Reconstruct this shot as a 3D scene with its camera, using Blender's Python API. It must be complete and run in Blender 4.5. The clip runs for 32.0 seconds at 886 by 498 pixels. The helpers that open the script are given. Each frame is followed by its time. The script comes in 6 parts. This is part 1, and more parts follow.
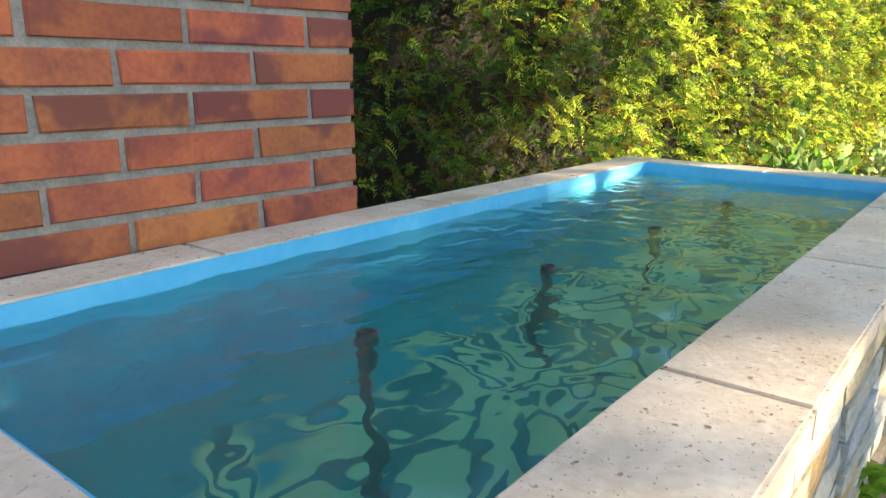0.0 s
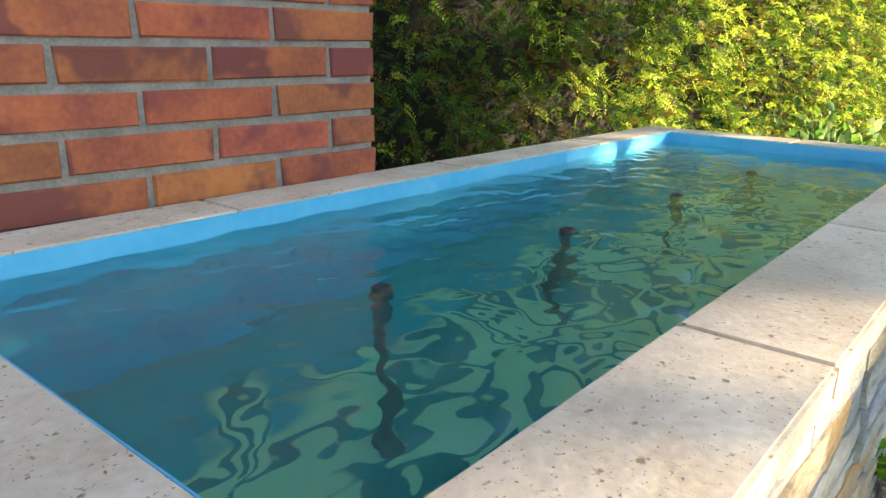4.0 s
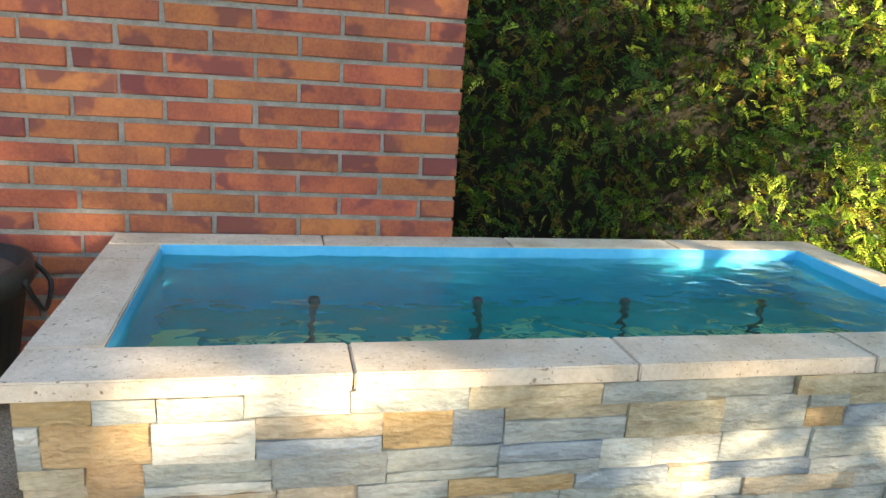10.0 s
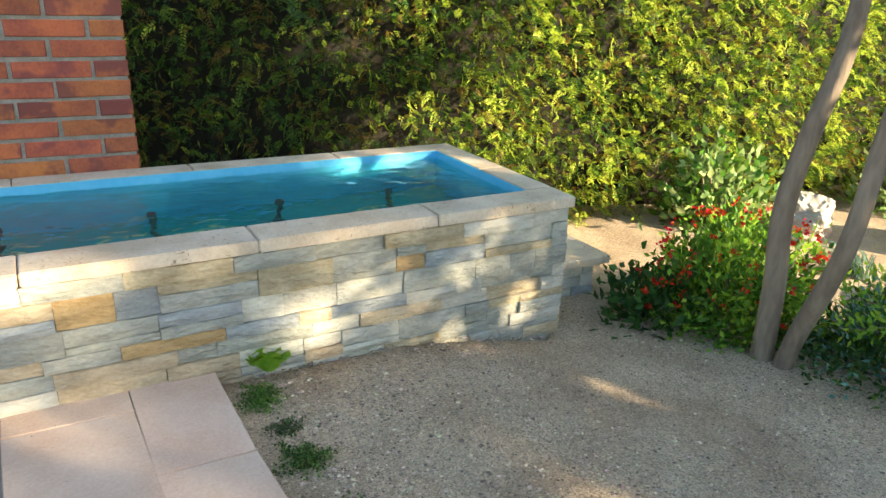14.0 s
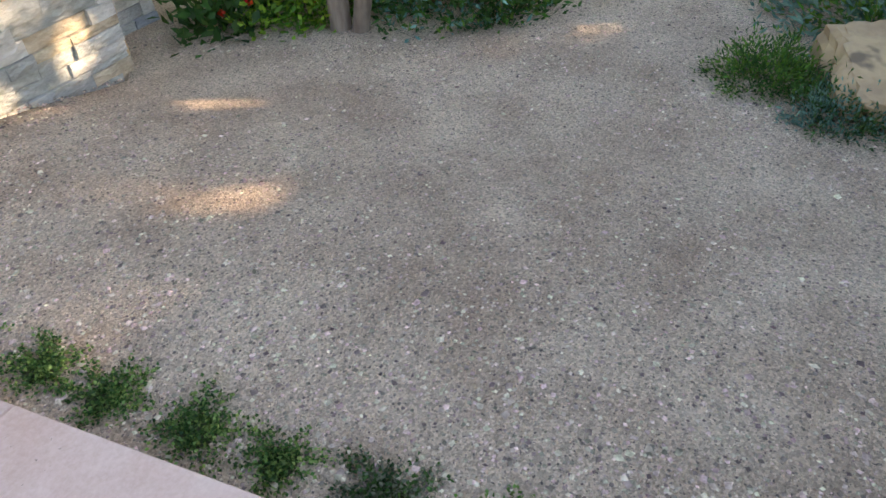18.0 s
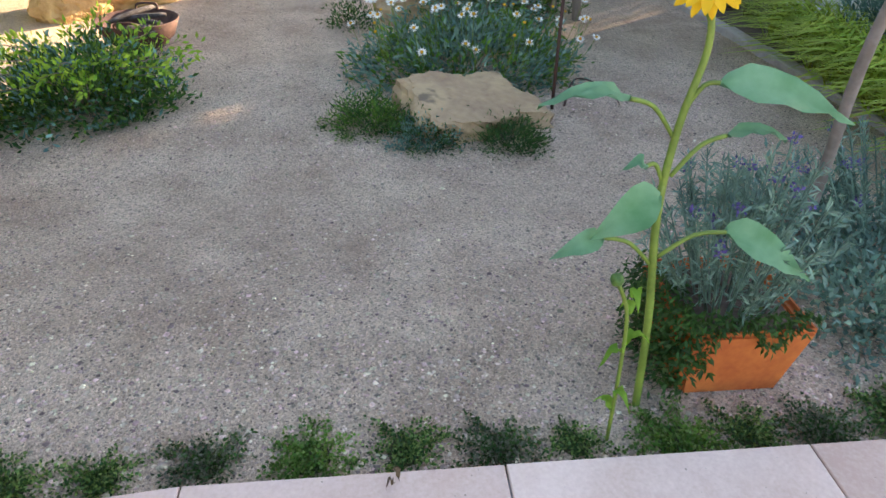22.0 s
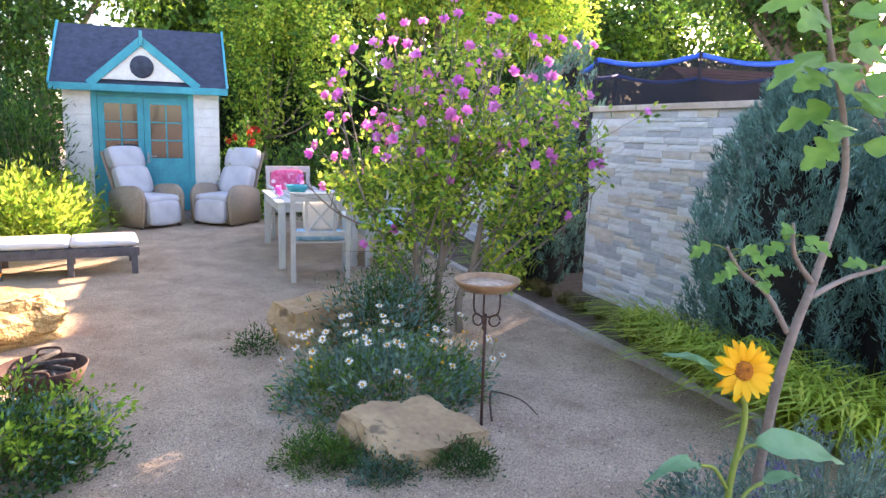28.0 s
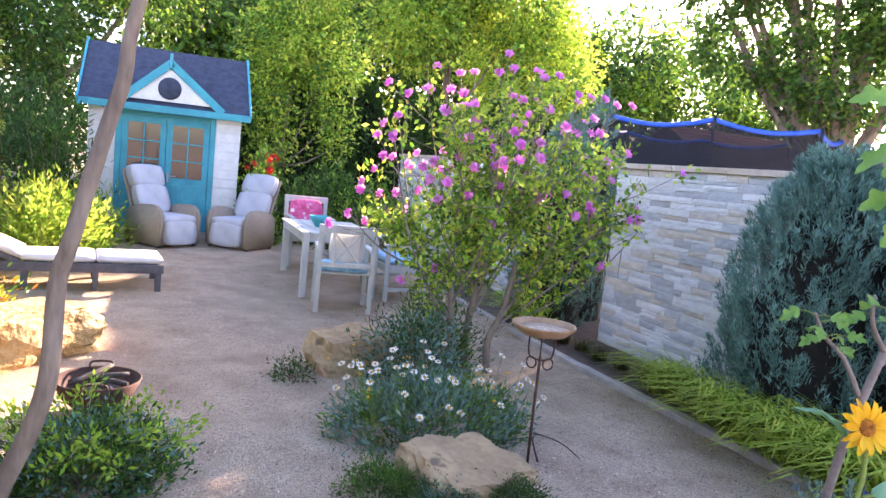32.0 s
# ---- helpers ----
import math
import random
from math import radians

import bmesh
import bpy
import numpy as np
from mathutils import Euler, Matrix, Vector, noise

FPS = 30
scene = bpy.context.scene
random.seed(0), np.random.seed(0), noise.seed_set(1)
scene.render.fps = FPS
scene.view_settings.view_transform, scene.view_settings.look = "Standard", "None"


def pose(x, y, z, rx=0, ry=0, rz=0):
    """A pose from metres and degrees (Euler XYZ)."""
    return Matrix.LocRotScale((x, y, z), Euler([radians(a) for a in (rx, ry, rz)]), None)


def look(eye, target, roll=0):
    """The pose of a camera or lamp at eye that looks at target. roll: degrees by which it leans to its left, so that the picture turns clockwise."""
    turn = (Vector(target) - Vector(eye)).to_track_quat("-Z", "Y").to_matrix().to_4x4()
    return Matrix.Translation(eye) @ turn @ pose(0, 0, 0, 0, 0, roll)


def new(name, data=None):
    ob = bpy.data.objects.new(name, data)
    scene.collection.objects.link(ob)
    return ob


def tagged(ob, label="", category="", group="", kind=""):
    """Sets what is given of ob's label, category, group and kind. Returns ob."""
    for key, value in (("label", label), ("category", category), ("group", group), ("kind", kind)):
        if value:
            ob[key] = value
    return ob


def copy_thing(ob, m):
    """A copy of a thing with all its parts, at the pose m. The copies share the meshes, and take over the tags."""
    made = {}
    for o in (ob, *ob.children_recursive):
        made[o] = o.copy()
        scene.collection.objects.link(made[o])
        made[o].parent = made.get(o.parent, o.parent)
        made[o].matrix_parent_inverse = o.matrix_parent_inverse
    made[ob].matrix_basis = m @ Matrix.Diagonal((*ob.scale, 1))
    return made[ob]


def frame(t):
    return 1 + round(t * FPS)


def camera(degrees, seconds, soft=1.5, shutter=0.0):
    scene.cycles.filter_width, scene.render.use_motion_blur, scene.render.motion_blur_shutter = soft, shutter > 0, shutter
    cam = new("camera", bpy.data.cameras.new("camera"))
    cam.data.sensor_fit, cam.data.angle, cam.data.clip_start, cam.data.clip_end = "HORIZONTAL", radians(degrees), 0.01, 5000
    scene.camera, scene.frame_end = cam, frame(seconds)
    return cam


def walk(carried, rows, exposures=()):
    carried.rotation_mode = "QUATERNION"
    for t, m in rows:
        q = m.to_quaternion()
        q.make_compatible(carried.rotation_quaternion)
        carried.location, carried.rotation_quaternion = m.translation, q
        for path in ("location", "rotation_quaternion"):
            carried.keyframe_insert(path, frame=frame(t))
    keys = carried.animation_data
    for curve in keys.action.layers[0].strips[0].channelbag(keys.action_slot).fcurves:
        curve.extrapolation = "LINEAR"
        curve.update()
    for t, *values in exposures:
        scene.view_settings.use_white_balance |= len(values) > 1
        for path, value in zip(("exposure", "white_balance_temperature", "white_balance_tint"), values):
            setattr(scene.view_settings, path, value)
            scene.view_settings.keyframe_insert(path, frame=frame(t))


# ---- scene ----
cam = camera(64.5, 32.0)
PATH = [
    (0, (0.159, -0.164, 0.88), (1.619, 1.112, 0.392), 0.1),
    (0.5, (0.162, -0.166, 0.87), (1.614, 1.118, 0.379), 0.1),
    (1, (0.154, -0.161, 0.856), (1.585, 1.132, 0.326), 0.8),
    (1.5, (0.15, -0.16, 0.846), (1.537, 1.162, 0.275), 0.8),
    (2, (0.159, -0.162, 0.844), (1.522, 1.168, 0.232), 0.3),
    (2.5, (0.161, -0.164, 0.844), (1.54, 1.156, 0.247), 0.3),
    (3, (0.168, -0.164, 0.848), (1.581, 1.133, 0.279), 0.5),
    (3.5, (0.163, -0.162, 0.85), (1.578, 1.136, 0.29), 0.7),
    (5.5, (0.19, -0.172, 0.851), (1.522, 1.204, 0.276), 2.2),
    (6, (0.243, -0.19, 0.863), (1.406, 1.319, 0.255), 2.9),
    (6.5, (0.335, -0.271, 0.887), (1.259, 1.391, 0.265), 1.8),
    (7, (0.411, -0.341, 0.969), (1.229, 1.36, 0.305), 2.8),
    (7.5, (0.528, -0.464, 1.012), (1.114, 1.337, 0.368), 5.6),
    (8, (0.604, -0.622, 1.074), (1.062, 1.208, 0.409), 5.4),
    (8.5, (0.644, -0.822, 1.152), (1.133, 1.026, 0.563), 6.0),
    (9, (0.715, -1.006, 1.177), (1.159, 0.874, 0.658), 4.0),
    (9.5, (0.802, -1.196, 1.168), (1.144, 0.707, 0.654), 3.7),
    (10, (0.815, -1.379, 1.208), (1.172, 0.515, 0.674), 3.8),
    (10.5, (0.89, -1.523, 1.221), (1.283, 0.362, 0.681), 4.7),
    (11, (1.008, -1.655, 1.228), (1.4, 0.228, 0.678), 4.8),
    (11.5, (1.059, -1.737, 1.22), (1.471, 0.132, 0.642), 2.7),
    (12, (1.079, -1.792, 1.213), (1.485, 0.062, 0.581), 3.9),
    (12.5, (1.048, -1.847, 1.22), (1.398, -0.01, 0.511), 2.0),
    (13, (0.983, -1.91, 1.248), (1.583, -0.153, 0.506), 2.3),
    (13.5, (1.009, -2.006, 1.253), (1.761, -0.295, 0.54), 2.2),
    (14, (1.088, -2.097, 1.292), (1.974, -0.439, 0.61), 1.8),
    (14.5, (1.11, -2.138, 1.275), (2.192, -0.581, 0.64), 0.8),
    (15, (1.121, -2.166, 1.244), (2.348, -0.738, 0.57), 0.2),
    (15.5, (1.166, -2.172, 1.244), (2.559, -0.937, 0.513), -0.3),
    (17.5, (1.212, -2.187, 1.105), (2.637, -1.363, -0.032), -2.9),
    (18, (1.159, -2.181, 1.102), (2.491, -1.427, -0.186), -3.2),
    (18.5, (1.122, -2.185, 1.13), (2.529, -1.681, -0.199), -5.6),
    (19, (1.043, -2.133, 1.079), (2.47, -1.856, -0.294), -4.3),
    (19.5, (0.955, -2.212, 1.077), (2.388, -2.058, -0.31), -4.2),
    (20, (0.878, -2.268, 1.1), (2.325, -2.154, -0.277), -3.8),
    (20.5, (0.802, -2.235, 1.128), (2.333, -2.147, -0.156), -2.6),
    (21, (0.74, -2.145, 1.132), (2.32, -2.158, -0.094), -1.9),
    (21.5, (0.684, -2.127, 1.158), (2.314, -2.313, 0.014), 0.3),
    (22, (0.659, -2.135, 1.181), (2.334, -2.311, 0.102), 1.1),
    (22.5, (0.652, -2.162, 1.208), (2.382, -2.335, 0.22), 0.3),
    (23, (0.641, -2.167, 1.231), (2.428, -2.327, 0.348), 0.9),
    (23.5, (0.653, -2.17, 1.246), (2.478, -2.336, 0.444), 0.9),
    (24, (0.664, -2.177, 1.261), (2.514, -2.328, 0.518), 0.9),
    (24.5, (0.664, -2.168, 1.274), (2.534, -2.321, 0.583), 1.6),
    (25, (0.684, -2.167, 1.291), (2.574, -2.332, 0.658), 1.8),
    (25.5, (0.69, -2.165, 1.31), (2.599, -2.366, 0.746), 2.5),
    (26, (0.73, -2.14, 1.359), (2.645, -2.374, 0.835), 3.6),
    (26.5, (0.757, -2.025, 1.395), (2.645, -2.508, 0.946), 2.5),
    (28.5, (0.61, -1.455, 1.444), (2.444, -2.189, 1.132), 2.5),
    (29, (0.634, -1.378, 1.435), (2.441, -2.184, 1.143), 4.2),
    (29.5, (0.615, -1.31, 1.454), (2.429, -2.105, 1.172), 4.0),
    (30, (0.636, -1.223, 1.448), (2.462, -1.988, 1.165), 4.3),
    (30.5, (0.634, -1.147, 1.443), (2.483, -1.86, 1.175), 5.3),
    (31, (0.622, -1.114, 1.443), (2.458, -1.861, 1.179), 6.2),
    (31.5, (0.624, -1.115, 1.448), (2.47, -1.847, 1.205), 5.8),
    (32, (0.63, -1.117, 1.458), (2.477, -1.853, 1.235), 5.9),
]
walk(cam, [(t, look(eye, target, roll)) for t, eye, target, roll in PATH], exposures=[(0.0, 2.25, 6550, 9), (6.0, 2.15, 6500, 7), (7.0, 2.25, 6400, 6), (8.0, 2.42, 6400, 6), (10.0, 2.25, 6450, 6), (13.0, 2.1, 6550, 5), (15.0, 2.05, 6650, 7), (17.5, 2.5, 6800, 20), (19.0, 2.46, 6720, 21), (22, 2.62, 6750, 22), (23, 2.75, 6700, 22), (26.0, 2.7, 6750, 24), (29.0, 2.9, 6350, 34), (31.0, 3.0, 6300, 36), (32.0, 2.85, 6300, 37)])

# ---------------------------------------------------------------- light
SUN_AZ, SUN_EL = -52.0, 17.5          # degrees from +x towards +y, and above the horizon
sun_dir = Vector((math.cos(radians(SUN_EL)) * math.cos(radians(SUN_AZ)), math.cos(radians(SUN_EL)) * math.sin(radians(SUN_AZ)), math.sin(radians(SUN_EL))))
world = bpy.data.worlds.new("sky")
scene.world = world
world.use_nodes = True
wn = world.node_tree
sky = wn.nodes.new("ShaderNodeTexSky")
sky.sky_type, sky.sun_disc = "NISHITA", False
sky.sun_elevation, sky.sun_rotation = radians(SUN_EL), radians(90 - SUN_AZ)
wn.nodes["Background"].inputs["Strength"].default_value = 0.13
wn.links.new(sky.outputs["Color"], wn.nodes["Background"].inputs["Color"])
sun_data = bpy.data.lights.new("sun", "SUN")
sun_data.energy, sun_data.angle, sun_data.color = 5.0, radians(0.6), (1.0, 0.82, 0.56)
sun = new("sun", sun_data)
sun.matrix_world = look(sun_dir * 40, (0, 0, 0))

# ---------------------------------------------------------------- helpers
rng = np.random.default_rng(7)


def lin(h):
    """Linear colour from a hex string."""
    c = [int(h[i:i + 2], 16) / 255 for i in (0, 2, 4)]
    return tuple(((v / 12.92) if v <= 0.04045 else ((v + 0.055) / 1.055) ** 2.4) for v in c) + (1.0,)


def material(name, a, b, scale=8.0, rough=0.7, bump=0.2, fine=60.0, bump_scale=None, vary=0.0, metal=0.0, island=False, spots=None, stretch=None, transl=0.0, spec=0.5, dist=0.01):
    """Two tones mixed by noise of two sizes, with relief; vary: change from piece to piece."""
    m = bpy.data.materials.new(name)
    m.use_nodes = True
    t = m.node_tree
    N, L = t.nodes, t.links
    p = N["Principled BSDF"]
    p.inputs["Roughness"].default_value, p.inputs["Metallic"].default_value = rough, metal
    p.inputs["Specular IOR Level"].default_value = spec
    co = N.new("ShaderNodeTexCoord")
    src = co.outputs["Object"]
    if stretch:
        mp = N.new("ShaderNodeMapping")
        mp.inputs["Scale"].default_value = stretch
        L.new(src, mp.inputs["Vector"])
        src = mp.outputs["Vector"]
    if vary and not island:
        oi = N.new("ShaderNodeObjectInfo")
        off = N.new("ShaderNodeVectorMath")
        off.operation = "ADD"
        sc = N.new("ShaderNodeMath")
        sc.operation = "MULTIPLY"
        sc.inputs[1].default_value = 37.0
        L.new(oi.outputs["Random"], sc.inputs[0])
        L.new(src, off.inputs[0])
        L.new(sc.outputs[0], off.inputs[1])
        src = off.outputs[0]
    n1 = N.new("ShaderNodeTexNoise")
    n1.inputs["Scale"].default_value, n1.inputs["Detail"].default_value, n1.inputs["Roughness"].default_value = scale, 5, 0.6
    n2 = N.new("ShaderNodeTexNoise")
    n2.inputs["Scale"].default_value, n2.inputs["Detail"].default_value = fine, 4
    L.new(src, n1.inputs["Vector"])
    L.new(src, n2.inputs["Vector"])
    add = N.new("ShaderNodeMath")
    add.operation = "MULTIPLY_ADD"
    add.inputs[1].default_value = 0.45
    L.new(n2.outputs["Fac"], add.inputs[0])
    sub = N.new("ShaderNodeMath")
    sub.operation = "SUBTRACT"
    sub.inputs[1].default_value = 0.225
    L.new(n1.outputs["Fac"], sub.inputs[0])
    L.new(sub.outputs[0], add.inputs[2])
    ramp = N.new("ShaderNodeValToRGB")
    ramp.color_ramp.elements[0].position, ramp.color_ramp.elements[1].position = 0.3, 0.7
    ramp.color_ramp.elements[0].color, ramp.color_ramp.elements[1].color = a, b
    L.new(add.outputs[0], ramp.inputs["Fac"])
    out = ramp.outputs["Color"]
    if spots:
        col, size, amount = spots
        vo = N.new("ShaderNodeTexNoise")
        vo.inputs["Scale"].default_value, vo.inputs["Detail"].default_value = size, 3
        L.new(src, vo.inputs["Vector"])
        r2 = N.new("ShaderNodeValToRGB")
        r2.color_ramp.elements[0].position, r2.color_ramp.elements[1].position = 1 - amount, min(1.0, 1.06 - amount)
        r2.color_ramp.elements[0].color, r2.color_ramp.elements[1].color = (0, 0, 0, 1), (1, 1, 1, 1)
        L.new(vo.outputs["Fac"], r2.inputs["Fac"])
        mx = N.new("ShaderNodeMix")
        mx.data_type = "RGBA"
        L.new(r2.outputs["Color"], mx.inputs["Factor"])
        L.new(out, mx.inputs[6])
        mx.inputs[7].default_value = col
        out = mx.outputs[2]
    if vary:
        if island:
            oi = N.new("ShaderNodeNewGeometry")
            rnd = oi.outputs["Random Per Island"]
        else:
            rnd = oi.outputs["Random"]
        mr = N.new("ShaderNodeMapRange")
        mr.inputs["To Min"].default_value, mr.inputs["To Max"].default_value = 1 - vary, 1 + vary
        L.new(rnd, mr.inputs["Value"])
        hs = N.new("ShaderNodeHueSaturation")
        L.new(mr.outputs["Result"], hs.inputs["Value"])
        mh = N.new("ShaderNodeMapRange")
        mh.inputs["To Min"].default_value, mh.inputs["To Max"].default_value = 0.5 - vary * 0.06, 0.5 + vary * 0.06
        wrap = N.new("ShaderNodeMath")
        wrap.operation = "FRACT"
        m7 = N.new("ShaderNodeMath")
        m7.operation = "MULTIPLY"
        m7.inputs[1].default_value = 7.31
        L.new(rnd, m7.inputs[0])
        L.new(m7.outputs[0], wrap.inputs[0])
        L.new(wrap.outputs[0], mh.inputs["Value"])
        L.new(mh.outputs["Result"], hs.inputs["Hue"])
        L.new(out, hs.inputs["Color"])
        out = hs.outputs["Color"]
    L.new(out, p.inputs["Base Color"])
    if bump:
        bp = N.new("ShaderNodeBump")
        bp.inputs["Strength"].default_value, bp.inputs["Distance"].default_value = bump, dist
        if bump_scale:
            n3 = N.new("ShaderNodeTexNoise")
            n3.inputs["Scale"].default_value, n3.inputs["Detail"].default_value = bump_scale, 6
            L.new(src, n3.inputs["Vector"])
            L.new(n3.outputs["Fac"], bp.inputs["Height"])
        else:
            L.new(add.outputs[0], bp.inputs["Height"])
        L.new(bp.outputs["Normal"], p.inputs["Normal"])
    if transl:
        tr = N.new("ShaderNodeBsdfTranslucent")
        L.new(out, tr.inputs["Color"])
        ms = N.new("ShaderNodeMixShader")
        ms.inputs["Fac"].default_value = transl
        L.new(p.outputs["BSDF"], ms.inputs[1])
        L.new(tr.outputs["BSDF"], ms.inputs[2])
        L.new(ms.outputs["Shader"], N["Material Output"].inputs["Surface"])
    return m


def leafmat(name, a, b, vary=0.35, transl=0.45, rough=0.5):
    return material(name, lin(a), lin(b), scale=6, rough=rough, bump=0.0, fine=25, vary=vary, island=True, transl=transl, spec=0.3)


def link_mesh(name, me, mat, parent=None, label="", at=None, smooth=False):
    if mat is not None and not me.materials:
        me.materials.append(mat)
    if smooth:
        me.polygons.foreach_set("use_smooth", [True] * len(me.polygons))
    ob = new(name, me)
    if parent is not None:
        ob.parent = parent
    if at is not None:
        ob.matrix_basis = at
    if label:
        ob["label"] = label
    return ob


def part(name, bm, mat, parent=None, label="", at=None, smooth=False):
    """One bmesh as one mesh object."""
    me = bpy.data.meshes.new(name)
    bm.normal_update()
    bm.to_mesh(me)
    bm.free()
    return link_mesh(name, me, mat, parent, label, at, smooth)


def raw(name, verts, faces, mat, parent=None, label="", at=None, smooth=False):
    me = bpy.data.meshes.new(name)
    me.from_pydata([tuple(v) for v in verts], [], faces)
    me.update()
    return link_mesh(name, me, mat, parent, label, at, smooth)


def thing(name, label, category, at=None, group="", kind=""):
    e = new(name)
    e.empty_display_size = 0.1
    if at is not None:
        e.matrix_basis = at
    return tagged(e, label, category, group, kind)


def box_bm(x0, x1, y0, y1, z0, z1, bevel=0.0, bm=None, m=None):
    own = bmesh.new()
    r = bmesh.ops.create_cube(own, size=1.0)
    for v in own.verts:
        v.co = Vector((x0 + (v.co.x + 0.5) * (x1 - x0), y0 + (v.co.y + 0.5) * (y1 - y0), z0 + (v.co.z + 0.5) * (z1 - z0)))
    if bevel:
        bmesh.ops.bevel(own, geom=own.edges[:], offset=bevel, segments=1, affect="EDGES")
    if m is not None:
        own.transform(m)
    if bm is None:
        return own
    join(bm, own)
    return bm


def join(bm, other):
    me = bpy.data.meshes.new("tmp")
    other.to_mesh(me)
    other.free()
    bm.from_mesh(me)
    bpy.data.meshes.remove(me)
    return bm


def beam_bm(a, b, w, h=None, bevel=0.003, bm=None):
    """A straight bar from a to b with a rectangular section."""
    a, b = Vector(a), Vector(b)
    h = h or w
    d = b - a
    own = box_bm(-w / 2, w / 2, -h / 2, h / 2, 0, d.length, bevel)
    own.transform(Matrix.Translation(a) @ d.to_track_quat("Z", "Y").to_matrix().to_4x4())
    return own if bm is None else join(bm, own)


def tube_bm(pts, radii, sides=8, bm=None, cap=True):
    """A round tube along points."""
    own = bm or bmesh.new()
    pts = [Vector(p) for p in pts]
    rings = []
    side = None
    for i, p in enumerate(pts):
        d = (pts[min(i + 1, len(pts) - 1)] - pts[max(i - 1, 0)]).normalized()
        if side is None:
            side = d.orthogonal().normalized()
        side = (side - d * side.dot(d)).normalized()
        up = d.cross(side)
        r = radii[i] if hasattr(radii, "__len__") else radii
        rings.append([own.verts.new(p + (side * math.cos(a) + up * math.sin(a)) * r) for a in (2 * math.pi * k / sides for k in range(sides))])
    for r0, r1 in zip(rings, rings[1:]):
        for k in range(sides):
            f = own.faces.new((r0[k], r0[(k + 1) % sides], r1[(k + 1) % sides], r1[k]))
            f.smooth = True
    if cap:
        own.faces.new(list(reversed(rings[0])))
        own.faces.new(rings[-1])
    return own


def lathe_bm(profile, sides=24, bm=None):
    """A turned form from (radius, height) pairs."""
    own = bm or bmesh.new()
    rings = [[own.verts.new((r * math.cos(2 * math.pi * k / sides), r * math.sin(2 * math.pi * k / sides), z)) for k in range(sides)] for r, z in profile]
    for r0, r1 in zip(rings, rings[1:]):
        for k in range(sides):
            f = own.faces.new((r0[k], r0[(k + 1) % sides], r1[(k + 1) % sides], r1[k]))
            f.smooth = True
    own.faces.new(list(reversed(rings[0])))
    own.faces.new(rings[-1])
    return own


def smooth_line(pts, n=4):
    """More points along a Catmull-Rom line."""
    pts = [Vector(p) for p in pts]
    out = []
    for i in range(len(pts) - 1):
        p0, p1, p2, p3 = pts[max(i - 1, 0)], pts[i], pts[i + 1], pts[min(i + 2, len(pts) - 1)]
        for k in range(n):
            t = k / n
            out.append(0.5 * ((2 * p1) + (p2 - p0) * t + (2 * p0 - 5 * p1 + 4 * p2 - p3) * t * t + (3 * p1 - p0 - 3 * p2 + p3) * t ** 3))
    out.append(pts[-1])
    return out


def unit(a):
    return a / np.maximum(np.linalg.norm(a, axis=-1, keepdims=True), 1e-9)


def leaves(name, c, d, length, width, mat, parent=None, label="", fold=0.18, up=None, droop=0.0, kind="stuff"):
    """Many small folded leaves: c base points, d directions; arrays."""
    n = len(c)
    d = unit(d)
    up = rng.normal(size=(n, 3)) if up is None else up + rng.normal(size=(n, 3)) * 0.35
    s = unit(np.cross(d, up))
    u = np.cross(s, d)
    length = np.broadcast_to(np.asarray(length, float), (n,))[:, None]
    width = np.broadcast_to(np.asarray(width, float), (n,))[:, None]
    tip = c + d * length - np.array([0, 0, 1.0]) * droop * length
    mid = c + d * length * 0.45
    l = mid + s * width * 0.5 + u * width * fold
    r = mid - s * width * 0.5 + u * width * fold
    v = np.stack([c, l, tip, r], 1).reshape(-1, 3)
    base = np.arange(n) * 4
    idx = np.stack([base, base + 1, base + 2, base, base + 2, base + 3], 1).reshape(-1)
    me = bpy.data.meshes.new(name)
    me.vertices.add(len(v))
    me.vertices.foreach_set("co", v.astype(np.float32).ravel())
    me.loops.add(len(idx))
    me.loops.foreach_set("vertex_index", idx.astype(np.int32))
    me.polygons.add(n * 2)
    me.polygons.foreach_set("loop_start", np.arange(0, n * 6, 3, dtype=np.int32))
    me.update(calc_edges=True)
    me.materials.append(mat)
    ob = new(name, me)
    if parent is not None:
        ob.parent = parent
    if kind:
        ob["kind"] = kind
    if label:
        ob["label"] = label
    return ob


def in_ball(n, r, centre, flat=1.0, shell=0.5):
    """Points in a ball, more of them near its skin."""
    q = unit(rng.normal(size=(n, 3)))
    rad = (shell + (1 - shell) * rng.random((n, 1))) ** 0.6
    return np.asarray(centre) + q * rad * np.array([r, r, r * flat]), q


def rock_mesh(name, size, mat, seed, at, label="", parent=None, rough=0.16, sub=4, flat_top=None, soft=0.42):
    """A broken block of stone."""
    bm = bmesh.new()
    bmesh.ops.create_cube(bm, size=1.0)
    bmesh.ops.subdivide_edges(bm, edges=bm.edges[:], cuts=sub * 3, use_grid_fill=True)
    for v in bm.verts:
        p = v.co.copy()
        q = p.normalized() * 0.62
        p = p.lerp(q, soft)
        o = Vector((seed * 3.7, seed * 1.3, 0))
        k = noise.noise(p * 2.2 + o) * rough + abs(noise.noise(p * 5.0 + o)) * rough * 0.7 + noise.noise(p * 14 + o) * rough * 0.16
        p += p.normalized() * k
        if flat_top is not None and p.z > flat_top:
            p.z = flat_top + (p.z - flat_top) * 0.18
        v.co = Vector((p.x * size[0], p.y * size[1], p.z * size[2]))
    ob = part(name, bm, mat, parent, label, at, smooth=False)
    return ob


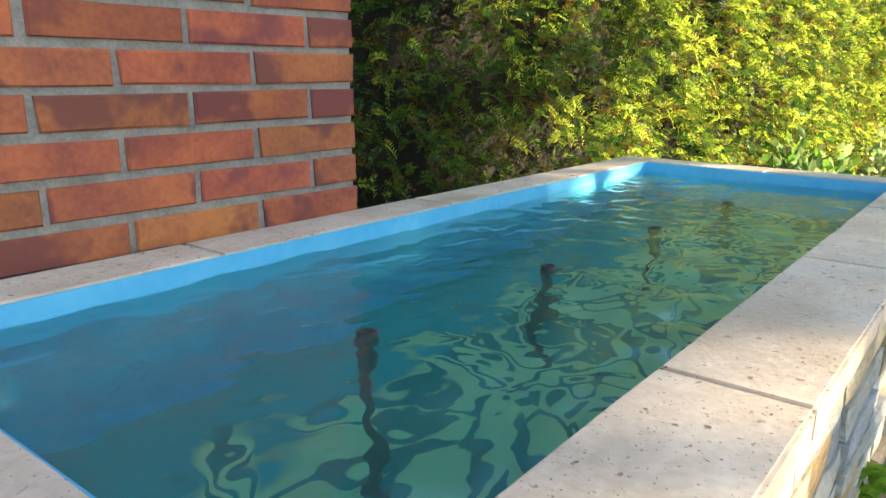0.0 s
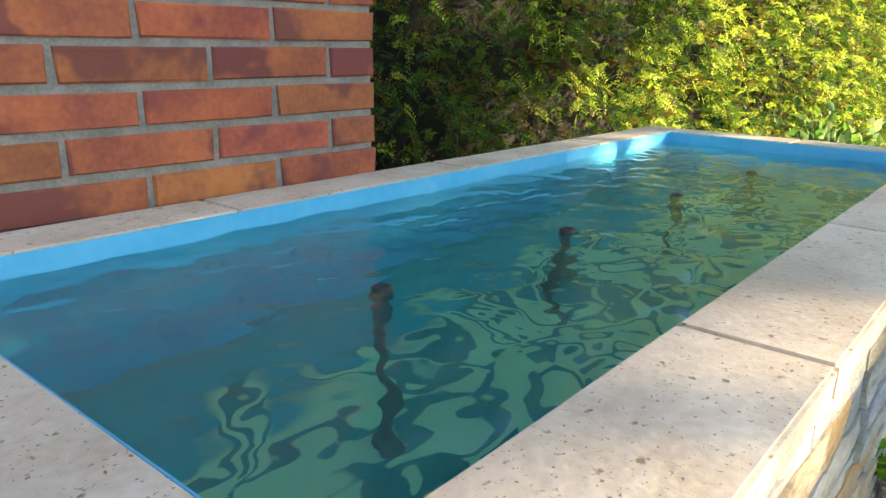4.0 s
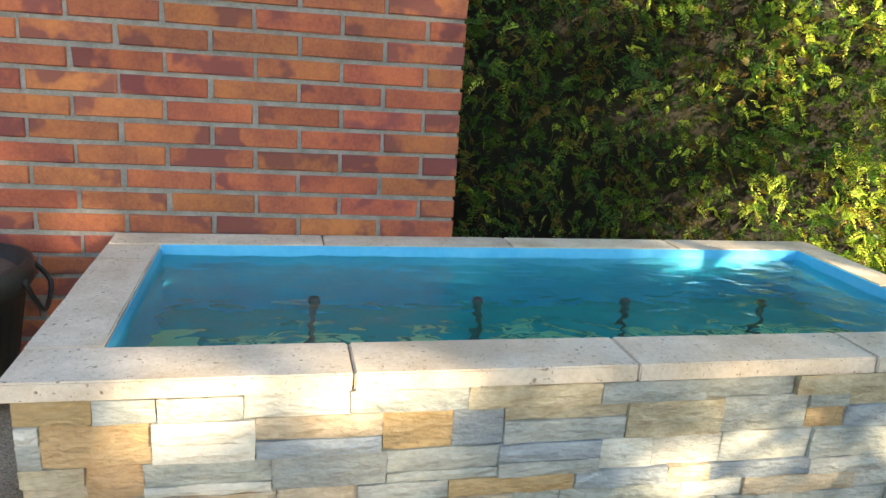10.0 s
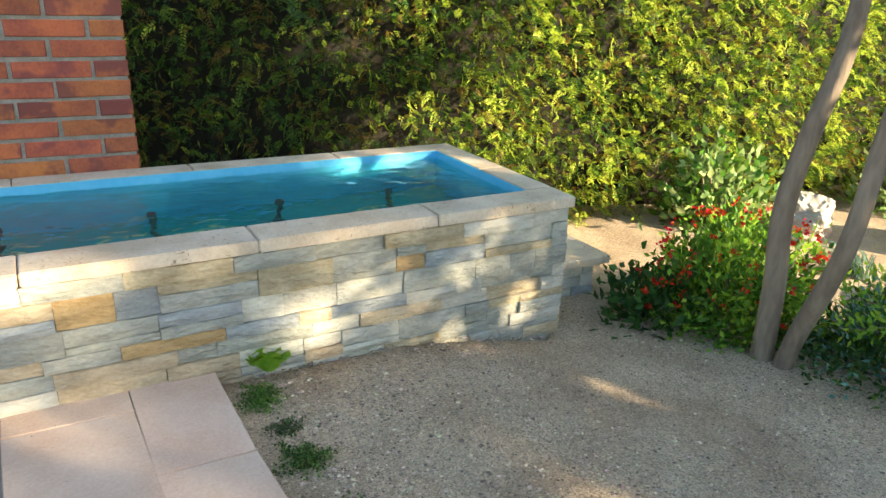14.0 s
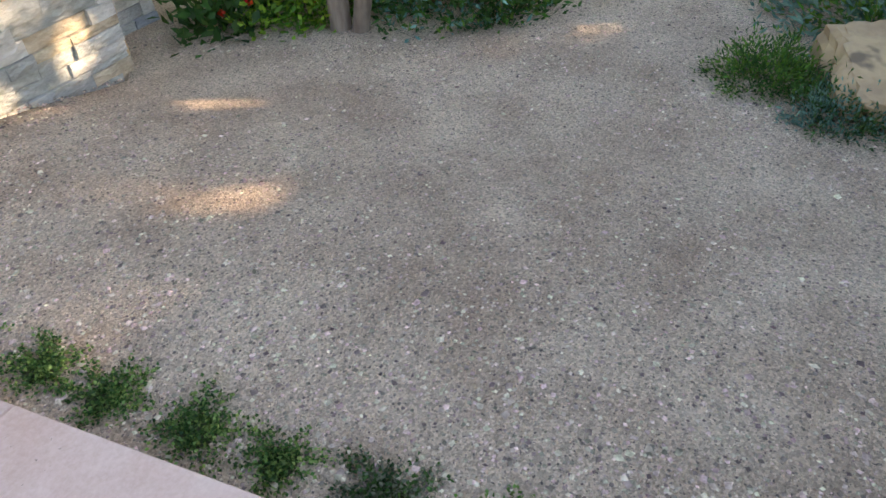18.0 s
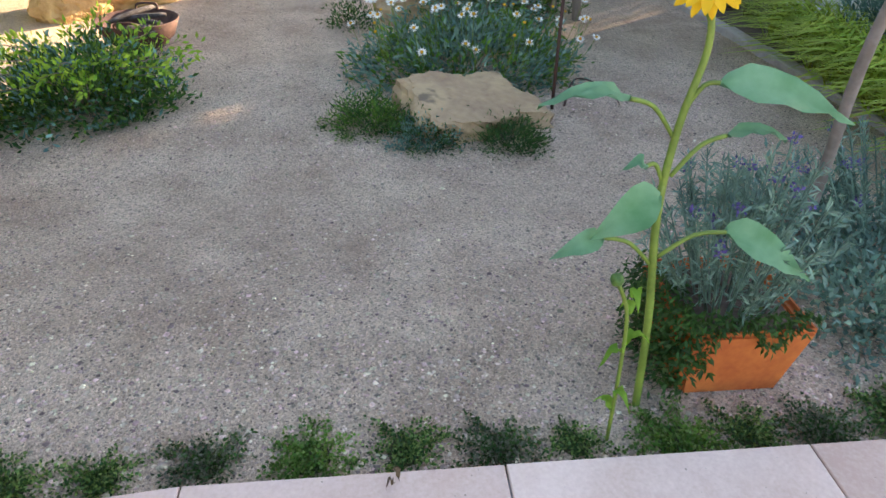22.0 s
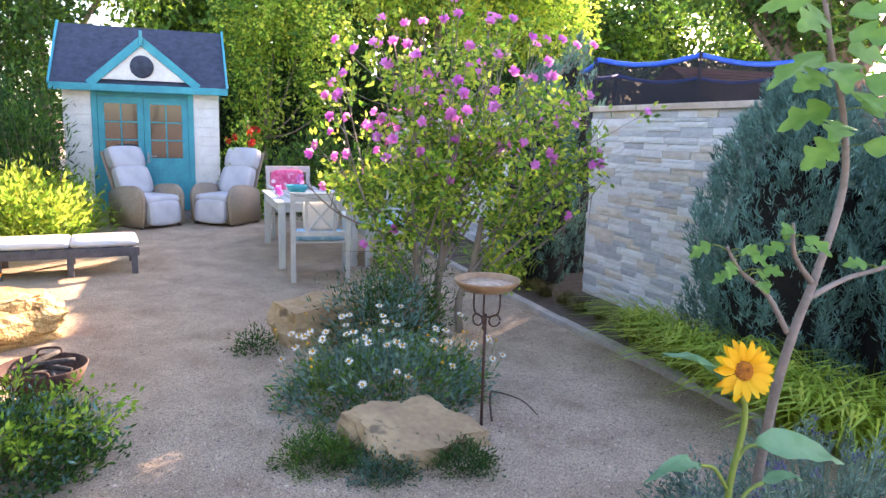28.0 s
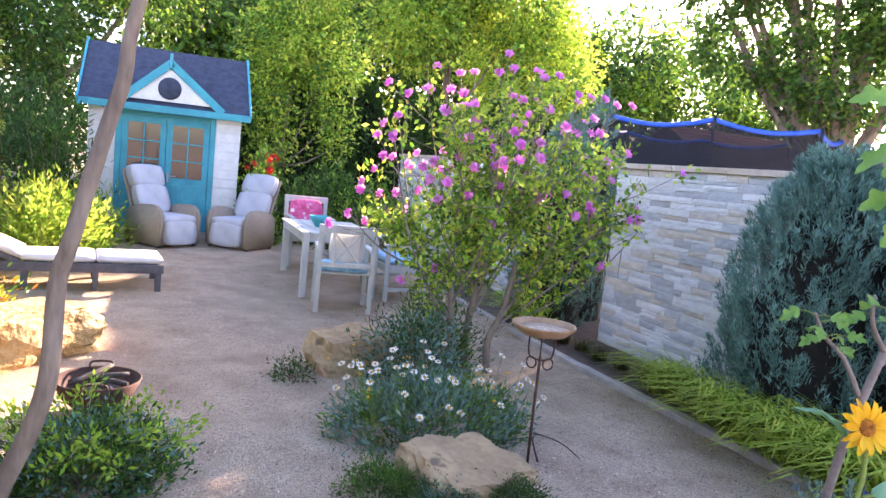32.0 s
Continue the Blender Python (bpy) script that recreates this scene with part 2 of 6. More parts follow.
def sstep(x, a, b):
    t = min(max((x - a) / (b - a), 0.0), 1.0)
    return t * t * (3 - 2 * t)


def G(x, y):
    """Height of the gravel."""
    if 0.18 < x < 2.76 and 0.06 < y < 1.06:
        return -0.3
    z = 0.07 - 0.10 * sstep(x, 1.9, 3.0) - 0.08 * sstep(x, 2.8, 6.0) + 0.13 * sstep(x, 8.3, 11.0)
    if 0.0 < x < 4 and y > -1.6:
        z -= 0.03 * sstep(x, 2.2, 2.8) * sstep(y, -1.2, 0.0)
    return z + 0.006 * noise.noise(Vector((x * 1.7, y * 1.7, 0)))


# ---------------------------------------------------------------- materials
M_brick = material("brick_red", lin("844838"), lin("b2683e"), scale=7, rough=0.85, bump=0.5, fine=90, vary=0.15, spots=(lin("78423a"), 6.5, 0.45), dist=0.004)
M_mortar = material("mortar_grey", lin("74726c"), lin("928e88"), scale=20, rough=0.95, bump=0.6, fine=160, dist=0.004)
M_trav = material("travertine_cream", lin("bca890"), lin("dccbb6"), scale=6, rough=0.75, bump=0.7, fine=80, vary=0.06, spots=(lin("8a765e"), 62, 0.35), dist=0.005)
M_clad = [material("cladding_" + n, lin(a), lin(b), scale=9, rough=0.8, bump=0.8, fine=55, vary=0.12, bump_scale=30, stretch=(1, 1, 2.4), dist=0.02)
          for n, a, b in (("grey", "8d8c82", "b2b0a4"), ("sand", "a08d70", "c7b698"), ("ochre", "a08056", "c0a074"), ("pale", "b3ad9e", "d0cabb"), ("slate", "84888a", "a6a8a6"))]
M_wallst = [material("quartzite_" + n, lin(a), lin(b), scale=8, rough=0.75, bump=0.7, fine=50, vary=0.1, bump_scale=28, stretch=(1, 1, 2.4), dist=0.01)
            for n, a, b in (("white", "d8d5cc", "eeece6"), ("warm", "cabda8", "e2d8c6"), ("grey", "b4b4b0", "d0d0cc"))]
M_blue = material("pool_paint_blue", lin("48aedc"), lin("68c0e6"), scale=4, rough=0.5, bump=0.3, fine=40, dist=0.004)
M_pipe = material("black_plastic", lin("1c1c1a"), lin("2e2c28"), scale=10, rough=0.5, bump=0.1, fine=60)
M_paver = material("paver_sandstone", lin("c4a48e"), lin("dcc2ae"), scale=3.5, rough=0.85, bump=0.4, fine=120, vary=0.06, spots=(lin("8a7464"), 75, 0.29), dist=0.003)
M_gravel = material("gravel_ground", lin("b0957a"), lin("d8c0a2"), scale=3, rough=0.95, bump=1.0, fine=170, bump_scale=190, spots=(lin("6e6156"), 130, 0.38), dist=0.02)
M_pebble = material("pebbles", lin("8a7664"), lin("ccb69c"), scale=30, rough=0.9, bump=0.2, fine=120, vary=0.72, island=True)
M_sandst = material("sandstone_boulder", lin("a8834c"), lin("d2b47c"), scale=4, rough=0.9, bump=1.0, fine=22, spots=(lin("8a6a40"), 5, 0.38), dist=0.05)
M_sand2 = material("sandstone_dull", lin("94785a"), lin("b89c72"), scale=4, rough=0.9, bump=0.8, fine=30, spots=(lin("74624a"), 6, 0.36), dist=0.02)
M_bark = material("bark_brown", lin("6c5c4e"), lin("988672"), scale=9, rough=0.9, bump=0.8, fine=50, stretch=(1, 1, 0.25), dist=0.01)
M_figbark = material("bark_grey_smooth", lin("72665a"), lin("94867a"), scale=9, rough=0.85, bump=0.4, fine=50, dist=0.006)
# near-black: twigs and the shade between leaves, put into one colour
M_core = material("painted_shade_and_twigs", lin("100f08"), lin("221c10"), scale=14, rough=1.0, bump=0.6, fine=60, dist=0.03)
M_soil = material("dark_soil", lin("4a3c30"), lin("6a5a4a"), scale=8, rough=1.0, bump=0.8, fine=60, dist=0.02)
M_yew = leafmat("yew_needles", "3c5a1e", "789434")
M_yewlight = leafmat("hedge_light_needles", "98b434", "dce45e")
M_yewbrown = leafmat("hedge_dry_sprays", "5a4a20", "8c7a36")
M_palebroad = leafmat("pale_broad_leaf", "6e8c48", "b4c688")
M_orange = leafmat("orange_tipped_leaf", "a08a2c", "c88a30")
M_leafmid = leafmat("leaf_mid_green", "3f6626", "6e9436")
M_leafdark = leafmat("leaf_dark_green", "2c4a22", "4c6e30")
M_leafbright = leafmat("leaf_bright_green", "6e9e2a", "b0cc4c", transl=0.55)
M_leafblue = leafmat("leaf_blue_green", "4c6e60", "7c9c88")
M_lav = leafmat("lavender_grey_green", "56705f", "86a088", transl=0.25)
M_juniper = leafmat("juniper_blue_green", "456c60", "7ca392", transl=0.25)
M_grassy = leafmat("ornamental_grass", "86a02c", "c2d05a", transl=0.5)
M_thyme = leafmat("creeping_thyme", "5c7a3a", "90a65a", vary=0.4)
M_petal_pink = leafmat("hibiscus_petal", "e070cc", "f8b0ea", vary=0.2, transl=0.5)
M_petal_white = leafmat("white_petal", "e8e6da", "f8f6ee", vary=0.05, transl=0.3)
M_petal_yel = leafmat("sunflower_petal", "f8ba08", "ffd42a", vary=0.12, transl=0.45)
M_red = leafmat("red_petal", "c01c14", "e43822", vary=0.2, transl=0.3)
M_yelcentre = material("flower_centre", lin("c88a14"), lin("e0a820"), scale=60, rough=0.9, bump=0.5, fine=200)
M_sunleaf = leafmat("sunflower_leaf", "5a8c58", "84ae82", vary=0.12, transl=0.35)
M_stem = material("green_stem", lin("5c6e20"), lin("7c8e34"), scale=12, rough=0.6, bump=0.2, fine=80)
M_terra = material("terracotta_orange", lin("b0541e"), lin("d07430"), scale=6, rough=0.8, bump=0.4, fine=60, spots=(lin("8a4820"), 8, 0.35), dist=0.005)
M_rust = material("rusty_iron", lin("3e2820"), lin("5e4236"), scale=20, rough=0.8, bump=0.4, fine=120, metal=0.3)
M_ceram = material("glazed_ceramic_tan", lin("8c6a4a"), lin("b4906a"), scale=10, rough=0.35, bump=0.2, fine=60)
M_teal = material("teal_paint", lin("1f8e9c"), lin("2fa6b2"), scale=5, rough=0.5, bump=0.15, fine=40, dist=0.003)
M_whitewood = material("white_painted_wood", lin("dcd8d0"), lin("f0ece6"), scale=5, rough=0.6, bump=0.2, fine=40, dist=0.003)
M_roof = material("bitumen_roof", lin("2e3442"), lin("454c5c"), scale=10, rough=0.9, bump=0.4, fine=150, dist=0.004)
M_cush = material("grey_cushion", lin("b2b0b2"), lin("cccacb"), scale=4, rough=0.95, bump=0.3, fine=200, dist=0.006)
M_wicker = material("wicker_beige", lin("8c7a66"), lin("b4a28c"), scale=60, rough=0.8, bump=0.8, fine=220, dist=0.006)
M_darkwood = material("lounger_dark_grey", lin("46444a"), lin("66646a"), scale=8, rough=0.7, bump=0.3, fine=60)
M_greywood = material("weathered_painted_wood", lin("aeb0aa"), lin("ccccc4"), scale=8, rough=0.75, bump=0.3, fine=60, stretch=(1, 1, 0.3))
M_loungecush = material("lounger_cushion_cream", lin("cfcac8"), lin("e6e2e0"), scale=4, rough=0.95, bump=0.2, fine=160)
M_bluecush = material("blue_striped_cushion", lin("5fa8cc"), lin("b8dcec"), scale=14, rough=0.95, bump=0.2, fine=120, stretch=(0.05, 1, 0.05))
M_pinkcush = material("pink_patterned_cushion", lin("d83c6c"), lin("f27ca4"), scale=12, rough=0.9, bump=0.1, fine=30, spots=(lin("f4d8e0"), 14, 0.4))
M_bowlteal = material("teal_ceramic_bowl", lin("1e8e98"), lin("38aab0"), scale=8, rough=0.3, bump=0.05, fine=40)
M_fabricblue = material("blue_pvc_edge", lin("1c50c0"), lin("2e68dc"), scale=6, rough=0.6, bump=0.1, fine=40)
M_net = material("black_net", lin("16181e"), lin("2a2e38"), scale=6, rough=0.9, bump=0.1, fine=60)
M_metalgrey = material("galvanised_metal", lin("8c8e90"), lin("a6a8aa"), scale=8, rough=0.45, bump=0.1, fine=60, metal=0.8)
M_curb = material("curb_concrete", lin("9c9288"), lin("bcb2a6"), scale=7, rough=0.9, bump=0.5, fine=70, vary=0.08)
M_rooftile = material("clay_roof_tile", lin("7a4a38"), lin("a86a50"), scale=10, rough=0.85, bump=0.4, fine=60, vary=0.2)
M_housewall = material("house_render_grey", lin("8a8a8c"), lin("a4a4a4"), scale=5, rough=0.9, bump=0.2, fine=80)
M_ash = material("ash_and_char", lin("2a2624"), lin("5a5450"), scale=18, rough=0.95, bump=0.6, fine=90)

M_net.node_tree.nodes["Principled BSDF"].inputs["Alpha"].default_value = 0.68
glass_m = bpy.data.materials.new("window_glass")
glass_m.use_nodes = True
gp = glass_m.node_tree.nodes["Principled BSDF"]
gp.inputs["Base Color"].default_value = (0.02, 0.022, 0.022, 1)
gp.inputs["Roughness"].default_value = 0.06
gp.inputs["Specular IOR Level"].default_value = 0.8

water_m = bpy.data.materials.new("pool_water")
water_m.use_nodes = True
t = water_m.node_tree
wp = t.nodes["Principled BSDF"]
wp.inputs["Base Color"].default_value = (0.30, 0.95, 0.86, 1)
wp.inputs["Roughness"].default_value, wp.inputs["IOR"].default_value = 0.015, 1.33
wp.inputs["Transmission Weight"].default_value = 0.94
wp.inputs["Specular IOR Level"].default_value = 0.22


# travertine: small brown pits and broad clouded stains
t = M_trav.node_tree
tb = t.nodes["Principled BSDF"].inputs["Base Color"]
for size, lo_p, hi_p, tone_p, amount in ((4.0, 0.50, 0.68, "b29c82", 0.55), (210.0, 0.665, 0.70, "6a5440", 0.75), (70.0, 0.72, 0.745, "584432", 0.8)):
    pit = t.nodes.new("ShaderNodeTexNoise")
    pit.inputs["Scale"].default_value, pit.inputs["Detail"].default_value = size, 2.5
    edge = t.nodes.new("ShaderNodeMapRange")
    edge.inputs["From Min"].default_value, edge.inputs["From Max"].default_value, edge.inputs["To Max"].default_value = lo_p, hi_p, amount
    blend = t.nodes.new("ShaderNodeMix")
    blend.data_type = "RGBA"
    blend.inputs[7].default_value = lin(tone_p)
    t.links.new([n for n in t.nodes if n.type == "TEX_COORD"][0].outputs["Object"], pit.inputs["Vector"])
    t.links.new(pit.outputs["Fac"], edge.inputs["Value"])
    t.links.new(edge.outputs["Result"], blend.inputs["Factor"])
    t.links.new(tb.links[0].from_socket, blend.inputs[6])
    t.links.new(blend.outputs[2], tb)

# grains in the gravel: cells of differing tone
t = M_gravel.node_tree
cells = t.nodes.new("ShaderNodeTexVoronoi")
cells.inputs["Scale"].default_value = 170.0
tone = t.nodes.new("ShaderNodeMapRange")
tone.inputs["To Min"].default_value, tone.inputs["To Max"].default_value = 0.70, 1.30
split = t.nodes.new("ShaderNodeSeparateColor")
shade = t.nodes.new("ShaderNodeHueSaturation")
gb = t.nodes["Principled BSDF"].inputs["Base Color"]
t.links.new(gb.links[0].from_socket, shade.inputs["Color"])
t.links.new([n for n in t.nodes if n.type == "TEX_COORD"][0].outputs["Object"], cells.inputs["Vector"])
t.links.new(cells.outputs["Color"], split.inputs[0])
t.links.new(split.outputs[0], tone.inputs["Value"])
t.links.new(tone.outputs["Result"], shade.inputs["Value"])
t.links.new(shade.outputs["Color"], gb)

# pool bottom: teal, with winding swirls painted on its front half as water reflections
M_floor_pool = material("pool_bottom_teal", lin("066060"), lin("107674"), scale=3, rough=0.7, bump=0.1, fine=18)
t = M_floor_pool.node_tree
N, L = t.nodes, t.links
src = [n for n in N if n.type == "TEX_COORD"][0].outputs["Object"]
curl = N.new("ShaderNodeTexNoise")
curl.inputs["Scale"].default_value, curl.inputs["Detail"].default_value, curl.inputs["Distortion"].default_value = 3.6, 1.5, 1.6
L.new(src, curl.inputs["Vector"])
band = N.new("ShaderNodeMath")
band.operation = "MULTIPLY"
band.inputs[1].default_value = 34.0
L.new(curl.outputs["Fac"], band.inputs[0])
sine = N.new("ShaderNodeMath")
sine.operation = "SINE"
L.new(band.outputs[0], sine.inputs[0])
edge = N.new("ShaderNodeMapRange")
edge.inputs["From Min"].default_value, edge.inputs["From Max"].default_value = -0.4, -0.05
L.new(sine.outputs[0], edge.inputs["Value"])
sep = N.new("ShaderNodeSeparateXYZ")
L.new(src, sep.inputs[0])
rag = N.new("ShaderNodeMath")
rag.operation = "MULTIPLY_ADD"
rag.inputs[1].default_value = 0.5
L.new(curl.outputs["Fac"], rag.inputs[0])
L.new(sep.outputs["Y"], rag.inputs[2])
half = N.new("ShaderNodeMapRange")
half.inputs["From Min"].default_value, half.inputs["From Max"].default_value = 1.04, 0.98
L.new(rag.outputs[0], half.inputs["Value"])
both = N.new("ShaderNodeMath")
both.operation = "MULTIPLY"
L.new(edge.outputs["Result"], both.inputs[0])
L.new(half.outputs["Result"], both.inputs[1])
painted_swirl = N.new("ShaderNodeMix")
painted_swirl.data_type = "RGBA"
painted_swirl.inputs[7].default_value = lin("d8c898")
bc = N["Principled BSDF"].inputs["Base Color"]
# lighter teal for the back half, outside the painted swirls
back_teal = N.new("ShaderNodeMix")
back_teal.data_type = "RGBA"
back_teal.inputs[6].default_value = lin("1a8c92")
L.new(half.outputs["Result"], back_teal.inputs["Factor"])
L.new(bc.links[0].from_socket, back_teal.inputs[7])
L.new(back_teal.outputs[2], painted_swirl.inputs[6])
L.new(both.outputs[0], painted_swirl.inputs["Factor"])
L.new(painted_swirl.outputs[2], bc)

# ---------------------------------------------------------------- ground
def spaced(lo, hi, a, b, fine):
    """Grid lines, fine between a and b, coarse outside."""
    out = list(np.arange(a, b + 1e-6, fine))
    step, x = fine, a
    while x > lo:
        step *= 1.5
        x -= step
        out.insert(0, x)
    step, x = fine, b
    while x < hi:
        step *= 1.5
        x += step
        out.append(x)
    return out


gx, gy = spaced(-400, 900, -1.0, 13.0, 0.12), spaced(-900, 500, -6.0, 2.0, 0.12)
gv = [(x, y, G(x, y)) for y in gy for x in gx]
nx = len(gx)
gf = [(j * nx + i, j * nx + i + 1, (j + 1) * nx + i + 1, (j + 1) * nx + i) for j in range(len(gy) - 1) for i in range(nx - 1)]
tagged(raw("ground", gv, gf, M_gravel, smooth=True), "compacted grey-brown gravel ground of the garden", "ground", kind="structure")

# ---------------------------------------------------------------- raised pool
PX0, PX1, PY0, PY1, TOP = 0.13, 2.82, -0.008, 1.128, 0.55      # outer edge of the coping
IX0, IX1, IY0, IY1 = 0.297, 2.683, 0.162, 0.989                 # inner edge
pool = thing("raised_pool", "raised rectangular pool with travertine coping and stone cladding", "pool", pose(0, 0, -0.1))


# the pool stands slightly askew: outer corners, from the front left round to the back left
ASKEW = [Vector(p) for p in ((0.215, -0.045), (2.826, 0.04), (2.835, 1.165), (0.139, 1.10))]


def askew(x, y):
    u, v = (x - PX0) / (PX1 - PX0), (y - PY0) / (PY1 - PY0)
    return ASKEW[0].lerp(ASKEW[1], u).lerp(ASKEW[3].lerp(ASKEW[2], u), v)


def at_pool(m=None):
    return Matrix.Translation((0, 0, 0.1))


bm = bmesh.new()
CORE = 0.03
for b in ((PX0 + CORE, PX1 - CORE, PY0 + CORE, IY0, -0.12, TOP - 0.046), (PX0 + CORE, PX1 - CORE, IY1, PY1 - 0.012, -0.12, TOP - 0.046),
          (PX0 + CORE, IX0, IY0, IY1, -0.12, TOP - 0.046), (IX1, PX1 - CORE, IY0, IY1, -0.12, TOP - 0.046)):
    box_bm(*b, bm=bm)
part("wall_core", bm, M_mortar, pool, at=at_pool())
bm = bmesh.new()
for b in ((IX0, IX1, IY0 + 0.0005, IY0 + 0.003, 0.02, TOP - 0.012), (IX0, IX1, IY1 - 0.005, IY1 - 0.0005, 0.02, TOP - 0.002),
          (IX0 + 0.0005, IX0 + 0.003, IY0 + 0.003, IY1 - 0.005, 0.02, TOP - 0.007), (IX1 - 0.005, IX1 - 0.0005, IY0 + 0.003, IY1 - 0.005, 0.02, TOP - 0.002)):
    box_bm(*b, bm=bm)
part("inner_lining", bm, M_blue, pool, "light blue painted inner wall", at=at_pool())
part("pool_bottom", box_bm(IX0 + 0.004, IX1 - 0.004, IY0 + 0.003, IY1 - 0.004, 0.0, 0.022), M_floor_pool, pool, "teal pool bottom with painted swirls of reflected light", at=at_pool())

# water with small ripples
WZ = 0.512
wx, wy = np.linspace(IX0 + 0.004, IX1 - 0.004, 300), np.linspace(IY0 + 0.003, IY1 - 0.004, 110)
wv = []
for y in wy:
    for x in wx:
        v = Vector((x, y, 0))
        a = 0.45 + 0.55 * noise.noise(v * 1.3 + Vector((5, 2, 0)))
        h = noise.noise(Vector((x * 9, y * 14, 1.7))) * 0.0055 + noise.noise(Vector((x * 22, y * 30, 4.1))) * 0.0026
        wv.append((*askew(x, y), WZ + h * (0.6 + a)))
wf = [(j * 300 + i, j * 300 + i + 1, (j + 1) * 300 + i + 1, (j + 1) * 300 + i) for j in range(109) for i in range(299)]
water = raw("water", wv, wf, water_m, smooth=True)
water.visible_shadow = False
tagged(water, "rippled clear greenish water in the pool", "water", kind="structure")

# coping slabs
def slab(x0, x1, y0, y1, seed):
    bm = box_bm(x0 + 0.0015, x1 - 0.0015, y0 + 0.0015, y1 - 0.0015, TOP - 0.043, TOP)
    bmesh.ops.subdivide_edges(bm, edges=[e for e in bm.edges if e.calc_length() > 0.2], cuts=5, use_grid_fill=True)
    bmesh.ops.bevel(bm, geom=[e for e in bm.edges if len(e.link_faces) == 2 and e.calc_face_angle(0) > 0.8], offset=0.004, segments=2, affect="EDGES")
    for v in bm.verts:
        n = noise.noise(v.co * 16 + Vector((seed, 0, 0)))
        if min(abs(v.co.y - y0), abs(v.co.y - y1), abs(v.co.x - x0), abs(v.co.x - x1)) < 0.006:
            v.co += Vector((v.co.x - (x0 + x1) / 2, v.co.y - (y0 + y1) / 2, 0)).normalized() * min(n, 0) * 0.006
        v.co.z += noise.noise(v.co * 6 + Vector((0, seed, 0))) * 0.0012
    part("coping_slab", bm, M_trav, pool, at=at_pool())


fx = [PX0, 0.835, 1.51, 2.177, PX1]
for i in range(4):
    slab(fx[i], fx[i + 1], PY0, IY0, i)
bx = [PX0, 0.827, 1.503, 2.166, PX1]
for i in range(4):
    slab(bx[i], bx[i + 1], IY1, PY1, i + 5)
for x0, x1, s in ((PX0, IX0, 11), (IX1, PX1, 14)):
    slab(x0, x1, IY0, 0.55 if x1 > 1 else 0.80, s)
    slab(x0, x1, 0.55 if x1 > 1 else 0.80, IY1, s + 1)

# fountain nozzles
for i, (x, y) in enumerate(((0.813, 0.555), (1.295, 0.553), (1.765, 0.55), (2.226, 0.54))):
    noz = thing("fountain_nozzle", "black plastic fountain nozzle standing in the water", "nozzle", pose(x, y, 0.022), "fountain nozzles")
    part("riser_pipe", lathe_bm([(0.02, 0), (0.02, 0.02), (0.011, 0.025), (0.011, 0.35), (0.013, 0.355), (0.013, 0.38), (0.011, 0.385), (0.011, 0.435)], 14), M_pipe, noz)
    part("nozzle_head", lathe_bm([(0.013, 0.435), (0.017, 0.44), (0.018, 0.468), (0.015, 0.471), (0.016, 0.49), (0.011, 0.492), (0.006, 0.485)], 14), M_pipe, noz)


# ---------------------------------------------------------------- stone cladding
def stone(u0, u1, z0, z1, depth, seed):
    """One split-face stone in the plane x-z, its face towards -y."""
    bm = bmesh.new()
    r = random.Random(seed)
    n = max(2, int((u1 - u0) / 0.05))
    zc = [0.0, 0.5, 1.0]
    grid = []
    for k, t in enumerate(zc):
        row = []
        for i in range(n + 1):
            edge = k in (0, 2) or i in (0, n)
            y = -depth + (0.004 if edge else 0.0) + r.uniform(-0.003, 0.003)
            row.append(bm.verts.new((u0 + (u1 - u0) * i / n + (r.uniform(-0.0015, 0.0015) if i in (0, n) else 0), y, z0 + (z1 - z0) * t + (r.uniform(-0.0015, 0.0015) if k != 1 else 0))))
        grid.append(row)
    back = [[bm.verts.new((v.co.x, 0.0, v.co.z)) for v in row] for row in (grid[0], grid[2])]
    for k in range(2):
        for i in range(n):
            bm.faces.new((grid[k][i], grid[k][i + 1], grid[k + 1][i + 1], grid[k + 1][i]))
    for i in range(n):
        bm.faces.new((back[0][i], back[0][i + 1], grid[0][i + 1], grid[0][i]))
        bm.faces.new((grid[2][i], grid[2][i + 1], back[1][i + 1], back[1][i]))
    bm.faces.new((back[0][0], grid[0][0], grid[1][0], grid[2][0], back[1][0]))
    bm.faces.new((grid[0][n], back[0][n], back[1][n], grid[2][n], grid[1][n]))
    return bm


def clad(parent, length, z0, z1, m, mats, weights, seed, hmin=0.042, hmax=0.10, lmin=0.11, lmax=0.36):
    """Random courses of split stones on a strip of wall."""
    r = random.Random(seed)
    z = z1
    k = 0
    while z > z0 + 0.01:
        h = min(r.uniform(hmin, hmax), z - z0)
        if z - h - z0 < 0.03:
            h = z - z0
        u = -r.uniform(0, 0.1)
        while u < length:
            w = r.uniform(lmin, lmax)
            a, b = max(u, 0), min(u + w, length)
            u += w
            if length - b < 0.05:
                b, u = length, length + 1
            if b - a < 0.012:
                continue
            cuts = [z - h, z]
            if h > 0.065 and r.random() < 0.5:
                cuts = [z - h, z - h * r.choice((0.4, 0.55, 0.68)), z]
            for c0, c1 in zip(cuts, cuts[1:]):
                k += 1
                mat = r.choices(mats, weights)[0]
                part("stone", stone(a + 0.001, b - 0.001, c0 + 0.001, c1 - 0.001, r.uniform(0.012, 0.032), seed * 977 + k), mat, parent, at=m)
        z -= h


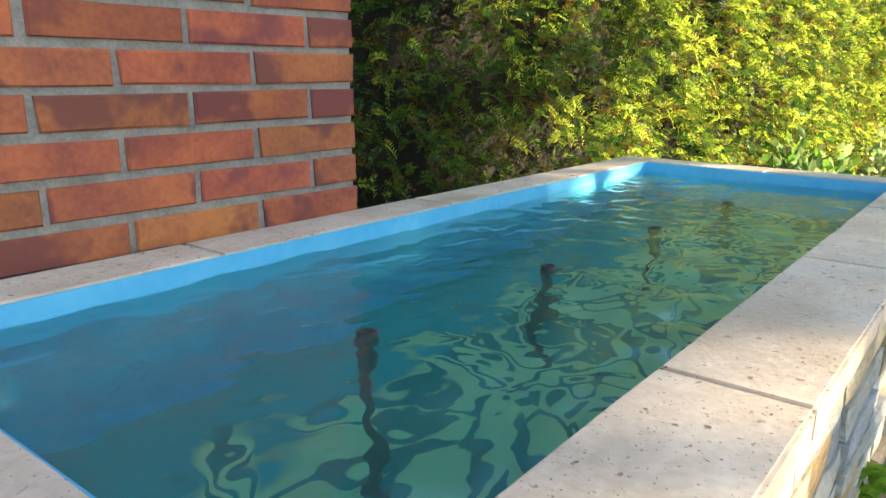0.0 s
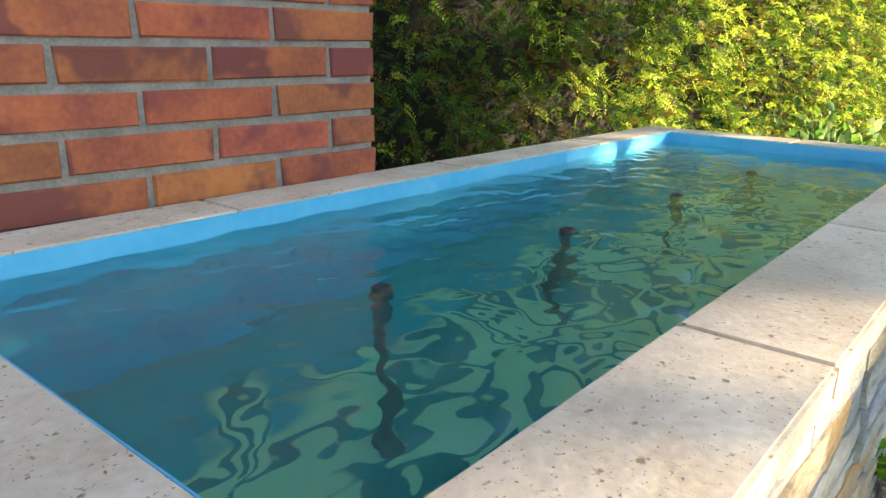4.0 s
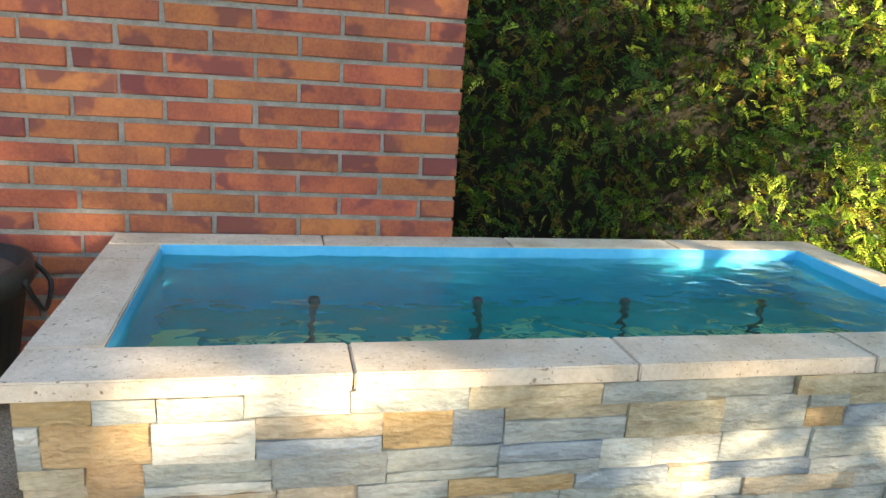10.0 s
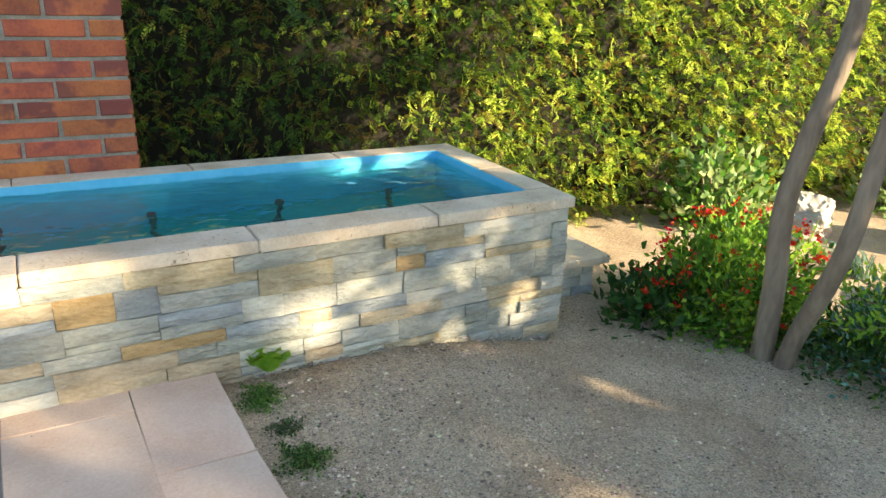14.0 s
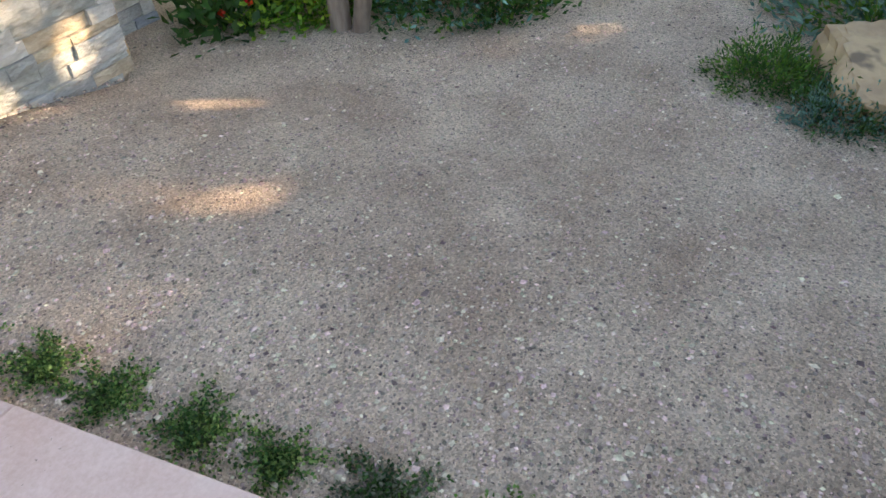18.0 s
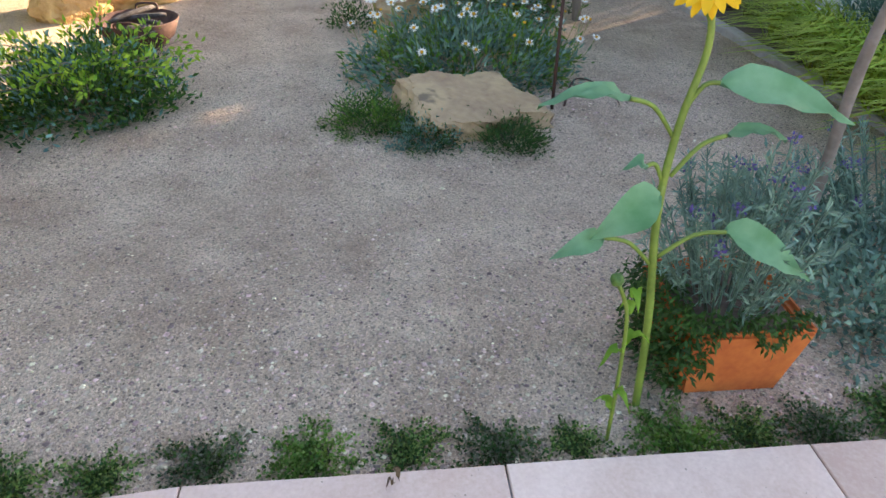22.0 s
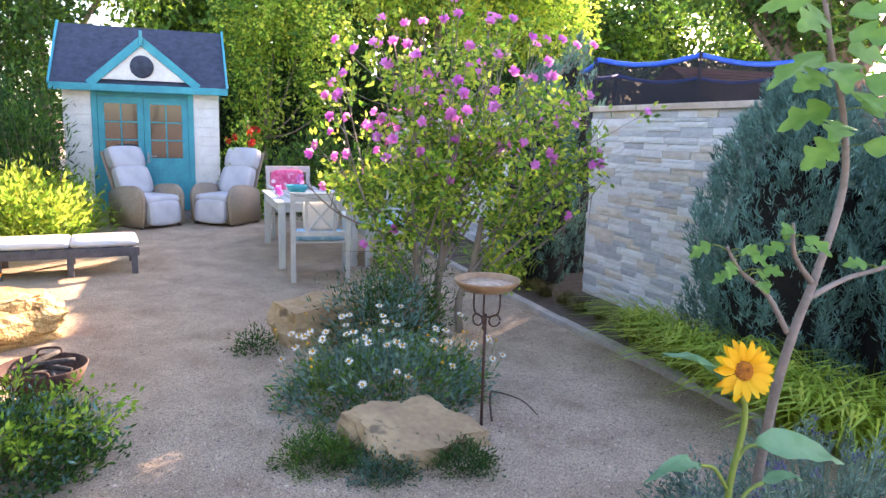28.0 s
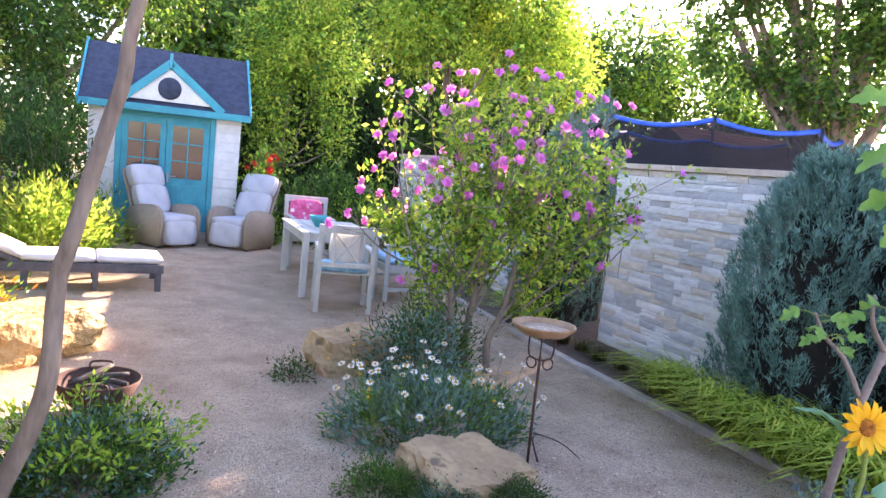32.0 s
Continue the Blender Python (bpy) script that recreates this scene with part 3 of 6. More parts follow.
W5 = (6, 4, 1.3, 5, 1.2)
clad(pool, PX1 - PX0 - 0.046, -0.13, TOP - 0.045, at_pool() @ pose(PX0 + 0.023, PY0 + CORE + 0.002, 0), M_clad, W5, 3)
clad(pool, 1.06, -0.15, TOP - 0.045, at_pool() @ pose(PX1 - CORE - 0.002, PY0 + 0.03, 0, 0, 0, 90), M_clad, W5, 4)
clad(pool, 1.06, 0.0, TOP - 0.045, at_pool() @ pose(PX0 + CORE + 0.002, PY1 - 0.03, 0, 0, 0, -90), M_clad, W5, 5)

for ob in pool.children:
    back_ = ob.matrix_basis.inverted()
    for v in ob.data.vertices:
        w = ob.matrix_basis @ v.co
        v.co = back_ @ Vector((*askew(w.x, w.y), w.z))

# low step beside the pool
step = thing("pool_step", "low stone-clad step with a travertine slab beside the pool", "step", pose(0, 0, -0.16))
part("step_core", box_bm(2.80, 3.215, 0.385, 1.0, -0.2, 0.098), M_mortar, step, at=Matrix.Translation((0, 0, 0.16)))
clad(step, 0.43, -0.2, 0.098, Matrix.Translation((0, 0, 0.16)) @ pose(2.805, 0.384, 0), M_clad, W5, 6, 0.04, 0.07, 0.1, 0.2)
clad(step, 0.62, -0.2, 0.098, Matrix.Translation((0, 0, 0.16)) @ pose(3.216, 0.385, 0, 0, 0, 90), M_clad, W5, 7, 0.04, 0.07, 0.1, 0.2)
part("step_slab", box_bm(2.805, 3.29, 0.315, 1.03, 0.099, 0.14, 0.004), M_trav, step, at=Matrix.Translation((0, 0, 0.16)))

# ---------------------------------------------------------------- brick wall
BX1, BY, COURSE, PITCH = 1.32, 1.135, 0.0786, 0.291
wall = tagged(part("wall_brick", box_bm(-3.0, BX1 - 0.007, BY + 0.007, BY + 0.30, -0.15, 2.75), M_mortar), "red brick wall with thick grey mortar joints", "wall", kind="structure")


def brick_mesh(length, seed):
    bm = box_bm(0, length, 0, 0.11, 0, COURSE - 0.0155)
    bmesh.ops.bevel(bm, geom=[e for e in bm.edges if all(v.co.y < 0.01 for v in e.verts)], offset=0.0035, segments=1, affect="EDGES")
    r = random.Random(seed)
    for v in bm.verts:
        v.co += Vector((r.uniform(-0.002, 0.002), r.uniform(-0.0025, 0.0015), r.uniform(-0.0016, 0.0016)))
    me = bpy.data.meshes.new("brick")
    bm.to_mesh(me)
    bm.free()
    me.materials.append(M_brick)
    return me


full = [brick_mesh(PITCH - 0.015, s) for s in range(6)]
half = [brick_mesh(0.1265, s + 20) for s in range(3)]
closer = [brick_mesh(0.272, s + 30) for s in range(3)]
rb = random.Random(4)
k0 = 0.684 - 2 * COURSE                       # foot of the first course above the coping
far_bricks = []
for c in range(-8, 28):
    z = k0 + c * COURSE + 0.0155
    even = c % 2 == 1
    x = 1.193 if even else 1.048
    link_mesh("brick", (half if even else closer)[rb.randrange(3)], None, wall, at=pose(x, BY + rb.uniform(-0.0015, 0.002), z))
    for i in range(14):
        x -= PITCH
        if i >= 7:
            far_bricks.append((x, z))
            continue
        link_mesh("brick", full[rb.randrange(6)], None, wall, at=pose(x + rb.uniform(-0.003, 0.003), BY + rb.uniform(-0.002, 0.002), z, 0, rb.uniform(-0.3, 0.3), 0))

bm = bmesh.new()
for x, z in far_bricks:
    if x > -3.2:
        box_bm(x, x + PITCH - 0.015, BY, BY + 0.05, z, z + COURSE - 0.0155, bm=bm)
part("far_bricks", bm, M_brick, wall)["kind"] = "stuff"

# ---------------------------------------------------------------- terrace
def edge_x(y):
    return float(np.interp(-y, [-0.03, 0.5, 1.75, 4.5], [1.388, 1.415, 1.545, 1.55]))


terrace = tagged(raw("terrace", [(-3, 0.02, 0.05), (edge_x(0) - 0.03, 0.02, 0.05), (edge_x(-1) - 0.03, -1.0, 0.05), (edge_x(-1.8) - 0.03, -1.8, 0.05), (1.52, -4.6, 0.05), (-3, -4.6, 0.05),
                                 (-3, 0.02, 0.113), (edge_x(0) - 0.03, 0.02, 0.113), (edge_x(-1) - 0.03, -1.0, 0.113), (edge_x(-1.8) - 0.03, -1.8, 0.113), (1.52, -4.6, 0.113), (-3, -4.6, 0.113)],
                     [(11, 10, 9, 8, 7, 6)[::-1]] + [(i, (i + 1) % 6, (i + 1) % 6 + 6, i + 6) for i in range(6)], M_mortar), "terrace of pale pink sandstone-coloured pavers", "terrace", kind="structure")
cols = [(-0.26, 0.0, [0.03, -0.462, -1.11, -1.755, -2.355, -2.965, -3.57, -4.18, -4.6]),
        (-0.60, -0.26, [0.03, -0.125, -0.77, -1.41, -2.02, -2.63, -3.24, -3.85, -4.6]),
        (-0.965, -0.60, [0.03, -0.475, -1.12, -1.74, -2.35, -2.96, -3.57, -4.18, -4.6]),
        (-1.33, -0.965, [0.03, -0.25, -0.86, -1.47, -2.08, -2.7, -3.3, -3.9, -4.6]),
        (-1.95, -1.33, [0.03, -0.55, -1.16, -1.77, -2.38, -2.99, -3.6, -4.6]),
        (-2.6, -1.95, [0.03, -0.3, -0.9, -1.5, -2.1, -2.7, -3.3, -4.6])] + [(-2.6 - 0.61 * (i + 1), -2.6 - 0.61 * i, [0.02 - 0.6 * k for k in range(8)] + [-4.6]) for i in range(3)]
for a, b, rows in cols:
    for y1, y0 in zip(rows, rows[1:]):
        g = 0.0018
        q = [(edge_x(y0) + a + g, y0 + g), (edge_x(y0) + b - g, y0 + g), (edge_x(y1) + b - g, y1 - g), (edge_x(y1) + a + g, y1 - g)]
        bm = bmesh.new()
        lo = [bm.verts.new((x, y, 0.056)) for x, y in q]
        hi = [bm.verts.new((x, y, 0.121 + rb.uniform(-0.0015, 0.0015))) for x, y in q]
        bm.faces.new(hi)
        for i in range(4):
            bm.faces.new((lo[i], lo[(i + 1) % 4], hi[(i + 1) % 4], hi[i]))
        bmesh.ops.bevel(bm, geom=[e for e in bm.edges if all(v.co.z > 0.1 for v in e.verts)], offset=0.0025, segments=1, affect="EDGES")
        part("paver", bm, M_paver, terrace)

# ---------------------------------------------------------------- curb, bed and stone wall
bed = tagged(raw("planting_bed", [(x, y, G(x, y) + (0.03 if y < -4.5 else 0.0)) for y in (-4.52, -4.8, -5.6, -7.0) for x in np.arange(1.5, 13, 0.5)],
                 [(j * 23 + i, j * 23 + i + 1, (j + 1) * 23 + i + 1, (j + 1) * 23 + i) for j in range(3) for i in range(22)], M_soil), "dark soil of the planting bed behind the curb", "bed", kind="structure")
curb = tagged(raw("curb_base", [(2.5, -4.51, -0.16), (10.5, -4.53, -0.16), (10.5, -4.45, -0.16), (2.5, -4.43, -0.16), (2.5, -4.51, -0.12), (10.5, -4.53, -0.12), (10.5, -4.45, -0.12), (2.5, -4.43, -0.12)],
                  [(0, 3, 2, 1), (4, 5, 6, 7), (0, 1, 5, 4), (1, 2, 6, 5), (2, 3, 7, 6), (3, 0, 4, 7)], M_mortar), "row of grey concrete edging stones", "curb", kind="structure")
x = 3.2
while x < 10.2:
    w = 0.48
    zc = G(x + w / 2, -4.47)
    part("curb_stone", box_bm(0, w - 0.006, -0.04, 0.045, -0.1, 0.045, 0.006), M_curb, curb, at=pose(x, -4.47 + 0.0 + rb.uniform(-0.006, 0.006) + (0.05 * sstep(4.6 - x, 0, 1.4)), zc, 0, 0, rb.uniform(-1, 1)))
    x += w


def garden_wall(name, x0, x1, y, top, seed):
    w = tagged(part(name, box_bm(x0, x1, y - 0.30, y - 0.002, -0.25, top - 0.05), M_mortar), "garden wall clad in pale split quartzite with a flat cap", "wall", kind="structure")
    clad(w, x1 - x0 + 0.03, -0.2, top - 0.05, pose(x1 + 0.015, y, 0, 0, 0, 180), M_wallst, (5, 3, 3), seed, 0.045, 0.085, 0.18, 0.42)
    clad(w, 0.3, -0.2, top - 0.05, pose(x0 - 0.002, y, 0, 0, 0, -90), M_wallst, (5, 3, 3), seed + 1, 0.045, 0.085, 0.1, 0.3)
    n = max(1, round((x1 - x0) / 0.8))
    for i in range(n):
        a, b = x0 - 0.03 + (x1 - x0 + 0.06) * i / n, x0 - 0.03 + (x1 - x0 + 0.06) * (i + 1) / n
        part("cap_slab", box_bm(a + 0.002, b - 0.002, y - 0.34, y + 0.055, top - 0.049, top, 0.004), M_trav, w)
    return w


garden_wall("wall_stone_1", 4.30, 6.47, -5.235, 1.70, 41)
# past x = 10.6 this wall is added, unseen, to shade the gravel
garden_wall("wall_stone_2", 7.7, 13.6, -5.25, 1.68, 61)

# ---------------------------------------------------------------- hedges
def hedge(name, pts, thick, top, count, mats, label, size=0.05, rough=0.14, low=-0.1):
    """A clipped hedge whose face follows the points (face on the right-hand side of the line's way)."""
    h = thing(name, label, "hedge", pose(pts[0][0], pts[0][1], -0.1))
    back = Matrix.Translation((-pts[0][0], -pts[0][1], 0.1))
    P = np.array(pts, float)
    seg = np.linalg.norm(np.diff(P, axis=0), axis=1)
    cum = np.concatenate([[0], np.cumsum(seg)])

    def along(s):
        return np.stack([np.interp(s, cum, P[:, 0]), np.interp(s, cum, P[:, 1])], -1)
    ss = np.arange(0, cum[-1], 0.25)
    ss = np.append(ss, cum[-1])
    base = along(ss)
    tan = unit(np.gradient(base, axis=0))
    nor = np.stack([tan[:, 1], -tan[:, 0]], -1)          # to the face
    # solid filler behind the leaves, its dark colour standing in for inner shade
    bm = bmesh.new()
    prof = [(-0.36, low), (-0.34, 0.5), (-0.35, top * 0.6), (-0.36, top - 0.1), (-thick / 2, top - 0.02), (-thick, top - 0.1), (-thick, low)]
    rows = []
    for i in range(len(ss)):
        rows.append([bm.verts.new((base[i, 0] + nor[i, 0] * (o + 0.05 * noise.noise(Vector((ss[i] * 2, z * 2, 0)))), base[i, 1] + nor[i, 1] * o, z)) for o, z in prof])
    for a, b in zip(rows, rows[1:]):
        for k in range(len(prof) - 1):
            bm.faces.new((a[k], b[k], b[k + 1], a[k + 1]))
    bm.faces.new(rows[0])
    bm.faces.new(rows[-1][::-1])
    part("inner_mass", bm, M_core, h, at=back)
    per = count // len(mats)
    for m_i, mat in enumerate(mats):
        n_s = per // 16
        s = rng.random(n_s) * cum[-1]
        b = along(s)
        tn = np.stack([np.interp(s, ss, nor[:, 0]), np.interp(s, ss, nor[:, 1])], -1)
        z = low + rng.random(n_s) ** 0.9 * (top - low)
        lump = np.array([noise.noise(Vector((q * 2.3, w * 2.3, 3.0))) + 0.5 * noise.noise(Vector((q * 6, w * 6, 8.0))) for q, w in zip(s, z)])
        gap = np.array([noise.noise(Vector((q * 4.2 + 3 * m_i, w * 4.2, 5.0))) for q, w in zip(s, z)])
        # leaf mix darker at the wall's end, partly painted shade; golden tips further along
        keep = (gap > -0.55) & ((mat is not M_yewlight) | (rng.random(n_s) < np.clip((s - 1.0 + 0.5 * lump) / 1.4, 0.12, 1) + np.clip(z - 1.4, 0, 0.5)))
        off = rough * lump - 0.22 + 0.22 * rng.random(n_s)
        c = np.concatenate([b + tn * off[:, None], z[:, None]], 1)[keep]
        d = unit(np.concatenate([tn * 0.8, np.full((n_s, 1), 0.25)], 1)[keep] + rng.normal(size=(keep.sum(), 3)) * 0.55)
        side = unit(np.cross(d, rng.normal(size=d.shape)))
        rep_ = np.repeat(np.arange(len(c)), 16)
        k_ = np.tile(np.arange(16), len(c))
        t_ = (k_ // 2 / 7.0)[:, None]
        sg = np.where(k_ % 2, 1.0, -1.0)[:, None]
        pos = c[rep_] + d[rep_] * t_ * size * 2.6 - np.array([0, 0, 0.03]) * t_ ** 2
        way = d[rep_] * 0.75 + side[rep_] * sg * 0.9 + rng.normal(size=pos.shape) * 0.12
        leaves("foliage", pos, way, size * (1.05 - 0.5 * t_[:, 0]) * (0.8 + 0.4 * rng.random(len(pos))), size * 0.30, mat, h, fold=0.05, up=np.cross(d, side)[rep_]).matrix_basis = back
    return h


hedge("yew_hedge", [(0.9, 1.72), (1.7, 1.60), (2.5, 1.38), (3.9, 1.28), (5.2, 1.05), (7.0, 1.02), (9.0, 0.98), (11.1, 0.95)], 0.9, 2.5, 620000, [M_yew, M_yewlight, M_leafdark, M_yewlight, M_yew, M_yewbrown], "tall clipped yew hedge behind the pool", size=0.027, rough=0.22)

# ---------------------------------------------------------------- trees
# openings in the crowns through which low sun reaches the garden: a lit place and the opening's radius
GAPS = [((2.22, 0.95, 0.5), 0.15), ((2.45, 0.95, 0.5), 0.15), ((1.55, -0.02, 0.24), 0.076), ((1.75, -0.02, 0.23), 0.076), ((2.0, -0.02, 0.40), 0.092), ((2.03, -0.02, 0.31), 0.092),
        ((2.18, -0.02, 0.24), 0.101), ((2.66, -0.02, 0.15), 0.101), ((2.47, -0.02, 0.49), 0.092), ((2.31, -0.02, 0.07), 0.076), ((2.49, -0.02, 0.28), 0.092), ((2.32, -0.02, 0.33), 0.067), ((2.72, -0.02, 0.36), 0.067),
        ((0.72, 0.03, 0.54), 0.10), ((1.02, 0.05, 0.54), 0.09), ((0.50, 0.05, 0.54), 0.09), ((0.88, 0.06, 0.54), 0.08), ((0.80, -0.05, 0.49), 0.07), ((0.95, -0.04, 0.51), 0.06), ((0.62, -0.05, 0.50), 0.06), ((0.45, -0.05, 0.50), 0.06),
        ((-0.45, 1.13, 1.55), 0.11), ((-0.7, 1.13, 1.35), 0.11), ((0.1, 1.13, 1.3), 0.07), ((0.0, 1.13, 1.02), 0.09), ((0.04, 1.13, 0.63), 0.08), ((0.30, 1.13, 0.67), 0.06), ((0.57, 1.13, 1.0), 0.05),
        ((-0.3, 1.13, 0.8), 0.09), ((0.87, 1.13, 1.2), 0.08), ((1.16, 1.13, 1.04), 0.06), ((0.9, 1.13, 0.6), 0.05), ((1.2, 1.13, 1.35), 0.1), ((0.7, 1.13, 1.6), 0.12),
        ((2.3, 1.2, 1.2), 0.1), ((2.55, 1.2, 1.75), 0.22), ((2.9, 1.2, 1.3), 0.22), ((2.2, 1.2, 2.0), 0.14), ((2.19, -1.0, 0.03), 0.105), ((2.70, -0.46, 0.0), 0.065), ((0.62, -0.27, 0.12), 0.085), ((0.95, -0.29, 0.12), 0.075),
        ((3.3, 1.2, 1.7), 0.35), ((3.9, 1.2, 1.2), 0.4), ((3.0, 1.2, 2.2), 0.3), ((3.4, 1.2, 0.6), 0.32), ((3.0, 1.2, 0.75), 0.18), ((4.5, 1.1, 1.7), 0.5), ((5.5, 1.0, 1.5), 0.6), ((6.5, 0.95, 1.2), 0.6), ((7.5, 0.95, 1.6), 0.7), ((5.2, 1.0, 0.8), 0.35), ((8.6, 0.95, 1.5), 0.6), ((3.66, -0.12, 0.35), 0.28)]


def in_gap(c):
    hit = np.zeros(len(c), bool)
    s = np.array(sun_dir)
    for p, r in GAPS:
        v = c - np.array(p)
        hit |= np.linalg.norm(v - (v @ s)[:, None] * s, axis=1) < r * (0.8 + 0.4 * rng.random(len(c)))
    return hit


def tree(name, label, base, trunk_pts, balls, count, mats, leaf=0.1, trunk_r=0.14, limbs=True, bark=None, aspect=0.5):
    tr = thing(name, label, "tree", pose(*base))
    pts = smooth_line(trunk_pts, 4)
    part("trunk", tube_bm(pts, [trunk_r * (1 - 0.65 * i / (len(pts) - 1)) for i in range(len(pts))], 10), bark or M_bark, tr)
    top = Vector(trunk_pts[-1])
    if limbs:
        bm = bmesh.new()
        for (cx, cy, cz, r) in balls:
            a = Vector(trunk_pts[max(1, len(trunk_pts) - 2)])
            b = Vector((cx, cy, cz))
            mid = (a + b) / 2 + Vector((0, 0, -0.1 * (b - a).length))
            tube_bm(smooth_line([a, mid, b], 3), [trunk_r * 0.45, trunk_r * 0.4, trunk_r * 0.35, trunk_r * 0.3, trunk_r * 0.25, trunk_r * 0.2, trunk_r * 0.1], 6, bm)
        part("limb", bm, bark or M_bark, tr)
    tot = sum(r * r for *_, r in balls)
    for k, mat in enumerate(mats):
        cs, ds = [], []
        for (cx, cy, cz, r) in balls:
            n = int(count / len(mats) * r * r / tot)
            nc = max(4, int(n / 28))
            cc, cd = in_ball(nc, r, (cx, cy, cz), 0.85, 0.35)
            idx = rng.integers(0, nc, n)
            cs.append(cc[idx] + rng.normal(size=(n, 3)) * leaf * 1.5)
            ds.append(cd[idx] + rng.normal(size=(n, 3)) * 0.8 + np.array([0, 0, -0.3]))
        cs, ds = np.concatenate(cs), np.concatenate(ds)
        keep = ~in_gap(cs + np.array(base))
        leaves("crown", cs[keep], ds[keep], leaf * (0.6 + 0.7 * rng.random(keep.sum())), leaf * aspect, mat, tr)
    return tr


# young trees by the pool
two = thing("young_tree", "young tree with two slender bare leaning stems", "tree", pose(3.46, -0.5, -0.12))
inv = Matrix.Translation((-3.46, 0.5, 0.12))
s1 = smooth_line([(3.45, -0.46, -0.15), (3.44, -0.46, 0.25), (3.43, -0.44, 0.55), (3.45, -0.47, 0.85), (3.51, -0.50, 1.15), (3.59, -0.47, 1.6), (3.66, -0.42, 2.2), (3.68, -0.34, 2.9)], 4)
part("trunk", tube_bm(s1, [0.046 - 0.02 * i / len(s1) for i in range(len(s1))], 12), M_bark, two, at=inv)
s2 = smooth_line([(3.46, -0.53, -0.15), (3.44, -0.60, 0.12), (3.39, -0.71, 0.40), (3.37, -0.76, 0.61), (3.40, -0.77, 0.92), (3.38, -0.81, 1.08), (3.42, -0.9, 1.47), (3.42, -0.95, 1.66), (3.42, -0.97, 1.85), (3.44, -1.07, 2.35), (3.46, -1.15, 3.0)], 4)
part("trunk", tube_bm(s2, [0.038 - 0.016 * i / len(s2) for i in range(len(s2))], 12), M_bark, two, at=inv)
for c0, r, n_ in (((3.75, -0.7, 3.1), 0.75, 1500), ((3.6, -1.35, 3.3), 0.85, 1700), ((3.5, -2.0, 3.7), 0.7, 1100), ((3.7, -0.2, 4.0), 0.8, 1300), ((3.6, -1.2, 4.3), 0.9, 1500)):
    c, d = in_ball(n_, r, c0, 0.75, 0.2)
    leaves("crown", c, d + rng.normal(size=c.shape) * 0.6, 0.09, 0.05, M_leafbright, two).matrix_basis = inv

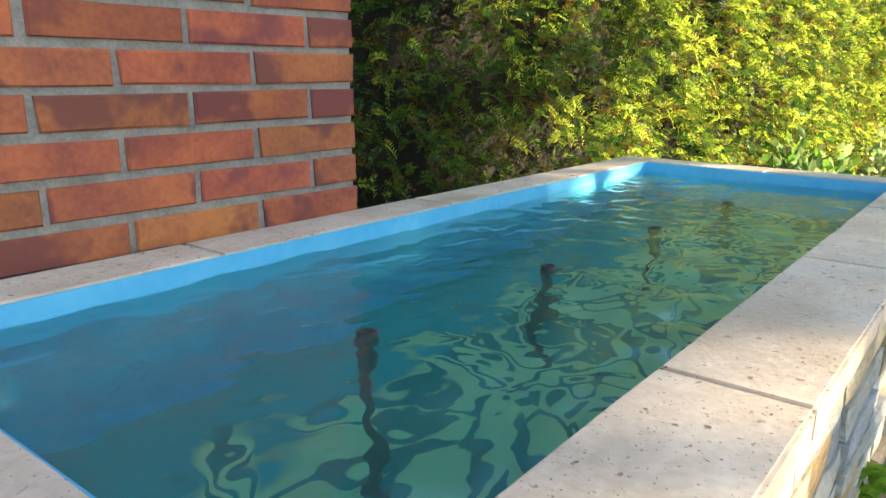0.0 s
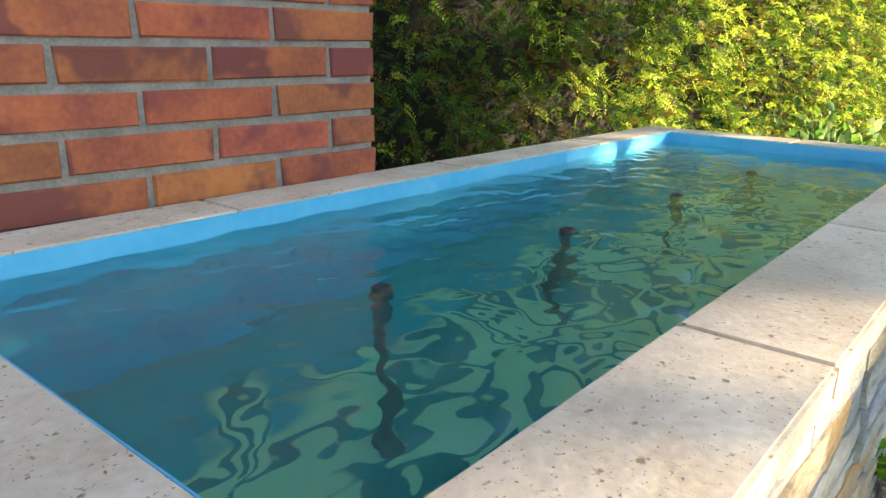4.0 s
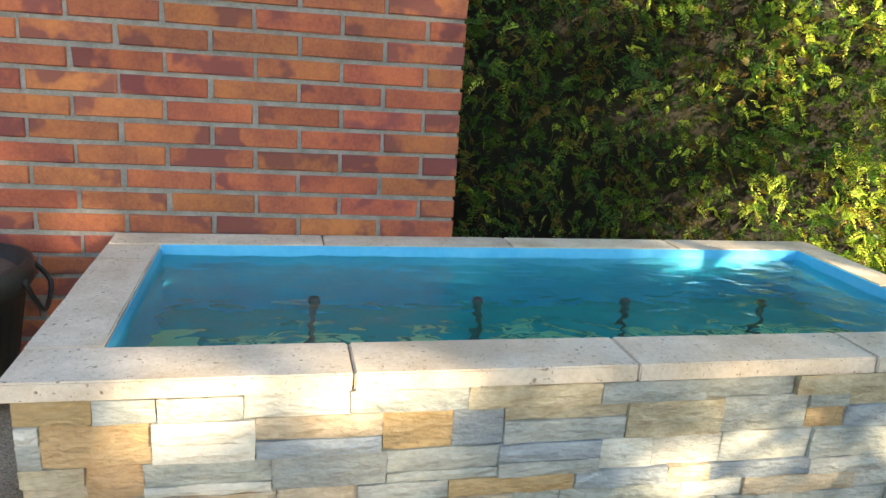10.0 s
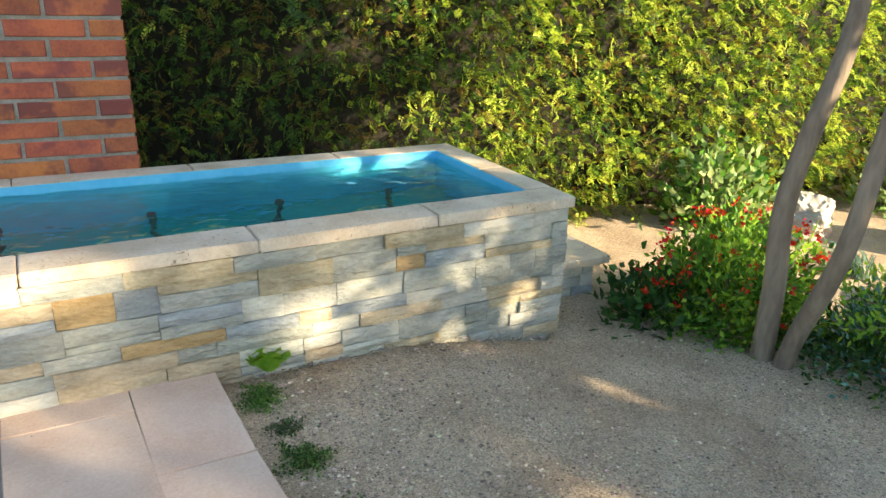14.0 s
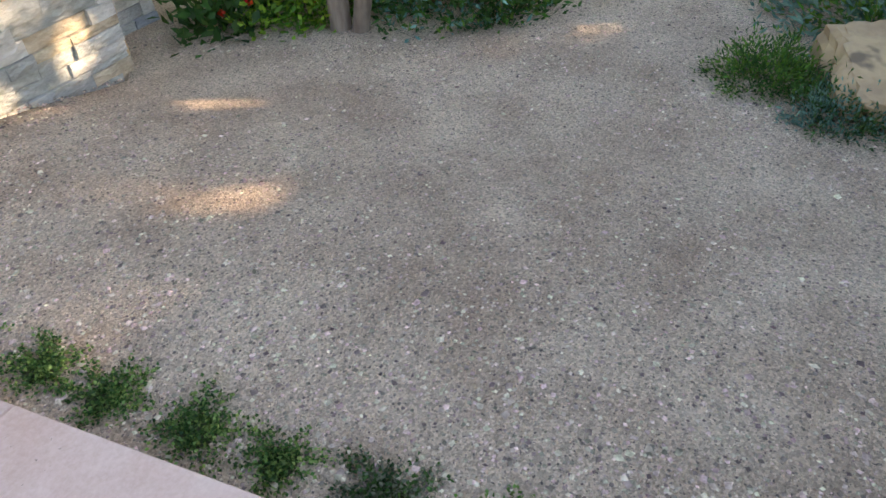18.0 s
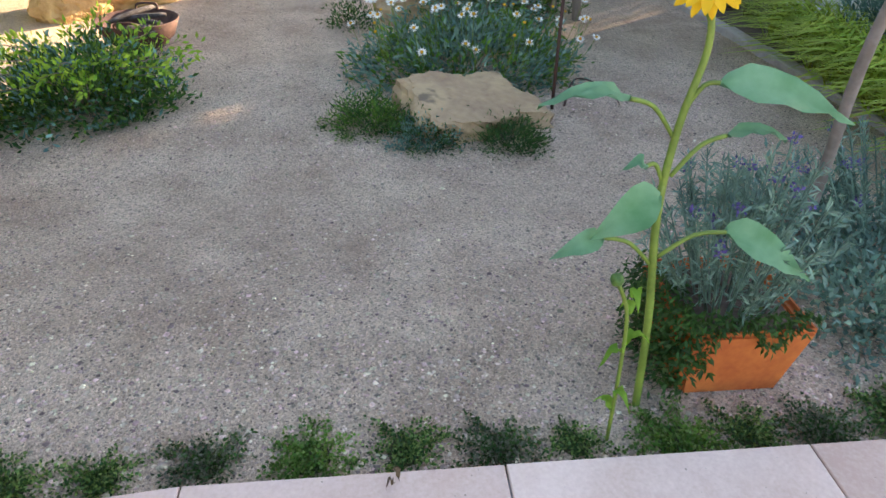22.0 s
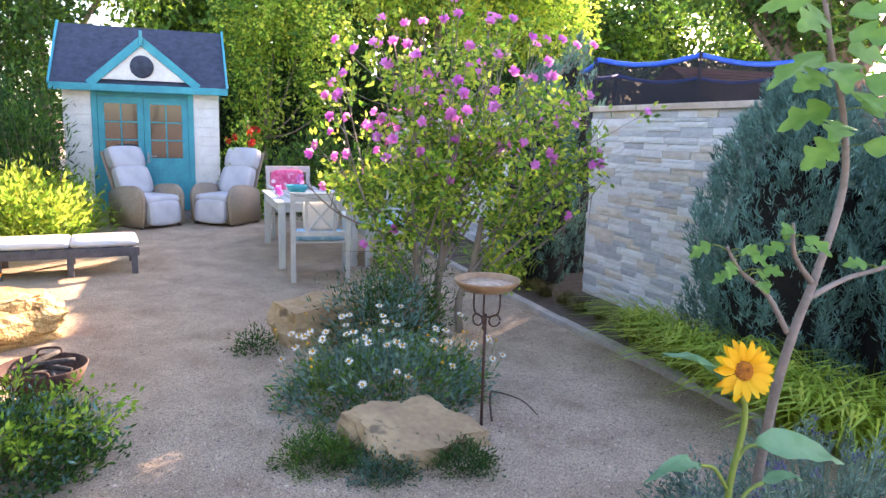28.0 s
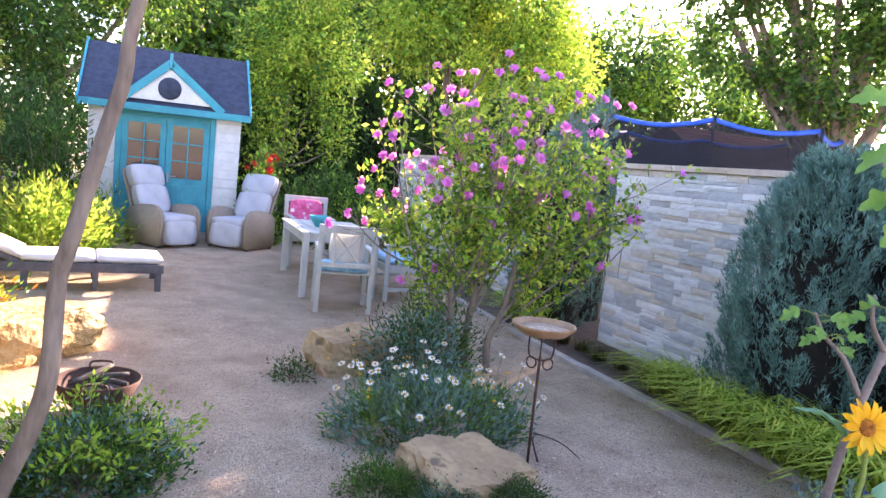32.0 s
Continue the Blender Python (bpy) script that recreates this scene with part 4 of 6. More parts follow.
# trees that stand round the garden
BT = [
    ("broad_tree", "large dark broadleaved tree beyond the wall", (8.6, -11.0, -0.1), [(0, 0, 0), (0.2, 0.1, 2.0), (0, 0, 4.5)], [(0.97, 0.71, 5.70, 1.25), (0.37, -0.15, 7.10, 1.50), (-0.69, -0.59, 4.90, 1.50), (-0.83, -1.21, 7.30, 1.60), (-2.18, -1.76, 5.70, 1.70), (-1.90, -1.79, 3.50, 1.30), (0.54, 0.12, 3.70, 1.15), (1.44, 1.08, 7.30, 1.00), (-3.44, -2.74, 6.10, 1.80), (1.40, 1.30, 4.00, 0.80), (1.99, 1.51, 6.60, 0.85), (1.75, 1.35, 5.4, 0.85), (0.6, 0.4, 6.3, 1.1), (1.3, 0.9, 5.9, 0.9), (2.15, 1.6, 5.6, 0.9)], 98000, [M_leafdark, M_leafmid], 0.13, 0.2),
    ("broad_tree", "backlit yellow-green tree far behind the thuja row", (22.0, -9.3, -0.1), [(0, 0, 0), (0.1, 0.1, 3.0), (0, 0, 6.2)], [(-0.5, 1.4, 6.0, 1.6), (-0.6, 0.2, 7.6, 1.7), (-0.8, -1.8, 6.8, 1.8), (-0.5, 0.6, 9.0, 1.1), (-1, -2.8, 4.8, 1.6)], 26000, [M_leafmid, M_leafbright, M_yewlight], 0.19, 0.14),
    ("birch_tree", "pale weeping birch far behind the garden", (26.0, -13.0, -0.1), [(0, 0, 0), (0.2, 0.1, 4.0), (0, 0, 8)], [(0, 0, 7.6, 1.6), (0, 0.3, 5.6, 1.7), (0, 0, 9.2, 1.0), (0, 0, 4.2, 1.3)], 9000, [M_leafbright, M_yewlight], 0.2, 0.16),
    ("broad_tree", "tall tree behind the shed", (18.5, 1.2, 0.0), [(0, 0, 0), (0.1, 0.1, 2.5), (0, 0, 5)], [(0, 0, 6.0, 2.4), (-0.8, 1.8, 5.0, 2.0), (0.4, -1.7, 5.4, 1.8), (0, 2.8, 6.6, 2.0)], 24000, [M_leafmid, M_leafdark, M_leafmid, M_leafbright], 0.15, 0.2),
    ("broad_tree", "bright leafy tree beside the shed", (14.4, -3.05, 0.0), [(0, 0, 0), (0.0, 0.0, 1.2), (0, -0.1, 2.6)], [(0, 0.1, 3.4, 0.85), (0, -0.75, 3.3, 0.75), (0, 0.25, 2.4, 0.42), (0, 0.12, 1.7, 0.40), (0, -0.95, 2.3, 0.4), (0, -1.05, 1.7, 0.25), (0.2, -0.3, 4.3, 0.9), (0, 0.15, 1.15, 0.3)], 14000, [M_leafbright, M_leafmid, M_yewlight], 0.105, 0.05),
    ("broad_tree", "tall dark trees far behind the garden", (32.0, -7.0, -0.1), [(0, 0, 0), (0.2, 0.1, 4.0), (0, 0, 8)], [(0, 0, 8.5, 3.2), (0, 3, 7, 3.0), (0, -3.2, 7.5, 2.8), (0, 6.0, 8.0, 3.2), (0, 0, 4, 3.0), (0, 5, 4, 3.0), (0, -6, 8, 3.0), (0, -6, 4.5, 3)], 34000, [M_leafmid, M_leafdark, M_leafbright], 0.38, 0.3),
    ("broad_tree", "dark trees far beyond the wall", (34.0, -24.0, -0.1), [(0, 0, 0), (0.2, 0.1, 4.0), (0, 0, 8)], [(0, 0, 8, 3.4), (0, 4, 6.5, 3.2), (0, -4.2, 7.5, 3.4), (-2, -9.0, 7.0, 3.6), (0, 0, 4, 3.4), (0, 5, 4, 3.0), (-2, -8, 4, 3.2), (0, 7, 8, 3.0)], 34000, [M_leafmid, M_leafdark, M_leafbright], 0.38, 0.3),
    ("broad_tree", "tall dark tree far behind the shed", (30.0, 9.0, -0.1), [(0, 0, 0), (0.2, 0.1, 4.0), (0, 0, 8)], [(0, 0, 8, 3.4), (0, 4, 6.5, 3.2), (0, -4.2, 7.5, 3.4), (0, 0, 4, 3.4), (0, -5, 4, 3.0), (0, 6, 4, 3.4)], 14000, [M_leafdark], 0.3, 0.3),
    ("broad_tree", "dark leafy tree close behind the shed", (17.0, 2.1, 0.0), [(0, 0, 0), (0.1, 0.1, 1.0), (0, 0, 2.0)], [(0, 0, 2.2, 1.2), (0, -0.6, 3.6, 1.2), (0, 1.0, 3.4, 1.3), (0, -0.9, 1.6, 1.0), (0, 0.9, 1.2, 1.1)], 14000, [M_leafdark, M_leafmid], 0.14, 0.12),
]
for row in BT:
    tree(*row)

# ---------------------------------------------------------------- garden shed
SX = 12.0
shed = thing("garden_shed", "white wooden garden shed with teal trim, double door and dark roof", "shed", pose(SX, -1.05, 0.0))
off = Matrix.Translation((-SX, 1.05, 0))
Y0, Y1, ZF, ZE = -2.10, 0.0, 0.13, 1.95
bm = box_bm(SX, SX + 0.05, -0.36, Y1, ZF, ZE)
part("front_wall", bm, M_whitewood, shed, at=off)
part("front_wall", box_bm(SX, SX + 0.05, Y0, -1.74, ZF, ZE), M_whitewood, shed, at=off)
part("lintel_wall", box_bm(SX, SX + 0.05, -1.74, -0.36, 1.86, ZE), M_whitewood, shed, at=off)
for y in (Y0, Y1 - 0.05):
    part("side_wall", box_bm(SX + 0.05, SX + 2.0, y, y + 0.05, ZF, ZE), M_whitewood, shed, at=off)
part("back_wall", box_bm(SX + 2.0, SX + 2.05, Y0, Y1, ZF, ZE), M_whitewood, shed, at=off)
part("plinth", box_bm(SX - 0.06, SX + 2.05, Y0 - 0.03, Y1 + 0.03, -0.1, ZF), M_curb, shed, at=off)
for i in range(13):
    z = ZF + 0.01 + i * 0.139
    for a, b in ((-0.36, Y1 + 0.005), (Y0 - 0.005, -1.74)):
        part("board", box_bm(SX - 0.014, SX - 0.001, a, b, z, z + 0.133, 0.003), M_whitewood, shed, at=off)
part("door_frame", box_bm(SX - 0.04, SX + 0.01, -0.44, -0.36, ZF, 1.88, 0.004), M_teal, shed, at=off)
part("door_frame", box_bm(SX - 0.04, SX + 0.01, -1.74, -1.66, ZF, 1.88, 0.004), M_teal, shed, at=off)
part("door_frame", box_bm(SX - 0.04, SX + 0.01, -1.66, -0.44, 1.80, 1.88, 0.004), M_teal, shed, at=off)
for a, b in ((-1.048, -0.442), (-1.658, -1.052)):
    door = part("door", box_bm(SX - 0.03, SX + 0.0, a, b, ZF + 0.01, 0.92, 0.003), M_teal, shed, at=off)
    for q in ((a, a + 0.085, 0.92, 1.798), (b - 0.085, b, 0.92, 1.798), (a + 0.085, b - 0.085, 1.70, 1.798)):
        part("door_stile", box_bm(SX - 0.03, SX, *q, 0.003), M_teal, door)
    part("door_panel", box_bm(SX - 0.036, SX - 0.03, a + 0.1, b - 0.1, 0.26, 0.82, 0.003), M_teal, door)
    part("pane", box_bm(SX - 0.018, SX - 0.012, a + 0.085, b - 0.085, 0.92, 1.70), glass_m, door)
    for k in (1, 2):
        z = 0.92 + 0.26 * k
        part("glazing_bar", box_bm(SX - 0.03, SX - 0.019, a + 0.085, b - 0.085, z - 0.01, z + 0.01, 0.002), M_teal, door)
    part("glazing_bar", box_bm(SX - 0.032, SX - 0.019, (a + b) / 2 - 0.01, (a + b) / 2 + 0.01, 0.92, 1.70, 0.002), M_teal, door)
h = part("door_handle", box_bm(SX - 0.045, SX - 0.03, -1.11, -1.08, 0.85, 1.0, 0.003), M_metalgrey, shed, "chrome door handle", at=off)
part("lever", beam_bm((SX - 0.07, -1.095, 0.95), (SX - 0.07, -1.21, 0.95), 0.014), M_metalgrey, h)
# roof: ridge along y
RX, RZ, EX = SX + 0.95, 2.86, SX - 0.18


def roof_plane(name, pts, mat, t=0.03):
    bm = bmesh.new()
    a = [bm.verts.new(p) for p in pts]
    n = (Vector(pts[1]) - Vector(pts[0])).cross(Vector(pts[3]) - Vector(pts[0])).normalized() * t
    b = [bm.verts.new(Vector(p) + n) for p in pts]
    bm.faces.new(a[::-1])
    bm.faces.new(b)
    for i in range(4):
        bm.faces.new((a[i], a[(i + 1) % 4], b[(i + 1) % 4], b[i]))
    bmesh.ops.recalc_face_normals(bm, faces=bm.faces)
    return part(name, bm, mat, shed, at=off)


YE0, YE1 = Y0 - 0.12, Y1 + 0.14
roof_plane("roof", [(EX, YE1, 1.93), (EX, YE0, 1.93), (RX, YE0, RZ), (RX, YE1, RZ)], M_roof)
roof_plane("roof", [(RX, YE1, RZ), (RX, YE0, RZ), (SX + 2.2, YE0, 1.9), (SX + 2.2, YE1, 1.9)], M_roof)
for y in (YE0, YE1):
    part("bargeboard", beam_bm((EX - 0.02, y, 1.92), (RX, y, RZ + 0.02), 0.03, 0.11), M_teal, shed, at=off)
    part("bargeboard", beam_bm((SX + 2.2, y, 1.9), (RX, y, RZ + 0.02), 0.03, 0.11), M_teal, shed, at=off)
    bm = bmesh.new()
    f = [bm.verts.new(p) for p in ((SX, y + (0.12 if y < -1 else -0.14), 1.93), (SX + 2.0, y + (0.12 if y < -1 else -0.14), 1.93), (RX, y + (0.12 if y < -1 else -0.14), RZ - 0.03))]
    bm.faces.new(f)
    r = bmesh.ops.extrude_face_region(bm, geom=bm.faces[:])
    bmesh.ops.translate(bm, verts=[v for v in r["geom"] if isinstance(v, bmesh.types.BMVert)], vec=(0, 0.03 if y < -1 else -0.03, 0))
    part("gable_wall", bm, M_whitewood, shed, at=off)
part("eaves_board", box_bm(EX - 0.04, EX - 0.012, YE0, YE1, 1.86, 1.96, 0.003), M_teal, shed, at=off)
# small gable over the door
GX = EX + 0.02
ga, gb, gt = (GX, -0.45, 2.03), (GX, -1.72, 2.03), (GX, -1.06, 2.56)
bm = bmesh.new()
bm.faces.new([bm.verts.new(p) for p in (ga, gb, gt)])
r = bmesh.ops.extrude_face_region(bm, geom=bm.faces[:])
bmesh.ops.translate(bm, verts=[v for v in r["geom"] if isinstance(v, bmesh.types.BMVert)], vec=(0.6, 0, 0))
bmesh.ops.recalc_face_normals(bm, faces=bm.faces)
part("dormer", bm, M_whitewood, shed, at=off)
for e in (ga, gb):
    d = (Vector(e) - Vector(gt)).normalized()
    part("dormer_trim", beam_bm(Vector(gt) + Vector((-0.02, 0, 0.02)) - d * 0.02, Vector(e) + d * 0.12 + Vector((-0.02, 0, 0.0)), 0.035, 0.11), M_teal, shed, at=off)
    part("dormer_roof", beam_bm(Vector(gt) + Vector((0.33, 0, 0.05)), Vector(e) + d * 0.13 + Vector((0.33, 0, 0.03)), 0.64, 0.03), M_roof, shed, at=off)
part("finial", beam_bm((GX - 0.03, -1.06, 2.5), (GX - 0.03, -1.06, 2.72), 0.09, 0.04, 0.012), M_teal, shed, at=off)
part("round_ornament", lathe_bm([(0.02, 0.0), (0.15, 0.0), (0.16, 0.015), (0.15, 0.03), (0.11, 0.022), (0.09, 0.035), (0.03, 0.03), (0.01, 0.04)], 20), M_roof, shed, "dark grey round sun-shaped ornament", at=off @ pose(GX - 0.005, -1.06, 2.22, 0, -90, 0))

# ---------------------------------------------------------------- reclining wicker chairs
def cushion(sx, sy, sz, bulge=0.25, cuts=6):
    bm = bmesh.new()
    bmesh.ops.create_cube(bm, size=1.0)
    bmesh.ops.subdivide_edges(bm, edges=bm.edges[:], cuts=cuts, use_grid_fill=True)
    for v in bm.verts:
        x, y, z = v.co
        f = (1 - (2 * x) ** 4 * 0.35) * (1 - (2 * y) ** 4 * 0.35)
        v.co = Vector((x * sx * (1 - 0.06 * (2 * z) ** 2), y * sy * (1 - 0.06 * (2 * z) ** 2), z * sz * (0.55 + 0.45 * f) + 0.004 * noise.noise(v.co * 5)))
    return bm


def wicker_chair(m):
    """Faces +x; stands on z = 0."""
    ch = thing("reclining_chair", "beige wicker reclining armchair with pale grey cushions", "chair", m, "reclining garden chairs")
    for s in (-1, 1):
        bm = bmesh.new()
        prof = [(-0.36, 0.02), (0.34, 0.02), (0.36, 0.42), (0.30, 0.54), (0.18, 0.58), (-0.10, 0.56), (-0.34, 0.48)]
        a = [bm.verts.new((x, s * 0.26, z)) for x, z in prof]
        b = [bm.verts.new((x, s * 0.37, z)) for x, z in prof]
        bm.faces.new(a)
        bm.faces.new(b)
        for i in range(len(prof)):
            bm.faces.new((a[i], a[(i + 1) % len(prof)], b[(i + 1) % len(prof)], b[i]))
        bmesh.ops.recalc_face_normals(bm, faces=bm.faces)
        bmesh.ops.bevel(bm, geom=bm.edges[:], offset=0.03, segments=3, affect="EDGES")
        part("armrest", bm, M_wicker, ch, smooth=True)
    part("base", box_bm(-0.34, 0.30, -0.26, 0.26, 0.03, 0.26, 0.01), M_wicker, ch)
    part("footrest_cushion", cushion(0.10, 0.50, 0.34), M_cush, ch, at=pose(0.34, 0, 0.20, 0, -6, 0), smooth=True)
    part("seat_cushion", cushion(0.62, 0.52, 0.13), M_cush, ch, at=pose(0.04, 0, 0.38), smooth=True)
    part("back_frame", box_bm(-0.03, 0.0, -0.27, 0.27, 0.0, 0.76, 0.01), M_wicker, ch, at=pose(-0.27, 0, 0.32, 0, -24, 0))
    part("back_cushion", cushion(0.12, 0.53, 0.44), M_cush, ch, at=pose(-0.275, 0, 0.61, 0, -24, 0), smooth=True)
    part("head_cushion", cushion(0.13, 0.53, 0.34), M_cush, ch, at=pose(-0.425, 0, 0.92, 0, -24, 0), smooth=True)
    for s in (-1, 1):
        for x in (-0.3, 0.28):
            part("foot", box_bm(x - 0.02, x + 0.02, s * 0.31 - 0.02, s * 0.31 + 0.02, 0.0, 0.03), M_darkwood, ch)
    return ch


c1 = wicker_chair(pose(11.2, -1.08, G(11.1, -1.1), 0, 0, 220))
copy_thing(c1, pose(11.3, -2.14, G(11.3, -2.1), 0, 0, 140))

# ---------------------------------------------------------------- sun lounger
LX, LY = 8.42, -1.12
lg = thing("sun_lounger", "dark grey wooden sun lounger with a cream cushion, back raised", "sun lounger", pose(LX, LY, G(LX, LY), 0, 0, 96))
L, Wd = 1.98, 0.66          # length along local x, width along local y (towards -y)
for y in (-0.02, -Wd):
    part("side_rail", box_bm(0.0, L, y - 0.025, y + 0.02, 0.19, 0.28, 0.004), M_darkwood, lg)
for x in (0.05, 0.64, 1.26, 1.9):
    for y in (-0.03, -Wd + 0.01):
        part("leg", box_bm(x - 0.03, x + 0.03, y - 0.03, y + 0.03, 0, 0.2, 0.004), M_darkwood, lg)
for i in range(11):
    part("slat", box_bm(0.03 + i * 0.115, 0.12 + i * 0.115, -Wd + 0.02, -0.04, 0.262, 0.28, 0.003), M_darkwood, lg)
BA = 24
mb = pose(1.3, 0, 0.275, 0, -BA, 0)
for y in (-0.06, -Wd + 0.04):
    part("back_rail", box_bm(0, 0.68, y - 0.02, y + 0.02, -0.03, 0.02, 0.003), M_darkwood, lg, at=mb)
for i in range(6):
    part("back_slat", box_bm(0.02 + i * 0.11, 0.11 + i * 0.11, -Wd + 0.04, -0.06, 0.005, 0.022, 0.003), M_darkwood, lg, at=mb)
part("back_strut", beam_bm((1.72, -0.1, 0.2), (1.8, -0.1, 0.46), 0.03), M_darkwood, lg)
part("seat_cushion", cushion(0.63, 0.60, 0.075), M_loungecush, lg, at=pose(0.32, -Wd / 2, 0.318), smooth=True)
part("seat_cushion", cushion(0.66, 0.60, 0.075), M_loungecush, lg, at=pose(0.97, -Wd / 2, 0.318), smooth=True)
part("back_cushion", cushion(0.70, 0.60, 0.08), M_loungecush, lg, at=mb @ pose(0.36, -Wd / 2, 0.06), smooth=True)
for y in (-0.1, -Wd + 0.1):
    part("wheel", lathe_bm([(0.02, -0.012), (0.05, -0.012), (0.05, 0.012), (0.02, 0.012)], 16), M_metalgrey, lg, at=pose(1.5, y, 0.14, 90, 0, 0))

# ---------------------------------------------------------------- table and chairs
tb = thing("garden_table", "weathered pale painted wooden garden table with slatted top", "table", pose(8.3, -2.5, G(8.5, -2.6), 0, 0, 0))
TL, TW = 1.5, 0.92
for i in range(9):
    part("top_slat", box_bm(0.0, TL, -TW + i * 0.1035, -TW + i * 0.1035 + 0.095, 0.715, 0.74, 0.003), M_greywood, tb)
for y in (-0.05, -TW + 0.02):
    part("apron", box_bm(0.05, TL - 0.05, y, y + 0.03, 0.63, 0.714, 0.003), M_greywood, tb)
for x in (0.04, TL - 0.06):
    part("apron", box_bm(x, x + 0.03, -TW + 0.05, -0.05, 0.63, 0.714, 0.003), M_greywood, tb)
    for y in (-0.06, -TW + 0.06):
        part("leg", box_bm(x - 0.02, x + 0.05, y - 0.035, y + 0.035, 0.0, 0.714, 0.004), M_greywood, tb)


def armchair(m, label, width=0.60, cush=M_bluecush):
    """Faces +x; back with crossed bars."""
    ch = thing("garden_armchair", label, "chair", m, "painted garden chairs")
    w = width / 2
    for s in (-1, 1):
        part("back_leg", beam_bm((-0.25, s * (w - 0.03), 0), (-0.32, s * (w - 0.03), 0.90), 0.05, 0.04), M_greywood, ch)
        part("front_leg", beam_bm((0.24, s * (w - 0.03), 0), (0.24, s * (w - 0.03), 0.64), 0.05, 0.045), M_greywood, ch)
        part("arm", box_bm(-0.30, 0.30, s * (w - 0.03) - 0.03, s * (w - 0.03) + 0.03, 0.64, 0.665, 0.006), M_greywood, ch)
        part("side_rail", box_bm(-0.24, 0.24, s * (w - 0.03) - 0.015, s * (w - 0.03) + 0.015, 0.34, 0.40, 0.003), M_greywood, ch)
        part("low_rail", box_bm(-0.24, 0.24, s * (w - 0.03) - 0.012, s * (w - 0.03) + 0.012, 0.12, 0.16, 0.003), M_greywood, ch)
    part("top_rail", box_bm(-0.345, -0.30, -w, w, 0.83, 0.915, 0.006), M_greywood, ch)
    part("back_rail", box_bm(-0.32, -0.28, -w + 0.05, w - 0.05, 0.48, 0.53, 0.004), M_greywood, ch)
    part("front_rail", box_bm(0.225, 0.255, -w + 0.05, w - 0.05, 0.34, 0.40, 0.003), M_greywood, ch)
    for y in (-w + 0.16, w - 0.16):
        part("upright", beam_bm((-0.30, y, 0.53), (-0.32, y, 0.83), 0.03, 0.02), M_greywood, ch)
    for a in (1, -1):
        part("cross_bar", beam_bm((-0.30, -a * (w - 0.17), 0.53), (-0.322, a * (w - 0.17), 0.83), 0.03, 0.018), M_greywood, ch)
    for i in range(5):
        part("seat_slat", box_bm(-0.24 + i * 0.1, -0.15 + i * 0.1, -w + 0.02, w - 0.02, 0.40, 0.42, 0.003), M_greywood, ch)
    c = tagged(part("seat_cushion", cushion(0.46, width - 0.12, 0.07), cush, None, smooth=True, at=m @ pose(0.0, 0, 0.455)), "flat blue striped seat cushion on a garden chair", "cushion")
    return ch


armchair(pose(7.85, -2.88, G(7.8, -2.9), 0, 0, -8), "pale painted garden armchair with crossed back bars")
armchair(pose(10.15, -2.92, G(10.1, -2.9), 0, 0, 180), "pale painted garden armchair at the far table end")
armchair(pose(8.75, -3.72, G(8.7, -3.7), 0, 0, 90), "pale painted garden bench with blue cushions", 1.15)
tagged(part("throw_pillow", cushion(0.12, 0.44, 0.40), M_pinkcush, None, smooth=True, at=pose(10.24, -2.88, G(10.1, -2.9) + 0.68, 0, 12, 0)), "pink patterned cushion on the garden chair", "pillow")
tagged(part("table_bowl", lathe_bm([(0.05, 0), (0.06, 0.01), (0.12, 0.09), (0.135, 0.13), (0.125, 0.13), (0.10, 0.08), (0.03, 0.02)], 20), M_bowlteal, None, at=pose(8.95, -2.82, G(8.5, -2.6) + 0.741)), "teal ceramic bowl on the garden table", "bowl")
tagged(part("throw_pillow", cushion(0.10, 0.36, 0.32), M_whitewood, None, smooth=True, at=pose(7.65, -2.855, G(7.8, -2.9) + 0.68, 0, -6, -8)), "white cushion leaning in the painted garden armchair", "pillow")

# ---------------------------------------------------------------- stones and fire bowl
tagged(rock_mesh("sandstone_boulder", (0.86, 0.48, 0.42), M_sandst, 3.1, pose(6.02, -0.24, 0.06, 0, 0, -42), flat_top=0.40), "large sunlit yellow sandstone block on the gravel", "boulder")
tagged(rock_mesh("flat_stone", (0.42, 0.50, 0.29), M_sand2, 8.3, pose(3.63, -2.56, -0.02, 4, -9, 22), flat_top=0.34, rough=0.2, soft=0.24), "flat-topped beige sandstone block among low plants", "boulder")
tagged(rock_mesh("round_stone", (0.46, 0.56, 0.40), M_sand2, 5.9, pose(5.72, -2.46, -0.03, 0, 0, 15), rough=0.14), "rounded beige stone behind the daisies", "boulder")

tagged(rock_mesh("pale_rock", (0.36, 0.26, 0.24), M_curb, 12.4, pose(5.12, 0.60, 0.01, 0, 0, 25), rough=0.2), "pale grey rock at the foot of the hedge", "boulder")

fb = thing("fire_bowl", "rusty steel fire bowl with ash and charred wood", "fire bowl", pose(4.85, -0.81, G(4.86, -0.84)))
part("bowl", lathe_bm([(0.05, 0.0), (0.12, 0.03), (0.19, 0.10), (0.228, 0.19), (0.222, 0.195), (0.18, 0.11), (0.11, 0.06)], 28), M_rust, fb)
for s in (-1, 1):
    part("handle", tube_bm(smooth_line([(s * 0.21, -0.06, 0.185), (s * 0.225, -0.05, 0.22), (s * 0.225, 0.05, 0.22), (s * 0.21, 0.06, 0.185)], 4), 0.007, 6), M_rust, fb)
part("ash", lathe_bm([(0.02, 0.10), (0.16, 0.10), (0.10, 0.135), (0.02, 0.15)], 16), M_ash, fb)
